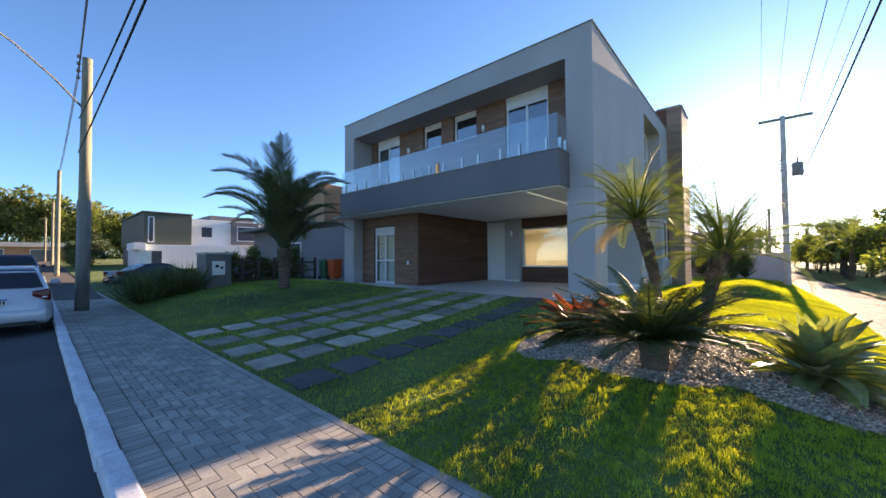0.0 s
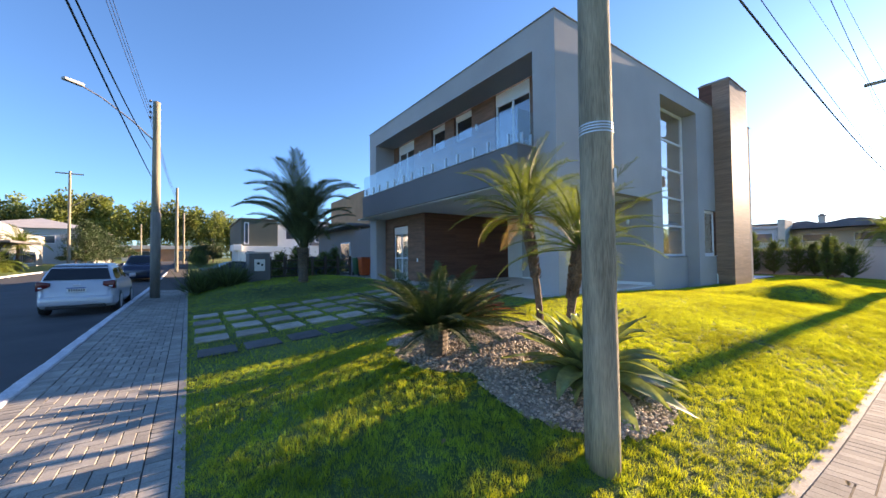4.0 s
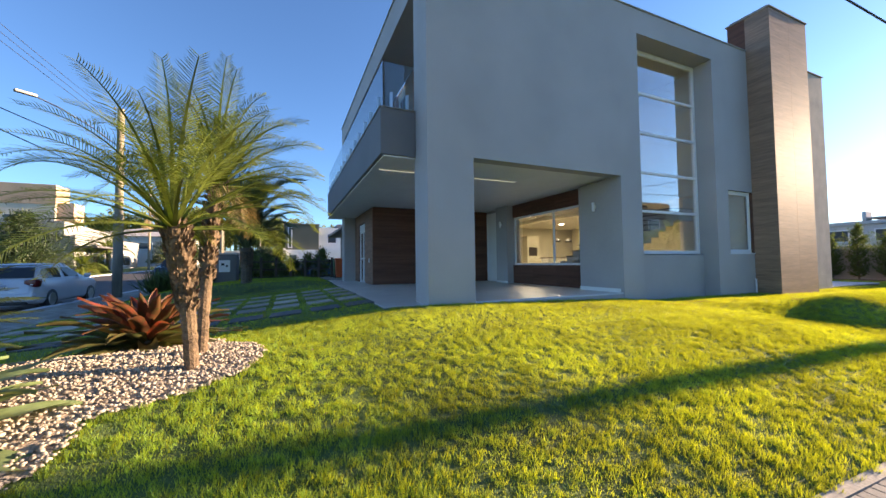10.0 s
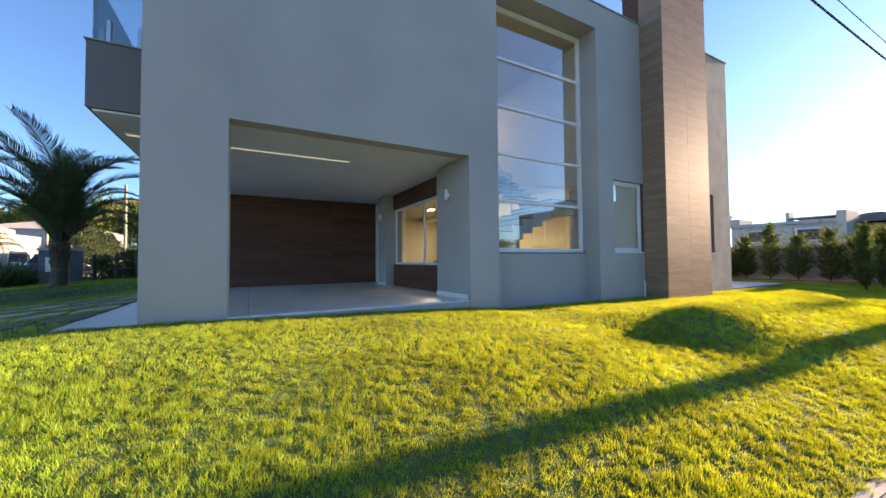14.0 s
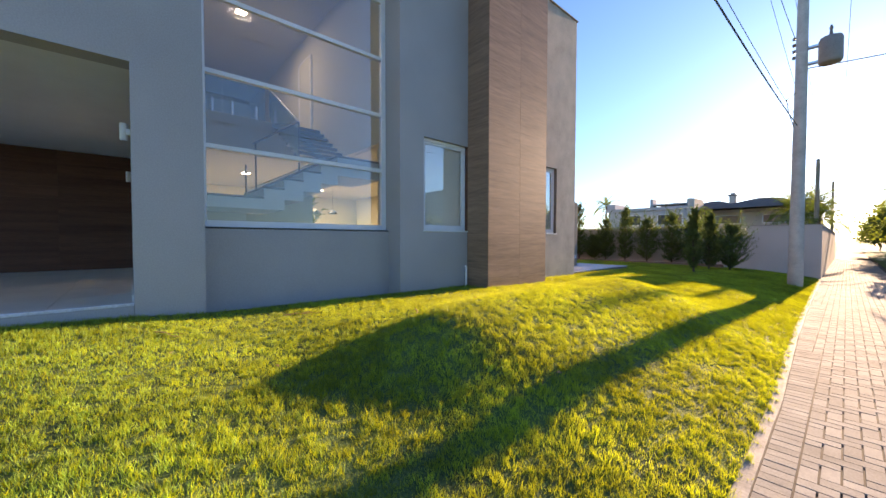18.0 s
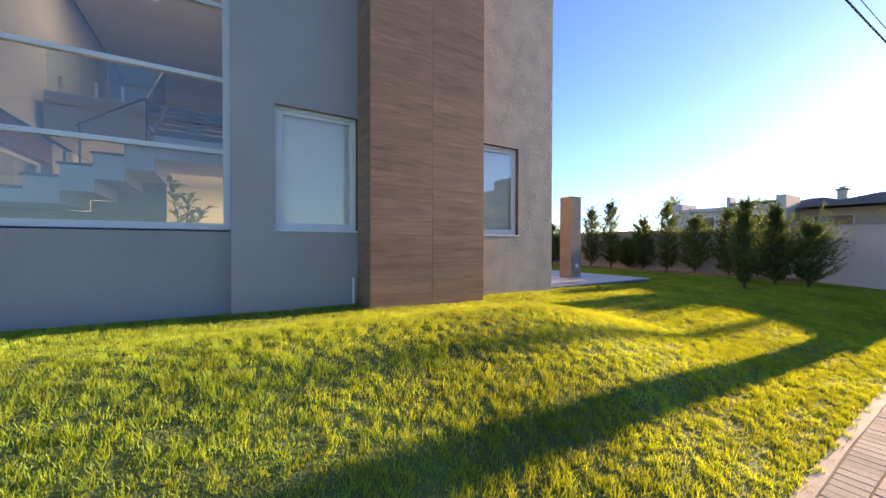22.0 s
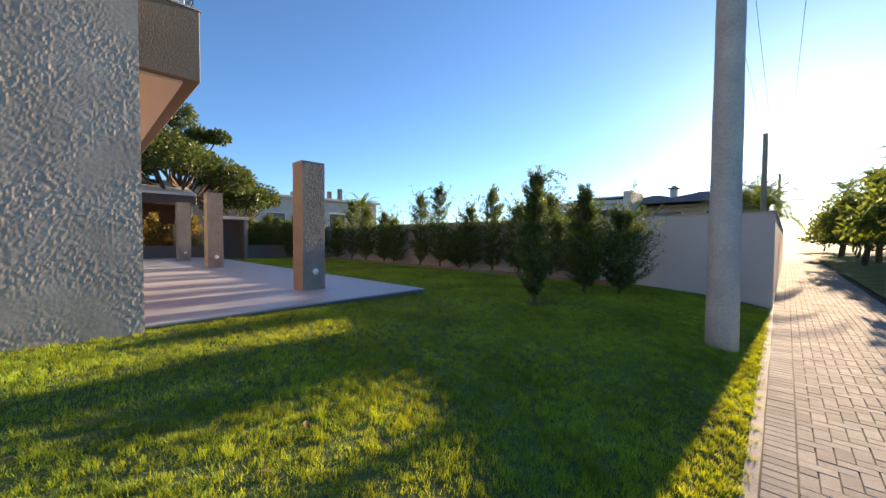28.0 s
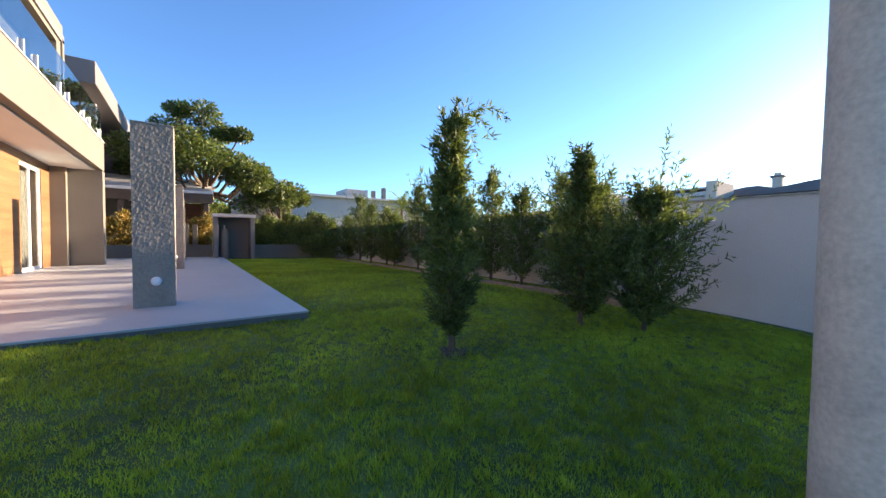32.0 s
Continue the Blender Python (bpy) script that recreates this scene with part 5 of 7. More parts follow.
def broad_tree(x, y, z, h, w, n, leaf, seed, label, trunk_r=0.22, lobes=12, material=None, low=0.4):
    """Spreading tree: forked trunk and clustered leaf masses with gaps."""
    r = np.random.default_rng(seed)
    e = thing("tree", x, y, z, label, "tree")
    part("trunk", tube([(0, 0, 0), (0.15, 0.1, h * 0.2), (0.0, 0.3, h * 0.42)], [trunk_r, trunk_r * 0.75, trunk_r * 0.6], 10), M_BARK, e)
    ps, ds = [], []
    for k in range(lobes):
        a, q = k * 2.4 + r.uniform(-0.3, 0.3), math.sqrt((k + 0.5) / lobes)
        c = np.array([math.cos(a) * w / 2 * q * 0.85, math.sin(a) * w / 2 * q * 0.85, h * (low + (0.92 - low) * (1 - 0.5 * q * q) * r.uniform(0.55, 1.0))])
        part("limb", tube([(0.0, 0.3, h * 0.4), tuple(c * [0.5, 0.5, 1] * np.array([1, 1, 0.72])), tuple(c)], [trunk_r * 0.5, trunk_r * 0.28, 0.03], 6), M_BARK, e)
        m = n // lobes
        v = r.normal(size=(m, 3))
        v /= np.linalg.norm(v, axis=1, keepdims=True)
        v *= (r.random(m) ** 0.4)[:, None] * np.array([w * 0.58, w * 0.58, h * 0.34]) / lobes ** 0.5 * r.uniform(0.65, 1.3)
        keep = r.random(m) < 0.55 + 0.45 * np.sin(v[:, 0] * 5 + k) * np.sin(v[:, 1] * 5)
        ps.append((c + v)[keep])
        ds.append((v + r.normal(size=(m, 3)) * 0.5)[keep])
    p, d = np.concatenate(ps), np.concatenate(ds)
    o = new("crown", quads_mesh("crown", leaf_quads(p, d, leaf * r.uniform(0.7, 1.3, len(p)), leaf * 0.5, r), material or M_TREE))
    o.parent = e
    return e


broad_tree(-24.5, 28.9, 0.2, 9.9, 9.0, 56000, 0.2, 5, "large spreading evergreen tree behind the garden wall", 0.26, 30, low=0.28)
broad_tree(-27.0, 33.5, 0.2, 6.0, 5.0, 11000, 0.24, 6, "leafy tree behind the garden", 0.18, 10)


# ---- boundary wall and rear garden ----
structure("wall_boundary", bm_boxes([(-30, 1.66, 35.7, 35.88, -0.1, 2.13), (1.48, 1.66, 35.88, 62, -0.4, 2.1)]), M_WALL, "grey rendered garden boundary wall", "wall")
structure("trim_boundary", bm_boxes([(-30.03, 1.69, 35.67, 35.91, 2.132, 2.16), (1.45, 1.69, 35.91, 62.03, 2.102, 2.13)]), M_EDGE, "thin coping on the boundary wall", "trim")
M_OFFWHITE_ROOF = mat("pale_roof_sheet", (0.6, 0.62, 0.65), 0.6, var=0.05, scale=0.5, fine=30)
M_BRICK = mat("brick_planter", (0.2, 0.15, 0.12), 0.85, var=0.2, scale=3, fine=30, bump=0.4)
structure("planter_edge", bm_boxes([(-17, -1.3, 34.5, 34.58, 0.1, 0.4)], 0.01), M_BRICK, "low brown planter edge below the hedge", "edging")
structure("wall_garden_end", bm_boxes([(-20.0, -19.8, 24.3, 34, 0.1, 1.05)]), M_BEIGE, "low beige garden wall", "wall")
shed = thing("gas_shed", -18.6, 30.1, 0.3, "small open grey shed with a gas cylinder inside", "shed")
part("side_wall", bm_boxes([(-0.9, 0.25, -0.85, -0.68, 0, 2.1)], 0.005), M_DARK, shed)
part("side_wall", bm_boxes([(-0.9, 0.25, 0.68, 0.85, 0, 2.1)], 0.005), M_DARK, shed)
part("back_wall", bm_boxes([(-0.9, -0.8, -0.68, 0.68, 0, 2.1)]), M_DARK, shed)
part("roof", bm_boxes([(-0.95, 0.3, -0.9, 0.9, 2.1, 2.25)], 0.005), M_WALL, shed)
cyl = thing("gas_cylinder", -18.75, 29.7, 0.3, "tall grey gas cylinder standing in the shed", "gas cylinder")
part("tank", lathe([(0.17, 0), (0.19, 0.05), (0.19, 1.3), (0.14, 1.5), (0.05, 1.56)], 16), M_BEIGE, cyl, smooth=True)
part("valve", lathe([(0.03, 1.56), (0.03, 1.66), (0.05, 1.68), (0.05, 1.72)], 10), M_STEEL, cyl)
# neighbour's dark pergola with a hammock and a flowering hedge below it
M_FLOWER = mat("orange_flower_leaf", (0.28, 0.17, 0.035), 0.6, var=0.3, scale=3, fine=12, bump=0, obj_var=0.5, translucent=0.3, color2=(0.1, 0.13, 0.03))
pg = thing("pergola", -24.0, 26.2, 0.3, "dark timber pergola with a pale roof behind the garden wall", "pergola")
rb = bm_boxes([(-3.0, 2.35, -4.2, 3.2, 0, 0.12)], 0.01)
for v in rb.verts:
    v.co.z += 3.45 + (2.35 - v.co.x) * 0.24
part("roof", rb, M_OFFWHITE_ROOF, pg, "pale sloping roof")
part("fascia", bm_boxes([(2.2, 2.3, -4.2, 3.2, 2.95, 3.45)], 0.01), M_DARKWOOD, pg)
for yy in (-4.0, -0.6, 2.9):
    part("post", bm_boxes([(2.0, 2.2, yy - 0.1, yy + 0.1, 0, 3.3)], 0.01), M_DARKWOOD, pg)
part("back_wall", bm_boxes([(-3.0, -2.9, -4.2, 3.2, 0, 3.3)]), M_BROWN_DARK, pg)
hm = thing("hammock", -21.9, 27.3, 1.0, "pale woven hammock slung between pergola posts", "hammock")
hb = bmesh.new()
prev_row = None
for i in range(17):
    u = i / 16
    w = 0.12 + 0.3 * math.sin(math.pi * u)
    row = [hb.verts.new((v * w, -1.5 + 3.0 * u, 1.0 - 0.75 * math.sin(math.pi * u) + 0.35 * v * v * math.sin(math.pi * u))) for v in (-1, -0.5, 0, 0.5, 1)]
    if prev_row:
        for a in range(4):
            hb.faces.new((prev_row[a], prev_row[a + 1], row[a + 1], row[a]))
    prev_row = row
cloth = part("cloth", hb, M_WHITE, hm, smooth=True)
for k in range(9):
    shrub_tree(-21.0 - 0.25 * (k % 2), 24.7 + 0.55 * k, 0.3, 1.9 + 0.3 * (k % 3), 1.3, 2200, 0.14, 120 + k, "orange-flowering shrub behind the low garden wall", "flowering_shrub", M_FLOWER, bare=0.03, group="flowering shrubs")
for k, yy in enumerate((28.2, 28.55)):
    pp = thing("garden_post", -20.3, yy, 0.3, "short grey fence post by the garden wall", "post", "garden posts")
    part("post", bm_boxes([(-0.08, 0.08, -0.1, 0.1, 0, 1.75)], 0.01), M_BEIGE, pp)


# ---- neighbouring houses ----
def house(name, x, y, label, vols, wins=(), rz=0.0, z=0.0):
    """Volumes (part, x0, x1, y0, y1, z0, z1, material) and windows (x0, x1, y, z0, z1, axis)."""
    e = thing(name, x, y, z, label, "house", rz=rz)
    for nm, x0, x1, y0, y1, z0, z1, m in vols:
        part(nm, bm_boxes([(x0, x1, y0, y1, z0, z1)], 0.02), m, e)
    for ax, at, a0, a1, z0, z1, out in wins:
        w = [(a0, a1, at - 0.04, at + 0.04, z0, z1)] if ax == "y" else [(at - 0.04, at + 0.04, a0, a1, z0, z1)]
        f = part("window", bm_boxes(w), M_FRAME, e)
        g = 0.09
        at2 = at + out * 0.03
        w2 = [(a0 + g, a1 - g, at2 - 0.03, at2 + 0.03, z0 + g, z1 - g)] if ax == "y" else [(at2 - 0.03, at2 + 0.03, a0 + g, a1 - g, z0 + g, z1 - g)]
        part("pane", bm_boxes(w2), M_PANE, f)
    return e


M_PANE = mat("dark_window_pane", (0.05, 0.07, 0.09), 0.08, var=0.1, bump=0)
M_OLIVE = mat("olive_render", (0.105, 0.11, 0.085), 0.8, var=0.06, scale=0.5, fine=30)
M_OFFWHITE = mat("off_white_render", (0.47, 0.475, 0.48), 0.8, var=0.05, scale=0.5, fine=30)
M_CREAM = mat("cream_render", (0.55, 0.5, 0.42), 0.8, var=0.05, scale=0.5, fine=30)
M_ORANGE = mat("orange_clay_cladding", (0.5, 0.25, 0.13), 0.8, var=0.12, scale=1, fine=20)
# Villa render greyed: shade from the houses opposite is put into its colour.
M_VILLA = mat("villa_shaded_render", (0.31, 0.31, 0.305), 0.8, var=0.06, scale=0.5, fine=30)
M_TAN = mat("tan_render", (0.55, 0.38, 0.26), 0.8, var=0.08, scale=0.5, fine=20)
M_ROOFT = mat("brown_roof_tiles", (0.17, 0.11, 0.085), 0.85, var=0.2, scale=1, fine=20, bump=0.5, bump_dist=0.03)
house("house", -46, 5.5, "two-storey olive and white house down the street", [
    ("wall", -14, 0, 1.2, 5.2, 2.9, 6.2, M_OLIVE), ("wall", -13, -1.5, 5.2, 14, 0, 6.0, M_WHITE), ("wall", -6, 0.7, 0.8, 13, 0, 2.95, M_WHITE), ("balcony", -3, 1.2, 0.3, 1.2, 2.4, 3.1, M_WHITE),
    ("wall", -14, -6.1, 1.4, 6.0, 0, 2.9, M_DARK), ("wall", -9, -1.0, 9.5, 12.5, 3.2, 5.9, M_DARK), ("roof", -11, -4, 8, 13, 6.0, 6.8, M_DARK), ("roof", -14.2, 0.2, 1.0, 5.3, 6.2, 6.32, M_DARK)],
    [("x", -1.5, 6.4, 7.6, 3.9, 5.2, 1), ("x", 0.0, 1.5, 2.0, 3.2, 5.8, 1), ("x", 0.7, 1.6, 2.6, 0.4, 2.4, 1), ("x", -1.0, 10, 12, 3.6, 5.4, 1)], z=0.45)
house("house", -21.5, 17.0, "dark neighbouring house with an orange upper wall", [
    ("wall", -10, 0, -5.5, 4, 0, 3.6, M_DARK), ("wall", -9.5, -0.8, -4.5, 4, 3.6, 6.6, M_ORANGE), ("wall", -9.6, 2.6, 4, 7.2, 0, 6.96, M_GREY), ("roof", -7.2, 3.6, 3.2, 8.42, 6.96, 7.86, M_DARK), ("wall", -6.0, -5.3, 7.2, 8.42, 0, 6.96, M_DARK), ("roof", -10.4, 0.4, -6.6, 3.9, 3.6, 3.8, M_DARK)],
    [("y", 7.2, -4.6, -4.0, 4.4, 5.8, 1), ("y", 7.2, -6.4, -5.8, 4.4, 5.8, 1), ("y", 7.2, -8.9, -7.6, 3.8, 5.8, 1), ("y", -5.5, -4, -2, 0.3, 2.6, -1)], z=0.4)
house("house", -34.5, 35.0, "long pale house behind the rear garden", [
    ("wall", -9, 0, 0, 15.5, 0, 5.5, M_OFFWHITE), ("roof", -9.3, 0.4, -0.3, 15.8, 5.5, 5.75, M_OFFWHITE), ("roof", -6, -2.5, 7.5, 10, 5.75, 6.9, M_WALL), ("chimney", -3.5, -3.0, 10.8, 11.2, 5.75, 7.0, M_DARK), ("chimney", -2.6, -2.1, 11.7, 12.1, 5.75, 7.3, M_DARK), ("wall", -9, 0.3, -3.0, 0.0, 0, 6.3, M_BEIGE)],
    [("x", 0.0, 9.2, 11.2, 2.6, 4.2, 1), ("x", 0.0, 2.5, 4.5, 2.6, 4.0, 1)], z=0.0)
house("house", -11.5, 62, "white flat-roofed modern house in the distance", [
    ("wall", -7, 2.5, 0, 3.4, 0, 5.0, M_OFFWHITE), ("parapet", -7.2, 2.5, -0.3, 3.4, 5.0, 5.35, M_OFFWHITE), ("wall", 1.9, 2.6, -0.5, 3.4, 3.5, 6.1, M_CREAM), ("wall", -1.9, -1.6, -0.4, 1, 5.35, 6.3, M_OFFWHITE), ("canopy", -1.6, 1.9, -0.3, 3.2, 5.55, 5.7, M_OFFWHITE), ("wall", -7.0, -6.0, -0.4, 3, 5.35, 6.0, M_OFFWHITE)],
    [("y", 0.0, -5.4, -3, 3.2, 4.5, -1), ("y", 0.0, -1.2, 1.4, 3.2, 4.5, -1)])


def hip_roof(x0, x1, y0, y1, z0, z1, over=0.5):
    bm = bmesh.new()
    a = [bm.verts.new(p) for p in ((x0 - over, y0 - over, z0), (x1 + over, y0 - over, z0), (x1 + over, y1 + over, z0), (x0 - over, y1 + over, z0))]
    d = (y1 - y0) / 2
    r = [bm.verts.new(p) for p in ((x0 + min(d, (x1 - x0) / 2 - 0.1), (y0 + y1) / 2, z1), (x1 - min(d, (x1 - x0) / 2 - 0.1), (y0 + y1) / 2, z1))]
    for f in ((a[0], a[1], r[1], r[0]), (a[2], a[3], r[0], r[1]), (a[1], a[2], r[1]), (a[3], a[0], r[0]), (a[3], a[2], a[1], a[0])):
        bm.faces.new(f)
    return bm


hh = house("house", -7.2, 66.0, "house with brown hipped tile roofs and a chimney", [("wall", -5.2, 7.6, 0.2, 9, 0, 4.9, M_CREAM), ("chimney", 0.5, 1.1, 0.2, 0.8, 4.9, 6.5, M_CREAM), ("chimney_cap", 0.35, 1.25, 0.05, 0.95, 6.5, 6.62, M_DARK), ("chimney_pot", 0.6, 1.0, 0.3, 0.7, 6.62, 6.85, M_CREAM), ("eave", -5.6, 8.0, -0.2, 0.4, 4.6, 4.9, M_OFFWHITE)], [("y", 0.2, -4.2, -2.6, 3.3, 4.3, -1), ("y", 0.2, -1, 1.6, 3.3, 4.3, -1), ("y", 0.2, 3.4, 6, 3.3, 4.3, -1)])
part("roof", hip_roof(-4.9, 2.7, -1.6, 5.2, 4.9, 6.13), M_ROOFT, hh)
part("roof", hip_roof(-0.6, 7.6, -2.6, 4.4, 4.9, 6.12), M_ROOFT, hh)
vl = house("house", -46, -13.2, "grey-white single-storey villa in painted shade with a slanted roof volume across the street", [
    ("wall", -17, 0, -12, 0, 0, 3.7, M_VILLA), ("canopy", -7.5, 0.4, 0, 2.0, 2.75, 2.95, M_DARK), ("fascia", -17.1, 0.1, -0.15, 0.12, 3.0, 4.1, M_VILLA), ("post", -3.2, -3.05, 1.7, 1.85, 0, 2.75, M_DARK), ("wall", -17, -0.4, -11.5, -0.5, 3.7, 4.0, M_VILLA)],
    [("y", 0.05, -6.4, -3.6, 0.1, 2.5, 1), ("y", 0.05, -14, -10, 0.8, 2.3, 1), ("x", 0.0, -9, -6, 0.8, 2.2, 1)], z=0.8)
wd = bm_boxes([(-13, 0.5, -8.5, -0.6, 4.0, 5.3)], 0.02)
for v in wd.verts:
    if v.co.z > 4.8:
        v.co.z += 0.055 * (v.co.x + 2)
part("slanted_volume", wd, M_VILLA, vl)
vr = house("house", -80, -18, "white house with a pale tiled roof behind the villa", [("wall", -6, 8, -6, 8, 0, 5.4, M_OFFWHITE)], [("x", 8.0, -3, -1, 3.2, 4.4, 1), ("x", 8.0, 2, 4, 3.2, 4.4, 1), ("x", 8.0, 5, 6.6, 0.8, 2.4, 1)], z=1.2)
part("roof", hip_roof(-6, 8, -6, 8, 5.4, 7.4), M_WALL, vr)
house("house", -70, -44, "tall cream building with a tan top storey", [("wall", -3.5, 0, -5, 18.6, 0, 9.6, M_CREAM), ("wall", -3.6, 0.1, -5.1, 18.7, 9.6, 12.6, M_TAN), ("wall", -3.4, -0.4, 18.7, 20.6, 7.2, 9.9, M_TAN), ("balcony", 0.0, 1.0, 4, 12, 4.6, 5.6, M_OFFWHITE)], [("x", 0.0, 2, 5, 2, 4, 1), ("x", 0.0, 9, 12, 2, 4, 1), ("x", 0.0, 13, 16, 6, 8, 1), ("x", 0.0, 5, 8, 6, 8, 1)], z=1.5)
house("house", -104, -3, "low orange-walled garage building at the end of the street", [("wall", -4, 4, -7, 9, 0, 2.9, M_ORANGE), ("roof", -4.5, 4.8, -7.5, 9.5, 2.9, 3.7, M_CREAM), ("wall", 3.8, 4.6, -7, -6, 0, 2.9, M_OFFWHITE)], [("x", 4.0, -4, -1, 0, 2.5, 1), ("x", 4.0, 2, 5, 0, 2.5, 1)], z=1.5)
house("house", 22, 48, "brown two-storey house beyond the footpath trees", [("wall", -4, 6, -4, 8, 0, 3.2, M_CREAM), ("wall", -4, 6, -4, 8, 3.2, 7.6, M_BEIGE), ("wall", -4.3, -1, -4.4, 2, 3.2, 8.4, M_ROOFT)], [("y", -4.0, 1, 3, 4.2, 6.2, -1), ("x", -4.3, -2, 0, 4.2, 6.4, -1)])


# ---- poles, lamps and wires ----
def pole(x, y, z, h, r0, r1, label, seed, material=None):
    e = thing("utility_pole", x, y, z - 0.05, label, "utility pole", "utility poles")
    r = random.Random(seed)
    prof = [(r0 + (r1 - r0) * i / 24 + r.uniform(-0.003, 0.003), h * i / 24) for i in range(25)]
    part("shaft", lathe(prof, 18), material or M_POLE, e, smooth=True)
    return e


M_CONC = mat("pale_concrete_pole", (0.52, 0.49, 0.45), 0.85, var=0.15, scale=3, fine=40, bump=0.3)
M_FOOT = mat("weathered_pole_foot", (0.22, 0.205, 0.18), 0.85, var=0.2, scale=3, fine=40, bump=0.3, stretch=(3, 3, 0.5))
M_PORC = mat("insulator_porcelain", (0.2, 0.16, 0.14), 0.3, var=0.1, bump=0)


def rack(e, z, n, dx, dy, gap=0.16):
    for k in range(n):
        b = lathe([(0.02, 0), (0.045, 0.015), (0.045, 0.04), (0.025, 0.05), (0.045, 0.06), (0.045, 0.085), (0.02, 0.1)], 10)
        bmesh.ops.translate(b, verts=b.verts[:], vec=(dx, dy, z - k * gap))
        part("insulator", b, M_PORC, e, smooth=True)
        part("bracket", bm_boxes([(min(0, dx) , max(0.02, dx), min(0, dy) - 0.01, max(0, dy) + 0.01, z - k * gap + 0.04, z - k * gap + 0.06)]), M_STEEL, e)


wp = pole(0.87, 3.95, lawn_z(0.87, 3.95), 9.6, 0.116, 0.09, "weathered split-grained wooden pole on the lawn corner", 1)
for k, zz in enumerate((2.33, 2.352, 2.37, 2.39)):
    strap = lathe([(0.104, zz), (0.114, zz + 0.002), (0.114, zz + 0.009), (0.104, zz + 0.011)], 20)
    part("strap", strap, M_STEEL, wp, "thin galvanised wire strap")
tag = bm_boxes([(0.09, 0.118, -0.055, 0.055, 1.99, 2.095)], 0.012, 2)
bmesh.ops.rotate(tag, verts=tag.verts[:], cent=(0, 0, 0), matrix=Matrix.Rotation(radians(52), 3, "Z"))
tag = part("tag", tag, M_FRAME, wp, "small white number box")
mark = bm_boxes([(0.118, 0.12, -0.025, 0.025, 2.035, 2.055)])
bmesh.ops.rotate(mark, verts=mark.verts[:], cent=(0, 0, 0), matrix=Matrix.Rotation(radians(52), 3, "Z"))
part("mark", mark, M_DARK, tag, "dark unreadable mark")
p1 = pole(-15.83, 0.56, walk_z(-16, 0.4), 7.85, 0.16, 0.12, "tall pole with a street-lamp arm beside the kerb", 2)
part("painted_foot", lathe([(0.165, 0.0), (0.165, 3.4), (0.15, 3.42)], 18), M_FOOT, p1, "grey painted lower half", smooth=True)
rack(p1, 7.8, 4, 0.0, -0.2, 0.22)
part("lamp_arm", tube([(0, -0.1, 6.3), (0.5, -0.68, 6.78), (1.15, -1.42, 7.22), (1.55, -1.87, 7.38)], 0.028, 8), M_STEEL, p1)
lh = bm_boxes([(-0.3, 0.25, -0.09, 0.09, -0.05, 0.05)], 0.03, 2)
bmesh.ops.rotate(lh, verts=lh.verts[:], cent=(0, 0, 0), matrix=Matrix.Rotation(radians(-49), 3, "Z"))
bmesh.ops.translate(lh, verts=lh.verts[:], vec=(1.72, -2.06, 7.4))
part("lamp_head", lh, M_WALL, p1, "flat street-lamp head", smooth=True)
p3 = pole(1.25, 30.75, walk_z(1, 30.7), 10.9, 0.19, 0.12, "pale thick pole with crossarm and transformer by the footpath", 3, M_CONC)
part("crossarm", bm_boxes([(-1.15, 1.35, -0.07, 0.07, 10.65, 10.8)], 0.01), M_POLE, p3)
M_DRUM = mat("weathered_drum_paint", (0.27, 0.24, 0.22), 0.6, var=0.12, scale=3, fine=30)
tr = lathe([(0.0, 7.05), (0.24, 7.05), (0.27, 7.1), (0.27, 7.75), (0.24, 7.83), (0.1, 7.88)], 18)
bmesh.ops.translate(tr, verts=tr.verts[:], vec=(0.62, 0.1, 0))
part("transformer", tr, M_DRUM, p3, "grey drum transformer", smooth=True)
tb = lathe([(0.03, 7.85), (0.05, 7.9), (0.03, 8.05), (0.05, 8.1), (0.02, 8.2)], 8)
bmesh.ops.translate(tb, verts=tb.verts[:], vec=(0.62, 0.1, 0))
part("bushing", tb, M_PORC, p3)
part("bracket", bm_boxes([(0.1, 0.36, 0.02, 0.18, 7.15, 7.21), (0.1, 0.36, 0.02, 0.18, 7.65, 7.71)]), M_STEEL, p3)
rack(p3, 8.0, 4, -0.18, 0.0, 0.2)
part("cable_hook", tube([(-0.1, -0.1, 6.3), (-0.3, -0.25, 6.1), (-0.25, -0.2, 5.7), (-0.12, -0.14, 5.2)], 0.012, 6), M_BLACK, p3)
for x, y, h in ((0.95, 49.0, 7.0), (1.2, 72.0, 8.0)):
    pole(x, y, -0.1, h, 0.15, 0.1, "thin wooden pole further along the footpath", 5)
for x, y, h, arm in ((-53.0, -9.0, 10.8, True), (-40, 0.7, 8.2, False), (-66, 1.0, 8.0, False), (-88, -5.9, 7.5, False), (-96, 0.8, 8.0, False)):
    e = pole(x, y, walk_z(x, 1) - 0.1, h, 0.15, 0.11, "wooden street pole in the distance", 6)
    if arm:
        part("crossarm", bm_boxes([(-0.05, 0.05, -1.1, 1.1, h - 0.35, h - 0.22)]), M_POLE, e)
        part("lamp_arm", tube([(0, 0.1, h - 3.9), (0.3, 1.6, h - 2.9), (0.4, 2.9, h - 2.4)], 0.03, 6), M_STEEL, e)


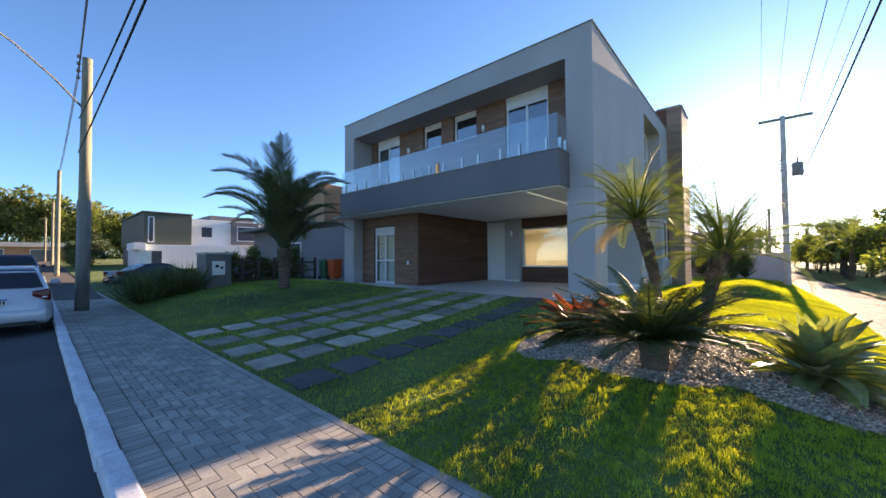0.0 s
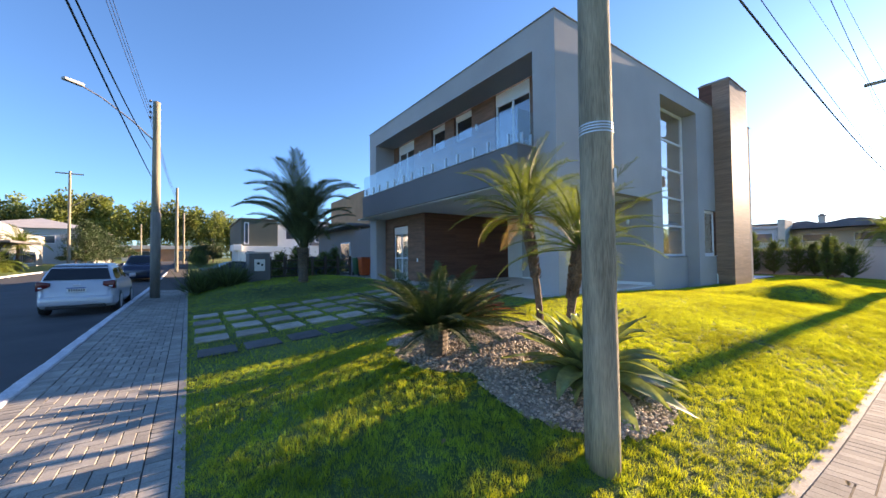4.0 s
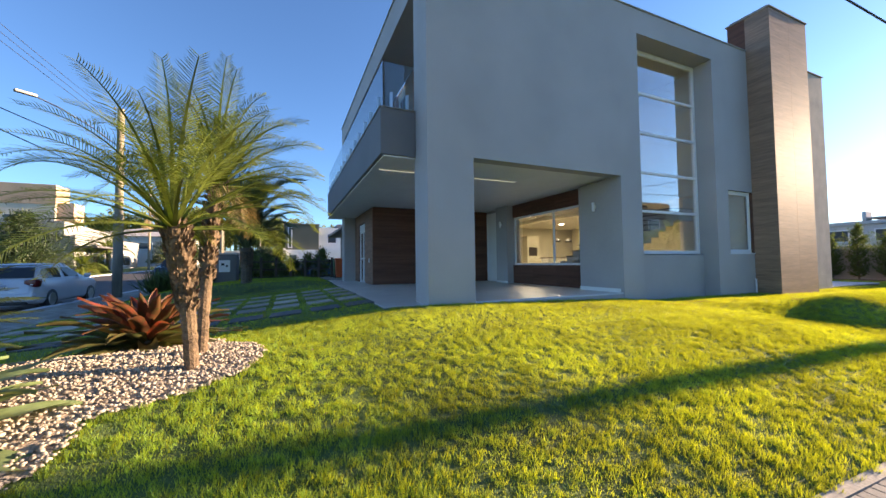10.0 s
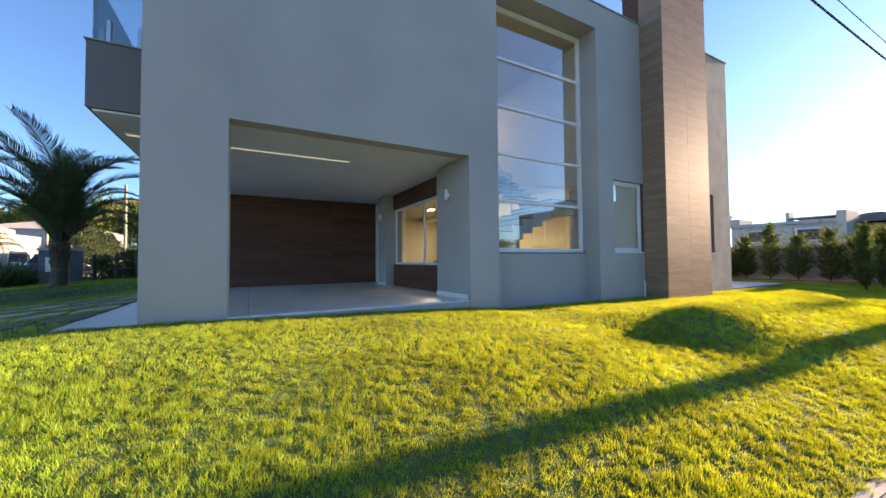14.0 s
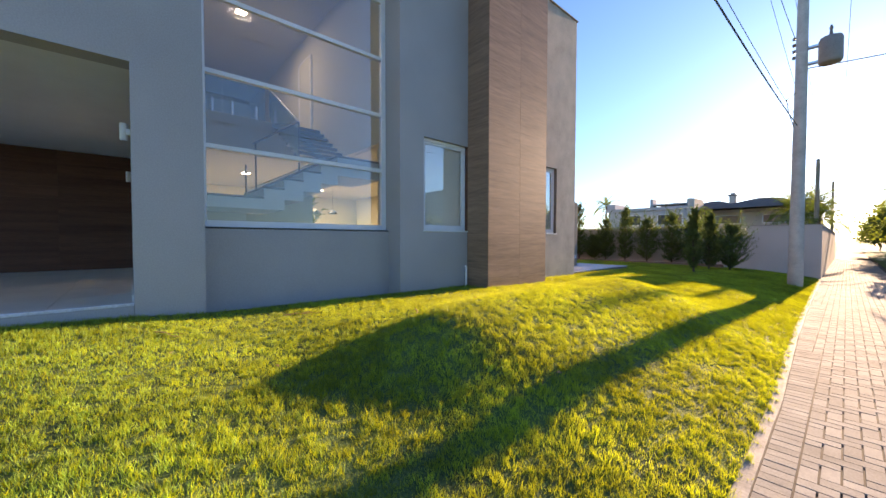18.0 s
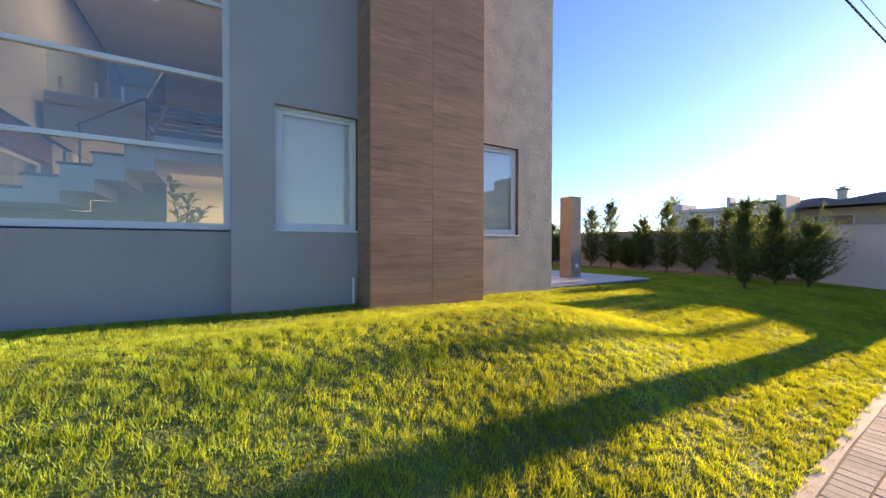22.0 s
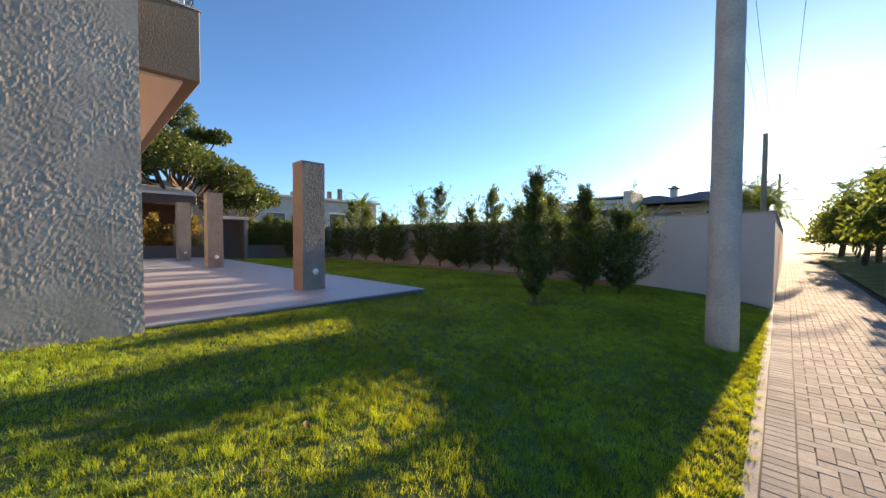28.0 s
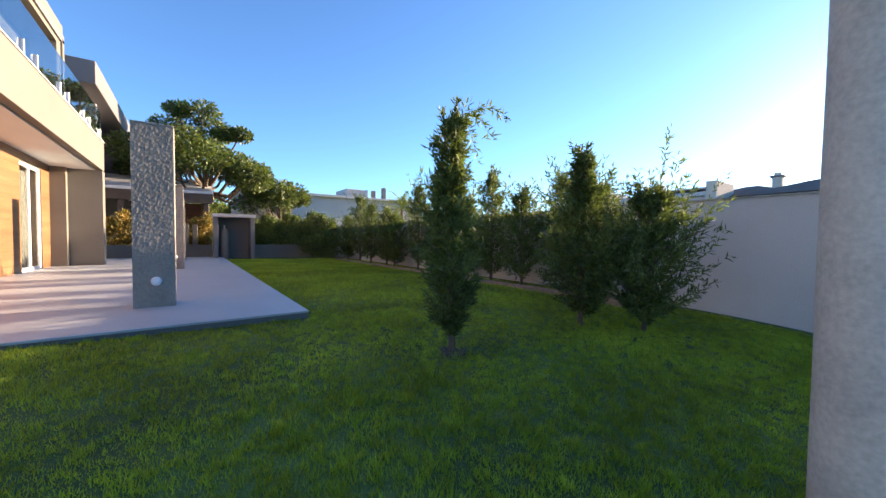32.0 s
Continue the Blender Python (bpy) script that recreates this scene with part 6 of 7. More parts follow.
def wire(a, b, sag, r=0.011, label="black overhead cable between poles"):
    a, b = Vector(a), Vector(b)
    pts = [a.lerp(b, i / 24) - Vector((0, 0, sag * 4 * (i / 24) * (1 - i / 24))) for i in range(25)]
    o = part("overhead_wire", tube(pts, r, 5), M_BLACK, None)
    return tagged(o, label, "cable", "overhead wires")


wire((-15.83, 0.4, 5.1), (16, 0.4, 5.35), 0.3, 0.015)
wire((-15.83, 0.4, 6.17), (16, 0.4, 5.9), 0.97, 0.014)
for k in range(3):
    wire((-15.83, 0.36, 7.75 - 0.22 * k), (16, -0.5, 9.4 - 0.2 * k), 0.5, 0.007)
    wire((-15.83, 0.36, 7.75 - 0.22 * k), (-40, 0.6, 8.2 - 0.2 * k), 0.4, 0.008)
wire((0.87, 4.0, 4.95), (1.2, 30.6, 5.15), 0.33, 0.013)
wire((0.9, 4.0, 5.3), (1.1, 30.7, 5.6), 0.35, 0.006)
wire((0.95, 4.0, 7.6), (1.1, 30.7, 7.9), 0.5, 0.008)
for k in (-1.05, -0.4, 1.05):
    wire((0.87 + k * 0.9, 4.0, 9.5), (1.25 + k, 30.75, 10.8), 0.5, 0.006)
    wire((1.25 + k, 30.75, 10.8), (1.2 + k * 0.4, 72, 7.9), 0.6, 0.008)
wire((1.3, 30.7, 6.9), (14, 37, 8.5), 0.2, 0.016)


# ---- street furniture in front ----
mb = thing("meter_pillar", -16.5, 4.3, 0.4, "grey rendered meter pillar with a white box", "pillar")
part("pillar", bm_boxes([(-0.75, 0.45, -0.42, 0.45, 0, 1.62)], 0.01), M_DARK, mb)
part("coping", bm_boxes([(-0.8, 0.5, -0.46, 0.5, 1.62, 1.7)], 0.008), M_WALL, mb)
bx = part("meter_box", bm_boxes([(0.45, 0.5, -0.22, 0.22, 0.82, 1.36)], 0.008), M_WHITE, mb, "white meter box")
part("glass_eye", bm_boxes([(0.5, 0.506, -0.12, 0.0, 1.12, 1.22)]), M_BLACK, bx)
part("glass_eye", bm_boxes([(0.5, 0.506, 0.06, 0.14, 1.05, 1.15)]), M_BLACK, bx)


def bin_(x, y, color, label):
    m = mat("bin_plastic_" + ("a" if color[0] > 0.3 else "b"), color, 0.45, var=0.08, bump=0.05)
    e = thing("wheelie_bin", x, y, 0.8, label, "waste bin", "bins beside the house")
    b = bm_boxes([(-0.27, 0.27, -0.27, 0.27, 0.05, 0.95)], 0.03, 2)
    for v in b.verts:
        k = 0.82 + 0.18 * v.co.z / 0.95
        v.co.x, v.co.y = v.co.x * k, v.co.y * k
    part("body", b, m, e)
    part("lid", bm_boxes([(-0.3, 0.3, -0.3, 0.3, 0.955, 1.02)], 0.025, 2), m, e)
    part("handle", tube([(-0.28, -0.2, 0.97), (-0.34, -0.2, 0.97), (-0.34, 0.2, 0.97), (-0.28, 0.2, 0.97)], 0.014, 8), m, e)
    for s in (-0.24, 0.24):
        w = lathe([(0.02, -0.03), (0.1, -0.03), (0.1, 0.03), (0.02, 0.03)], 14)
        bmesh.ops.rotate(w, verts=w.verts[:], cent=(0, 0, 0), matrix=Matrix.Rotation(radians(90), 3, "X"))
        bmesh.ops.translate(w, verts=w.verts[:], vec=(-0.22, s, 0.1))
        part("wheel", w, M_BLACK, e)


bin_(-16.1, 9.45, (0.62, 0.085, 0.015), "orange plastic wheelie bin beside the house")
bin_(-16.9, 9.45, (0.02, 0.11, 0.05), "dark green plastic wheelie bin beside the house")
structure("side_plinth", bm_boxes([(-19.5, -15.9, 8.6, 12, 0.2, 0.8)]), M_EDGE, "concrete side passage floor", "floor")
structure("wall_side_gate", bm_boxes([(-21.4, -15.25, 11.0, 11.15, 0.5, 3.7), (-16.5, -15.3, 9.9, 9.96, 3.6, 3.72)]), M_DARK, "dark gate wall beside the house", "wall")
fence = thing("garden_fence", -17.6, 5.0, 0.55, "dark hedge-backed garden fence", "fence")
for k in range(7):
    part("post", bm_boxes([(-0.06, 0.06, -0.06 + k * 0.7, 0.06 + k * 0.7, -0.1, 1.35)], 0.01), M_DARKWOOD, fence)
for k in range(3):
    part("rail", bm_boxes([(-0.02, 0.02, 0, 4.2, 0.3 + 0.4 * k, 0.36 + 0.4 * k)]), M_DARKWOOD, fence)
for k in range(6):
    shrub_tree(-18.6 - 0.3 * (k % 2), 5.0 + 0.75 * k, 0.4, 1.5 + 0.3 * (k % 3), 1.5, 2000, 0.16, 90 + k, "dark clipped shrub behind the fence", "hedge_shrub", group="shrubs beside the drive", bare=0.02)
M_STRAP = mat("strappy_leaf", (0.085, 0.13, 0.045), 0.5, var=0.3, bump=0, obj_var=0.4, translucent=0.3)
r_ = np.random.default_rng(70)
for k in range(11):
    cx, cy_ = -15.6 - 0.33 * (k % 8), 1.95 + 0.4 * (k // 3) + 0.13 * (k % 3)
    e = thing("agapanthus_clump", cx, cy_, lawn_z(cx, cy_) - 0.03, "clump of dark strappy leaves at the drive edge", "plant", "strappy clumps by the pillar")
    m = 130
    a, el = r_.uniform(0, 2 * np.pi, m), r_.uniform(0.5, 1.4, m)
    d = np.stack([np.cos(a) * np.cos(el), np.sin(a) * np.cos(el), np.sin(el)], 1)
    p = np.stack([np.cos(a) * 0.12, np.sin(a) * 0.12, np.zeros(m)], 1) + r_.normal(size=(m, 3)) * [0.12, 0.12, 0]
    o = new("leaves", quads_mesh("leaves", leaf_quads(p, d, r_.uniform(0.7, 1.35, m), 0.05, r_), M_STRAP))
    o.parent = e


# ---- cars ----
def car(x, y, z, rz, paint, label, kind):
    """A car standing on its wheels, nose along +x: lofted body with separate glass, lights and wheels."""
    e = thing("car", x, y, z, label, "car", rz=rz)
    L, W, H = {"hatch": (4.0, 1.72, 1.5), "suv": (4.9, 1.85, 1.8), "sedan": (4.6, 1.78, 1.45)}[kind]
    tops = {"hatch": [(0, 0.5), (0.008, 0.72), (0.03, 0.98), (0.035, 1.0), (0.12, 1.38), (0.2, 1.47), (0.5, 1.5), (0.7, 1.06), (0.72, 1.04), (0.93, 0.86), (1, 0.6)],
            "suv": [(0, 0.8), (0.02, 1.1), (0.3, 1.15), (0.32, 1.18), (0.36, 1.72), (0.45, 1.8), (0.62, 1.77), (0.74, 1.22), (0.76, 1.2), (0.95, 1.08), (1, 0.8)],
            "sedan": [(0, 0.7), (0.02, 0.98), (0.16, 1.02), (0.18, 1.03), (0.34, 1.4), (0.46, 1.45), (0.58, 1.42), (0.75, 1.0), (0.77, 0.98), (0.95, 0.82), (1, 0.6)]}[kind]
    belt = {"hatch": 0.98, "suv": 1.12, "sedan": 0.97}[kind]
    us = sorted(set([i / 40 for i in range(41)] + [u for u, _ in tops]))
    bm = bmesh.new()
    rings = []
    for u in us:
        top = float(np.interp(u, [a for a, _ in tops], [b for _, b in tops]))
        end = min(1.0, 0.8 + 0.2 * (min(u, 1 - u) / 0.09) ** 0.55)
        w = W / 2 * min(1.0, end)
        b = min(belt, top)
        c = max(0.0, top - b)
        low = 0.22 + 0.12 * max(0, 0.05 - min(u, 1 - u)) / 0.05
        pts = [(w * 0.92, low), (w, low + 0.12), (w, 0.62), (w * 0.97, b * 0.94), (w * 0.93, b), (w * 0.93 - c * 0.28, b + c * 0.75), (w * 0.86 - c * 0.34, b + c)]
        pts = pts + [(-a, h) for a, h in reversed(pts)]
        rings.append([bm.verts.new((u * L - L / 2, a, h)) for a, h in pts])
    for r0, r1 in zip(rings, rings[1:]):
        for k in range(14):
            bm.faces.new((r0[k], r0[(k + 1) % 14], r1[(k + 1) % 14], r1[k]))
    bm.faces.new(rings[0])
    bm.faces.new(rings[-1][::-1])
    bmesh.ops.recalc_face_normals(bm, faces=bm.faces[:])
    body = part("body", bm, paint, e, smooth=True)

    def pts_of(u):
        top = float(np.interp(u, [a for a, _ in tops], [b for _, b in tops]))
        w = W / 2
        b = min(belt, top)
        return w, b, max(0.0, top - b)

    # side windows follow the tumblehome
    cab = [u for u in us if pts_of(u)[2] > 0.12]
    for s in (-1, 1):
        for g0, g1 in ((0.04, 0.48), (0.52, 0.95)):
            seg = [u for u in cab if cab[0] + (cab[-1] - cab[0]) * g0 <= u <= cab[0] + (cab[-1] - cab[0]) * g1]
            if len(seg) < 2:
                continue
            wm = bmesh.new()
            pr = None
            for u in seg:
                w, b, c = pts_of(u)
                lo = wm.verts.new((u * L - L / 2, s * (w * 0.93 - c * 0.28 * 0.1 + 0.008), b + c * 0.08))
                hi = wm.verts.new((u * L - L / 2, s * (w * 0.93 - c * 0.28 * 0.95 + 0.01), b + c * 0.72))
                if pr:
                    wm.faces.new((pr[0], lo, hi, pr[1]))
                pr = (lo, hi)
            part("side_window", wm, M_CARGLASS, e)
    # rear and front screens
    for ends, nm in (((0, 1), "rear_window"), ((-1, -2), "windscreen")):
        if nm == "rear_window":
            u0, u1 = tops[3][0] + 0.004, [u for u, _ in tops][5] - 0.03
        else:
            u0, u1 = cab[-1] + 0.005, [u for u, _ in tops][6] + 0.02
        wm = bmesh.new()
        pr = None
        for i in range(5):
            u = u0 + (u1 - u0) * i / 4
            w, b, c = pts_of(u)
            top = b + c
            hw = (w * 0.86 - c * 0.34) * 0.97
            dx = -0.014 if nm == "rear_window" else 0.014
            a1, a2 = wm.verts.new((u * L - L / 2 + dx, -hw, top + 0.008)), wm.verts.new((u * L - L / 2 + dx, hw, top + 0.008))
            if pr:
                wm.faces.new((pr[0], pr[1], a2, a1))
            pr = (a1, a2)
        part(nm, wm, M_CARGLASS, e)
    for s in (-1, 1):
        lens = bm_boxes([(-L / 2 + 0.0, -L / 2 + 0.36, s * W * 0.395 - 0.14, s * W * 0.395 + 0.14, 0.72, 1.0)], 0.04, 3)
        for v in lens.verts:
            inner = max(0.0, (W * 0.395 + 0.14 - abs(v.co.y)) / 0.28)
            v.co.z = 0.93 + (v.co.z - 0.93) * (1 - 0.62 * inner)
        light = part("tail_light", lens, M_TAIL, e, "red tail light", smooth=True)
        part("indicator", bm_boxes([(-L / 2 - 0.004, -L / 2 + 0.03, s * W * 0.42 - 0.045, s * W * 0.42 + 0.045, 0.8, 0.84)], 0.012, 2), M_FRAME, light, "clear indicator lens", smooth=True)
        part("headlight", bm_boxes([(L / 2 - 0.25, L / 2 - 0.02, s * W * 0.34 - 0.16, s * W * 0.34 + 0.16, 0.62, 0.76)], 0.03, 2), M_FRAME, e, "clear headlight", smooth=True)
        part("mirror", bm_boxes([(L * 0.17, L * 0.17 + 0.12, s * (W / 2 + 0.09) - 0.09, s * (W / 2 + 0.09) + 0.09, belt, belt + 0.14)], 0.03, 2), paint, e, smooth=True)
        for wx in (-L * 0.31, L * 0.31):
            ty = lathe([(0.2, -0.1), (0.3, -0.1), (0.325, -0.06), (0.325, 0.06), (0.3, 0.1), (0.2, 0.1)], 24)
            bmesh.ops.rotate(ty, verts=ty.verts[:], cent=(0, 0, 0), matrix=Matrix.Rotation(radians(90), 3, "X"))
            bmesh.ops.translate(ty, verts=ty.verts[:], vec=(wx, s * (W / 2 - 0.085), 0.325))
            wheel = part("wheel", ty, M_BLACK, e, "black tyre", smooth=True)
            rm = lathe([(0.03, -0.02), (0.2, -0.02), (0.21, 0.0), (0.2, 0.02), (0.03, 0.02)], 20)
            bmesh.ops.rotate(rm, verts=rm.verts[:], cent=(0, 0, 0), matrix=Matrix.Rotation(radians(90), 3, "X"))
            bmesh.ops.translate(rm, verts=rm.verts[:], vec=(wx, s * (W / 2 + 0.005), 0.325))
            part("rim", rm, M_STEEL, wheel, "silver rim")
    part("bumper", bm_boxes([(-L / 2 - 0.03, -L / 2 + 0.3, -W * 0.455, W * 0.455, 0.27, 0.58)], 0.09, 3), paint, e, smooth=True)
    part("diffuser", bm_boxes([(-L / 2 - 0.035, -L / 2 + 0.1, -W * 0.36, W * 0.36, 0.21, 0.31)], 0.02), M_BLACK, e)
    plate = part("number_plate", bm_boxes([(-L / 2 - 0.03, -L / 2 - 0.012, -0.2, 0.2, 0.68, 0.81)]), M_WHITE, e)
    part("plate_band", bm_boxes([(-L / 2 - 0.033, -L / 2 - 0.03, -0.2, 0.2, 0.78, 0.81)]), M_BLUE, plate, "blue strip along the plate")
    for k in range(7):
        part("plate_mark", bm_boxes([(-L / 2 - 0.033, -L / 2 - 0.03, -0.17 + 0.05 * k, -0.14 + 0.05 * k, 0.7, 0.765)]), M_BLACK, plate, "dark mark")
    part("emblem", bm_boxes([(-L / 2 - 0.005, -L / 2 + 0.03, -0.07, 0.07, 0.86, 0.9)], 0.01), M_STEEL, e)
    part("wiper", tube([(-L / 2 + 0.2, 0.0, 1.06), (-L / 2 + 0.28, 0.3, 1.15)], 0.008, 5), M_BLACK, e)
    part("grille", bm_boxes([(L / 2 - 0.06, L / 2 + 0.01, -W * 0.25, W * 0.25, 0.45, 0.62)], 0.02), M_BLACK, e)
    return e


M_CARGLASS = mat("car_glass", (0.02, 0.025, 0.03), 0.05, var=0.05, bump=0)
M_TAIL = mat("tail_light_red", (0.13, 0.01, 0.012), 0.15, var=0.05, bump=0)
M_SILVER = mat("silver_white_car_paint", (0.5, 0.53, 0.58), 0.22, metal=0.2, var=0.02, bump=0)
M_NAVY = mat("dark_blue_car_paint", (0.04, 0.055, 0.09), 0.2, metal=0.3, var=0.03, bump=0)
M_CARBLACK = mat("black_car_paint", (0.015, 0.016, 0.018), 0.15, var=0.03, bump=0)
M_BLUE = mat("blue_car_paint", (0.05, 0.12, 0.3), 0.2, var=0.03, bump=0)
car(-14.2, -0.98, walk_z(-14, -1) - 0.1, 180, M_SILVER, "silver-white hatchback parked by the kerb", "hatch")
car(-31.5, -1.1, walk_z(-31, -1) - 0.1, 0, M_NAVY, "dark blue pickup-like SUV parked facing along the street", "suv")
car(-29.3, 4.7, 0.2, 106, M_CARBLACK, "black sedan in the neighbour's drive", "sedan")
car(-25.5, 9.0, 0.5, 200, M_BLUE, "blue car parked beside the neighbouring house", "sedan")

# ---- far planting ----
# Brighter copy of the tree leaf: sunlight is put into its colour.
M_FOOTTREE = mat("sunlit_tree_leaf", (0.15, 0.2, 0.04), 0.5, var=0.3, scale=0.8, fine=6, bump=0, obj_var=0.45, translucent=0.5)
F_FAR = [frond_mesh("frond", M_PALM, 2.4, 12, 85, 36, 0.45, 0.05, seed=70 + k) for k in range(2)]
for k, (x, y, h, s) in enumerate(((6.3, 62, 5.2, 1), (9.5, 70, 6.0, 2), (-0.6, 54, 3.6, 3), (0.3, 60, 4.6, 14), (-1.2, 65, 5.0, 15), (0.9, 50, 3.0, 16), (7.5, 48, 3.6, 4), (-21.3, 67.4, 6.3, 5), (-31, 46, 4.6, 6), (11, 40, 4.0, 7), (5.2, 40, 3.0, 10), (6.6, 55, 4.6, 11), (8.2, 33, 2.6, 12), (5.6, 75, 6.0, 13), (-49.5, -11.8, 2.8, 8), (-44.5, -12.0, 1.0, 9))):
    palm(x, y, street_rise(x) if x < -40 else -0.42, h + (0 if x < -40 else 0.42), 0.16, 0.13, (0.1, 0.1), F_FAR, 22, "feathery palm in the distance", seed=s, shag=0.0, pitch=(-30, 70))
for k in range(22):
    x, y = 5.4 + (k * 37 % 10) * 0.75, 26 + k * 3.4
    broad_tree(x, y, 0.0, 3.0 + (k * 5 % 4) * 0.8, 3.8 + (k % 3), 3000, 0.28, 200 + k, "leafy tree beside the footpath", 0.1, 12, low=0.08, material=M_FOOTTREE)
for k in range(9):
    x, y = 5.3 + (k % 3) * 0.5, 43 + k * 5.0
    broad_tree(x, y, -0.1, 4.4 + (k * 5 % 4) * 0.6, 4.0 + (k % 2), 3800, 0.28, 240 + k, "tall leafy tree overhanging the footpath", 0.12, 13, low=0.1, material=M_FOOTTREE)
for k, (x, y, h, w) in enumerate(((-62, -10.2, 3.0, 3.4), (-74, -8.2, 4.6, 4.4), (-82, -7.2, 4.2, 4.2), (-63, 4.0, 5.0, 5.4), (-70, 5, 5.4, 5.6), (-57, 3.4, 3.8, 4.0), (-78, 4.0, 4.6, 5.0))):
    broad_tree(x, y, walk_z(x, 1) - 0.1, h * 0.85, w * 0.85, 7500, 0.17, 300 + k, "dense garden tree along the street", 0.12, 16, low=0.06, material=M_TREE_DARK)
for k, (x, y, h, w) in enumerate(((-40.5, -14.4, 6.2, 5.2), (-38.5, -13.4, 4.4, 3.6), (-65, -9.7, 6.4, 4.6), (-69, -9.2, 5.6, 4.6), (-72, -8.7, 5.0, 4.4))):
    shrub_tree(x, y, walk_z(x, 1) - 0.1, h, w, 9000, 0.27, 390 + k, "dense dark rounded tree in a front garden", "tree", M_TREE_DARK, bare=0.1, category="tree")
for k, (x, y, h) in enumerate(((-41.0, -16.8, 8.4), (-39.5, -18.6, 7.2))):
    shrub_tree(x, y, 0.4, h, 2.3, 5200, 0.2, 330 + k, "tall golden conifer in a garden", "conifer", M_YELLOW, bare=0.03, category="tree")
for k in range(12):
    x, y = -44.0 - 0.9 * (k % 6) - 0.4 * (k // 6), -11.6 - 0.5 * (k // 6)
    shrub_tree(x, y, walk_z(x, 1) - 0.05, 0.7 + 0.25 * (k % 3), 1.0, 700, 0.14, 350 + k, "low bright green garden shrub by the villa", "garden_shrub", M_YELLOW if k % 3 == 0 else M_FOOTTREE, bare=0.02, group="villa garden shrubs")
for k in range(8):
    x, y = -50.0 - 1.6 * k, 2.6 + 0.3 * (k % 2)
    shrub_tree(x, y, walk_z(x, 1) - 0.05, 1.6 + 0.5 * (k % 3), 2.0, 1600, 0.18, 370 + k, "dark hedge shrub along the footpath", "hedge_shrub", bare=0.02, group="shrubs along the far footpath")

# pine wood behind the street
r_ = np.random.default_rng(5)
quads = []
for k in range(430):
    x = -124 - 60 * r_.random() ** 1.5
    y = r_.uniform(-95, 75)
    h = float(np.interp(y, [-95, -45, -20, 0, 25, 75], [15.5, 16.8, 19.8, 18.2, 13.4, 11])) * r_.uniform(0.84, 1.06)
    lean = r_.normal(size=2) * 0.8
    for c in range(7):
        m = 62
        f = c / 6
        spread = 2.5 * (1 - 0.55 * f)
        cx_, cy_, cz_ = x + lean[0] + r_.normal() * spread * 0.6, y + lean[1] + r_.normal() * spread * 0.6, h * (0.5 + 0.46 * f)
        if c == 0 and k % 2:
            cz_ = h * r_.uniform(0.18, 0.4)
        v = r_.normal(size=(m, 3))
        v /= np.linalg.norm(v, axis=1, keepdims=True)
        size = r_.uniform(1.1, 1.9)
        p = np.array([cx_, cy_, cz_]) + v * np.array([size, size, size * 0.6]) * (r_.random(m) ** 0.35)[:, None]
        quads.append(leaf_quads(p, v + r_.normal(size=(m, 3)) * 0.6, r_.uniform(0.5, 0.95, m), r_.uniform(0.33, 0.58, m), r_))
    tw = 0.16
    base, top = np.array([x, y, -0.4]), np.array([x + lean[0], y + lean[1], h * 0.9])
    quads.append(np.array([[base + [0, -tw, 0], base + [0, tw, 0], top + [0, tw * 0.4, 0], top + [0, -tw * 0.4, 0]]]))
pw = new("pine_wood", quads_mesh("pine_wood", np.concatenate(quads), M_PINE))
tagged(pw, "tall sunlit pine wood behind the houses", "trees", kind="stuff")


# ---- stepping stones of the drive ----
drive = structure("drive", bm_boxes([(-9.7, -9.69, 1.8, 1.81, 0.1, 0.2)]), M_GRASS_SOIL, "drive of square stone slabs set in the lawn", "drive")
sv = []
for k in range(3):
    b = bm_boxes([(-0.29, 0.29, -0.28, 0.28, -0.05, 0.025)], 0.008)
    for v in b.verts:
        v.co.x += 0.012 * math.sin(v.co.y * 9 + k * 2)
        v.co.y += 0.012 * math.sin(v.co.x * 8 + k)
    sv.append(mesh_of("slab", b, M_STONE))
M_STONE_D = mat("dark_slate_step", (0.09, 0.085, 0.08), 0.7, var=0.25, scale=3, fine=35, bump=0.5, bump_dist=0.008, obj_var=0.2)
sd = mesh_of("slab", bm_boxes([(-0.29, 0.29, -0.28, 0.28, -0.05, 0.025)], 0.008), M_STONE_D)
for ci, cx in enumerate((-4.78, -6.0, -7.05, -8.15, -9.3)):
    for j in range(10):
        cy = 2.02 + j * 0.7 + random.uniform(-0.02, 0.02)
        if cy > 8.4:
            continue
        slope = math.degrees(math.atan((lawn_z(cx, cy + 0.3) - lawn_z(cx, cy - 0.3)) / 0.6))
        o = new("slab", sd if ci == 0 else sv[(ci + j) % 3])
        o.parent = drive
        o.matrix_world = pose(cx + random.uniform(-0.02, 0.02), cy, lawn_z(cx, cy), slope, 0, random.uniform(-2, 2))

# ---- footpath pavers ----
U = 0.0975
paver_h = mesh_of("paver", bm_boxes([(0.0032, 2 * U - 0.0032, 0.0032, U - 0.0032, -0.03, 0.004)], 0.003), M_PAVER)
paver_v = mesh_of("paver", bm_boxes([(0.0032, U - 0.0032, 0.0032, 2 * U - 0.0032, -0.03, 0.004)], 0.003), M_PAVER)


def in_field(x, y):
    """Field of the footpath, inside its soldier courses."""
    if y < 0.085 + 2 * U or x > 3.7:
        return False
    gap = 0.085 + 2 * U
    if in_lawn(x - gap, y) or in_lawn(x, y + gap) or in_lawn(x - gap * 0.7, y + gap * 0.7):
        return False
    return y < LAWN_Y or x > 0.2


front = bpy.data.objects["footpath_bed"]
side = bpy.data.objects["footpath_bed_side"]
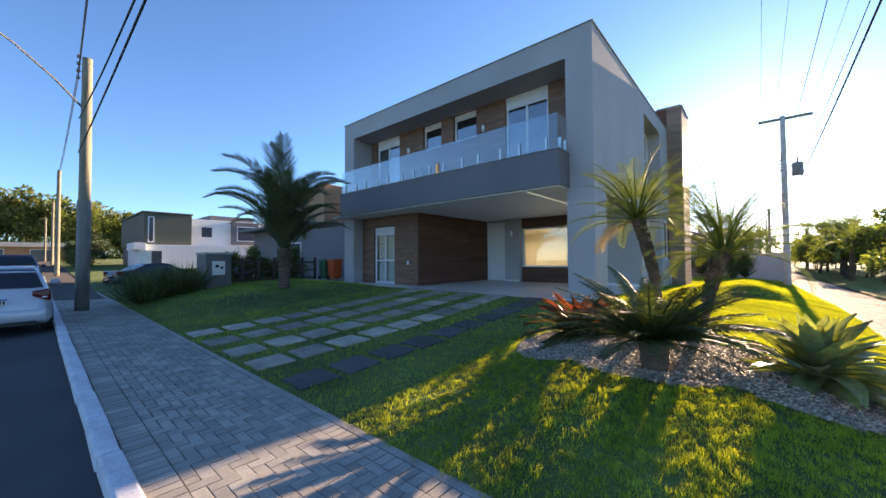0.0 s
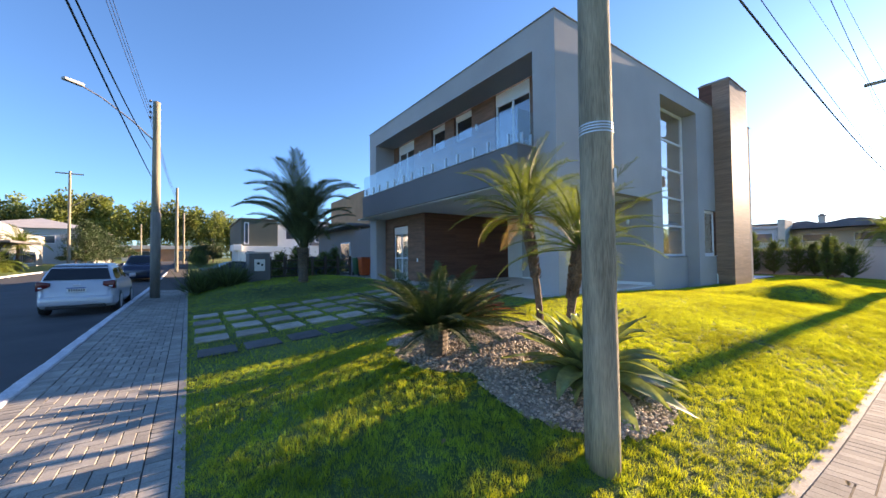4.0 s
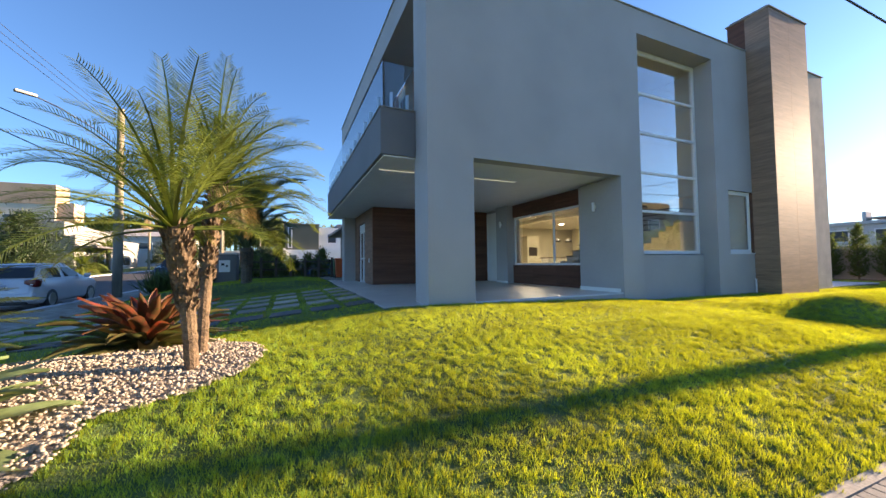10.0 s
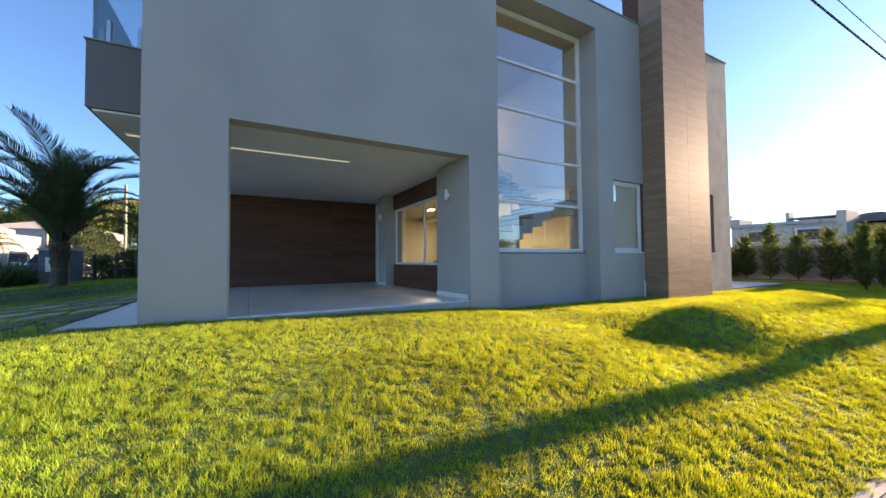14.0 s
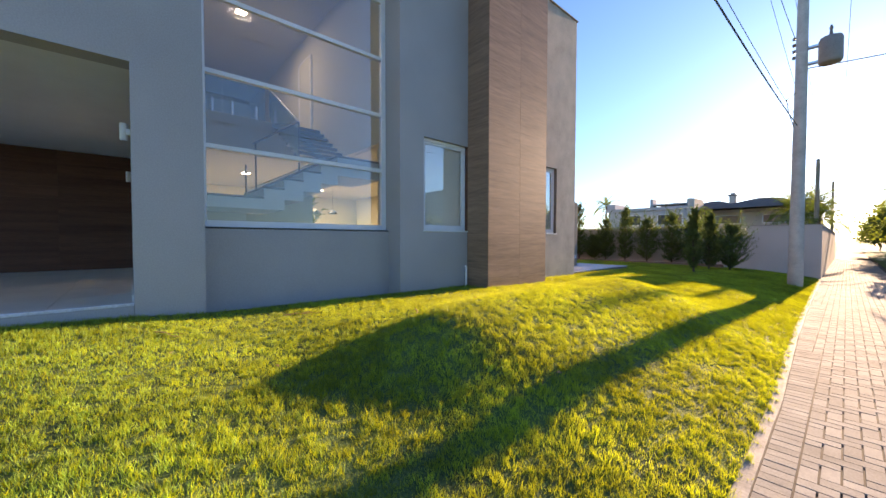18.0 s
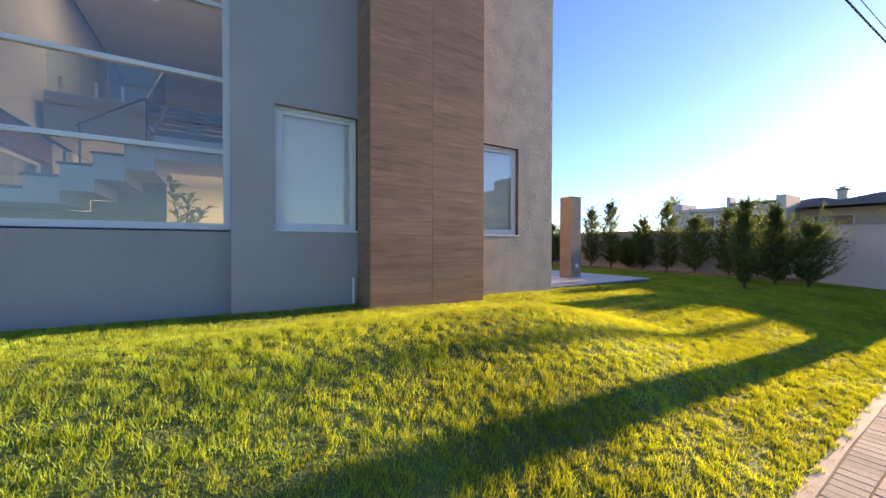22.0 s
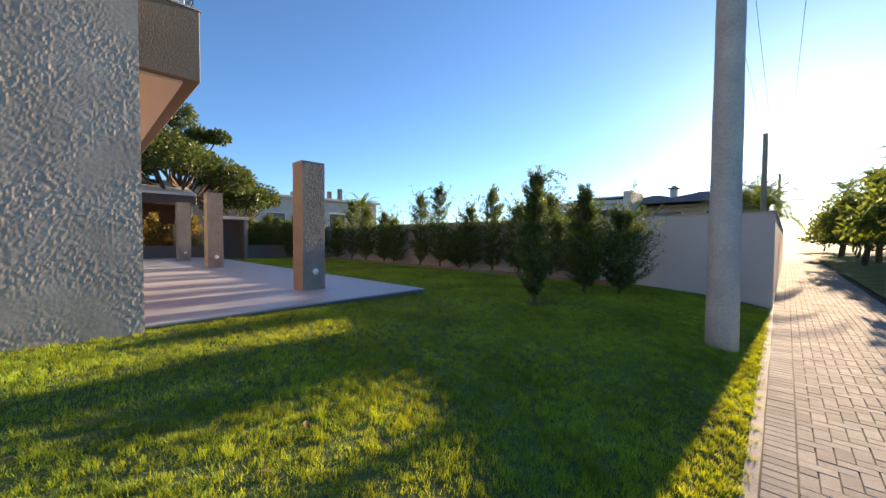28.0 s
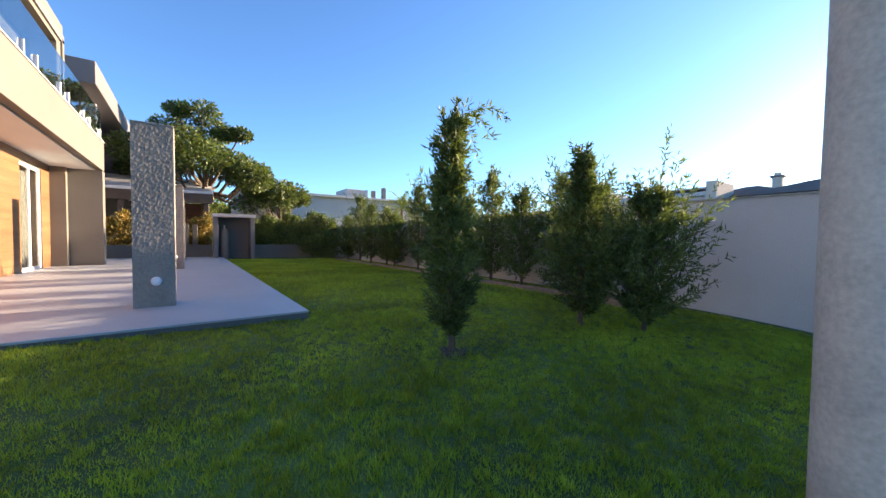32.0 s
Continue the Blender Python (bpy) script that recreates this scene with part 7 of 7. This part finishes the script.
singles, rest = [], []


def lay(x, y, w, d):
    inside = w != d and ((-4.4 < x < -0.9 and y < 1.6) or (25.5 < y < 31.0 and x < 2.25))
    if inside and len(singles) < 600:
        singles.append((x, y, w > d))
    else:
        rest.append((x, y, w, d))


cells = set()
for a in range(int(-20 / U), int(3.7 / U)):
    for b in range(0, int(60 / U)):
        x, y = (a + 0.5) * U, (b + 0.5) * U
        if (y < 3.2 or x > 1.2) and in_field(x, y):
            cells.add((a, b))
for a, b in sorted(cells):
    q = (a - b) % 4
    if q == 0:
        lay(a * U, b * U, (2 if (a + 1, b) in cells else 1) * U, U)
    elif q == 3:
        lay(a * U, b * U, U, (2 if (a, b + 1) in cells else 1) * U)
    elif q == 1 and (a - 1, b) not in cells:
        lay(a * U, b * U, U, U)
    elif q == 2 and (a, b - 1) not in cells:
        lay(a * U, b * U, U, U)
# soldier courses fill the strips between the field and the edges
low_of, high_of, left_of = {}, {}, {}
for a, b in cells:
    if b * U < 1.6:
        low_of[a] = min(low_of.get(a, 999), b)
        high_of[a] = max(high_of.get(a, -1), b)
    if a * U > 1.2:
        left_of[b] = min(left_of.get(b, 999), a)
for a in sorted(low_of):
    rest.append((a * U, 0.078, U, low_of[a] * U - 0.078))
    y0 = (high_of[a] + 1) * U
    if a * U < lawn_x(2) - 1.1 and y0 < LAWN_Y - 0.1:
        rest.append((a * U, y0, U, LAWN_Y - 0.065 - y0))
for b in sorted(left_of):
    y = b * U
    x0 = lawn_x(y) + 0.062
    if y > LAWN_Y + 1.0 and left_of[b] * U - x0 > 0.02:
        rest.append((x0, y, left_of[b] * U - x0, U))
for x, y, flat in singles:
    o = new("paver", paver_h if flat else paver_v)
    o.parent = front if y < 2.6 else side
    o.location = (x, y, walk_z(x, y) + random.uniform(-0.002, 0.002))
nr = len(rest)
R = np.array(rest)
zz = np.array([walk_z(x, y) for x, y, _, _ in rest]) + rng.uniform(-0.002, 0.002, nr)
x0, y0, x1, y1 = R[:, 0] + 0.0032, R[:, 1] + 0.0032, R[:, 0] + R[:, 2] - 0.0032, R[:, 1] + R[:, 3] - 0.0032
top, bot = zz + 0.004, zz - 0.03
c = lambda x, y, z: np.stack([x, y, z], 1)
g = 0.003
faces = [np.stack([c(x0 + g, y0 + g, top), c(x1 - g, y0 + g, top), c(x1 - g, y1 - g, top), c(x0 + g, y1 - g, top)], 1)]
for (ax, ay, bx_, by_, ix, iy, jx, jy) in ((x0, y0, x1, y0, g, g, -g, g), (x1, y0, x1, y1, -g, g, -g, -g), (x1, y1, x0, y1, -g, -g, g, -g), (x0, y1, x0, y0, g, -g, g, g)):
    faces.append(np.stack([c(ax, ay, bot), c(bx_, by_, bot), c(bx_ + jx, by_ + jy, top), c(ax + ix, ay + iy, top)], 1))
verts = np.stack(faces, 1)


def welded(name, boxes5, material):
    """Joined pieces: each of five quads welded at its shared corners, so that every piece is one island."""
    n = len(boxes5)
    topv = boxes5[:, 0]
    botv = np.stack([boxes5[:, 1, 0], boxes5[:, 2, 0], boxes5[:, 3, 0], boxes5[:, 4, 0]], 1)
    vs = np.concatenate([topv, botv], 1).reshape(-1, 3)
    f = np.array([[0, 1, 2, 3], [4, 5, 1, 0], [5, 6, 2, 1], [6, 7, 3, 2], [7, 4, 0, 3]])
    idx = (np.arange(n)[:, None, None] * 8 + f[None]).reshape(-1)
    me = bpy.data.meshes.new(name)
    me.vertices.add(len(vs))
    me.vertices.foreach_set("co", vs.astype(np.float32).ravel())
    me.loops.add(len(idx))
    me.loops.foreach_set("vertex_index", idx.astype(np.int32))
    m = len(idx) // 4
    me.polygons.add(m)
    me.polygons.foreach_set("loop_start", np.arange(0, m * 4, 4, dtype=np.int32))
    me.polygons.foreach_set("loop_total", np.full(m, 4, dtype=np.int32))
    me.materials.append(material)
    me.polygons.foreach_set("use_smooth", [False] * m)
    me.update(calc_edges=True)
    return me


po = new("pavers", welded("pavers", verts, M_PAVER))
po.parent = front
tagged(po, "grey concrete pavers in herringbone", kind="stuff")

# ---- pebbles ----
M_PEB = mat("river_pebble", (0.43, 0.36, 0.28), 0.7, var=0.2, scale=9, fine=60, bump=0.1, obj_var=0.38)
M_MULCH = mat("bed_soil", (0.38, 0.31, 0.24), 0.95, var=0.3, scale=8, fine=60, bump=0.6, bump_dist=0.02)
pb = sheet("pebble_bed", steps(-3.4, 1.2, 0.08), steps(3.3, 7.0, 0.08), lambda x, y: lawn_z(x, y) + 0.012, M_MULCH, in_bed)
tagged(pb, "planting bed filled with pale river pebbles", "planting bed", kind="structure")


def pebble_mesh(seed):
    b = bmesh.new()
    bmesh.ops.create_icosphere(b, subdivisions=1, radius=1)
    r = random.Random(seed)
    sx, sy, sz = r.uniform(0.8, 1.25), r.uniform(0.65, 1.0), r.uniform(0.45, 0.7)
    for v in b.verts:
        v.co = Vector((v.co.x * sx, v.co.y * sy, v.co.z * sz)) * r.uniform(0.86, 1.12)
    return b


PEB = [mesh_of("pebble", pebble_mesh(k), M_PEB, True) for k in range(6)]
protos = []
for k in range(6):
    me = PEB[k]
    protos.append((np.array([v.co[:] for v in me.vertices]), np.array([p.vertices[:] for p in me.polygons])))
pr = random.Random(4)
count, pv_, pf_ = 0, [], []
base = 0
while count < 11500:
    x, y = pr.uniform(-3.3, 1.2), pr.uniform(3.4, 6.95)
    if not in_bed(x, y, 0.02):
        continue
    count += 1
    s = pr.uniform(0.008, 0.02)
    m = pose(x, y, lawn_z(x, y) + 0.012 + s * 0.35 + pr.uniform(0, 0.012), pr.uniform(-25, 25), pr.uniform(-25, 25), pr.uniform(0, 360)) @ Matrix.Scale(s, 4)
    k = count % 6
    if count <= 300 and -0.9 < x:
        o = new("pebble", PEB[k])
        o.parent = pb
        o.matrix_world = m
    else:
        mm = np.array(m)
        pv_.append(protos[k][0] @ mm[:3, :3].T + mm[:3, 3])
        pf_.append(protos[k][1] + base)
        base += len(protos[k][0])
V, F = np.concatenate(pv_), np.concatenate(pf_)
me = bpy.data.meshes.new("pebbles")
me.vertices.add(len(V))
me.vertices.foreach_set("co", V.astype(np.float32).ravel())
me.loops.add(F.size)
me.loops.foreach_set("vertex_index", F.astype(np.int32).ravel())
me.polygons.add(len(F))
me.polygons.foreach_set("loop_start", np.arange(0, F.size, 3, dtype=np.int32))
me.polygons.foreach_set("loop_total", np.full(len(F), 3, dtype=np.int32))
me.materials.append(M_PEB)
me.update(calc_edges=True)
o = new("pebbles", me)
o.parent = pb
tagged(o, "pale river pebbles", kind="stuff")


# ---- grass ----
def vec_lawn_z(x, y):
    """lawn_z for arrays, by interpolation on a fine table."""
    i = np.clip((x + 22) / 0.1, 0, GX.shape[0] - 1.001)
    j = np.clip((y - 1.5) / 0.1, 0, GX.shape[1] - 1.001)
    a, b = i.astype(int), j.astype(int)
    u, v = i - a, j - b
    return GX[a, b] * (1 - u) * (1 - v) + GX[a + 1, b] * u * (1 - v) + GX[a, b + 1] * (1 - u) * v + GX[a + 1, b + 1] * u * v


GX = np.array([[lawn_z(-22 + 0.1 * i, 1.5 + 0.1 * j) for j in range(350)] for i in range(241)])
EDGE = np.array([lawn_x(1.5 + 0.1 * j) for j in range(350)])


def blades(x, y, length, width):
    """Pointed grass blades leaning every way."""
    n = len(x)
    z = vec_lawn_z(x, y) - 0.004
    a = rng.uniform(0, 2 * np.pi, n)
    lean = rng.uniform(0.05, 0.75, n)
    dx, dy = np.cos(a) * lean, np.sin(a) * lean
    fa = rng.uniform(0, 2 * np.pi, n)
    sx, sy = np.cos(fa) * width / 2, np.sin(fa) * width / 2
    p = np.stack([x, y, z], 1)
    s = np.stack([sx, sy, 0 * sx], 1)
    tip = np.stack([dx, dy, np.full(n, 0.95)], 1) * length[:, None]
    vs = np.stack([p - s, p + s, p + tip], 1).reshape(-1, 3)
    me = bpy.data.meshes.new("grass")
    me.vertices.add(len(vs))
    me.vertices.foreach_set("co", vs.astype(np.float32).ravel())
    me.loops.add(3 * n)
    me.loops.foreach_set("vertex_index", np.arange(3 * n, dtype=np.int32))
    me.polygons.add(n)
    me.polygons.foreach_set("loop_start", np.arange(0, 3 * n, 3, dtype=np.int32))
    me.polygons.foreach_set("loop_total", np.full(n, 3, dtype=np.int32))
    me.materials.append(M_GRASS)
    me.update(calc_edges=True)
    return me


CLUMP = rng.random((700, 700))
CLUMP = (CLUMP + np.roll(CLUMP, 1, 0) + np.roll(CLUMP, 1, 1) + np.roll(CLUMP, (1, 1), (0, 1))) / 4
CLUMP = np.clip((CLUMP - 0.5) * 2.4 + 0.5, 0, 1)


def scatter(x0, x1, y0, y1, density):
    n = int((x1 - x0) * (y1 - y0) * density)
    x, y = rng.uniform(x0, x1, n), rng.uniform(y0, y1, n)
    edge = EDGE[np.clip(((y - 1.5) / 0.1).astype(int), 0, 349)] + 0.03 * np.sin(y * 23) + 0.02 * np.sin(y * 57)
    ok = (x < edge) & (y > LAWN_Y + 0.03 * np.sin(x * 19))
    corner = (x > edge - 1) & (y < LAWN_Y + 1) & (np.hypot(x - edge + 1, y - LAWN_Y - 1) > 1.02)
    house_in = (x < HX) & (y > HY - 0.9) & (y < 29.64)
    house_in |= (x < -2.85) & (y > 20.5) & (y < 22.8)
    bedm = np.minimum(np.minimum(((x + 0.02) / 0.92) ** 2 + ((y - 4.8) / 0.95) ** 2, ((x + 1.25) / 1.15) ** 2 + ((y - 5.15) / 1.55) ** 2), ((x + 2.25) / 1.0) ** 2 + ((y - 5.1) / 1.1) ** 2) < 1.0
    stone = np.zeros(n, bool)
    for cx in (-4.78, -6.0, -7.05, -8.15, -9.3):
        stone |= (np.abs(x - cx) < 0.27) & (np.abs((y - 2.02) % 0.7 - 0.35) > 0.09) & (y < 8.6)
    clump = CLUMP[(x / 0.03).astype(int) % 700, (y / 0.03).astype(int) % 700]
    ok &= rng.random(n) < 0.22 + 1.0 * clump
    ok &= ~corner & ~house_in & ~bedm & ~stone & (y < 35.6)
    return x[ok], y[ok], clump[ok]


M_GRASS.use_backface_culling = False
for zone, (bounds, dens, ln, wd) in enumerate((((-1.2, 2.0, 1.5, 27), 12500, 0.035, 0.0054), ((-3.5, -1.2, 1.5, 35.4), 6400, 0.036, 0.0074), ((-1.2, 2.0, 27, 35.4), 10500, 0.034, 0.007), ((-11, -3.5, 1.5, 9.3), 1300, 0.04, 0.008), ((-18, -3.5, 29.6, 35.4), 2300, 0.045, 0.013), ((-18, -11, 1.5, 9.3), 700, 0.045, 0.011))):
    gx, gy, gc = scatter(bounds[0], bounds[1], bounds[2], bounds[3], dens)
    patch = 0.75 + 0.5 * np.array([0.5 + 0.5 * math.sin(1.7 * a + 0.6 * math.sin(2.3 * b)) * math.sin(1.9 * b + math.sin(1.1 * a)) for a, b in zip(gx[:], gy[:])])
    g_ob = new("grass", blades(gx, gy, ln * patch * (0.5 + 1.0 * gc) * rng.uniform(0.7, 1.3, len(gx)), wd))
    tagged(g_ob, "short mown bright green grass", "grass", kind="stuff")

# twigs and dry leaves fallen on the lawn
for tx, ty, ta in ((-2.3, 14.9, 20), (-1.2, 17.3, -35), (-2.6, 16.4, 70)):
    tw_ = thing("fallen_twig", tx, ty, lawn_z(tx, ty) + 0.02, "dry pale twig lying on the grass", "twig", "fallen twigs", rz=ta)
    part("stem", tube([(-0.22, 0, 0.01), (-0.05, 0.02, 0.02), (0.1, 0.0, 0.012), (0.24, 0.03, 0.01)], [0.008, 0.007, 0.005, 0.003], 6), M_PALM_DRY, tw_)
    part("side_shoot", tube([(0.0, 0.01, 0.018), (0.08, 0.07, 0.02), (0.13, 0.1, 0.012)], [0.005, 0.004, 0.002], 5), M_PALM_DRY, tw_)
rl = random.Random(12)
dry_me = quick_mesh("dry_leaf", [(-0.03, 0, 0.004), (0, -0.014, 0.012), (0.035, 0, 0.002), (0, 0.014, 0.008)], [(0, 1, 2), (0, 2, 3)], M_PALM_DRY)
for k in range(46):
    lx = rl.uniform(-3.2, 3.4)
    ly = rl.uniform(9.5, 26) if k % 3 else rl.uniform(3, 9)
    if in_bed(lx, ly):
        continue
    lz = lawn_z(lx, ly) + 0.024 if lx < lawn_x(ly) else walk_z(lx, ly) + 0.006
    o = new("dry_leaf", dry_me)
    o.matrix_world = pose(lx, ly, lz, rl.uniform(-15, 15), rl.uniform(-15, 15), rl.uniform(0, 360)) @ Matrix.Scale(rl.uniform(0.6, 1.4), 4)
    tagged(o, "small dry brown leaf lying on the ground", "leaf", "fallen leaves")
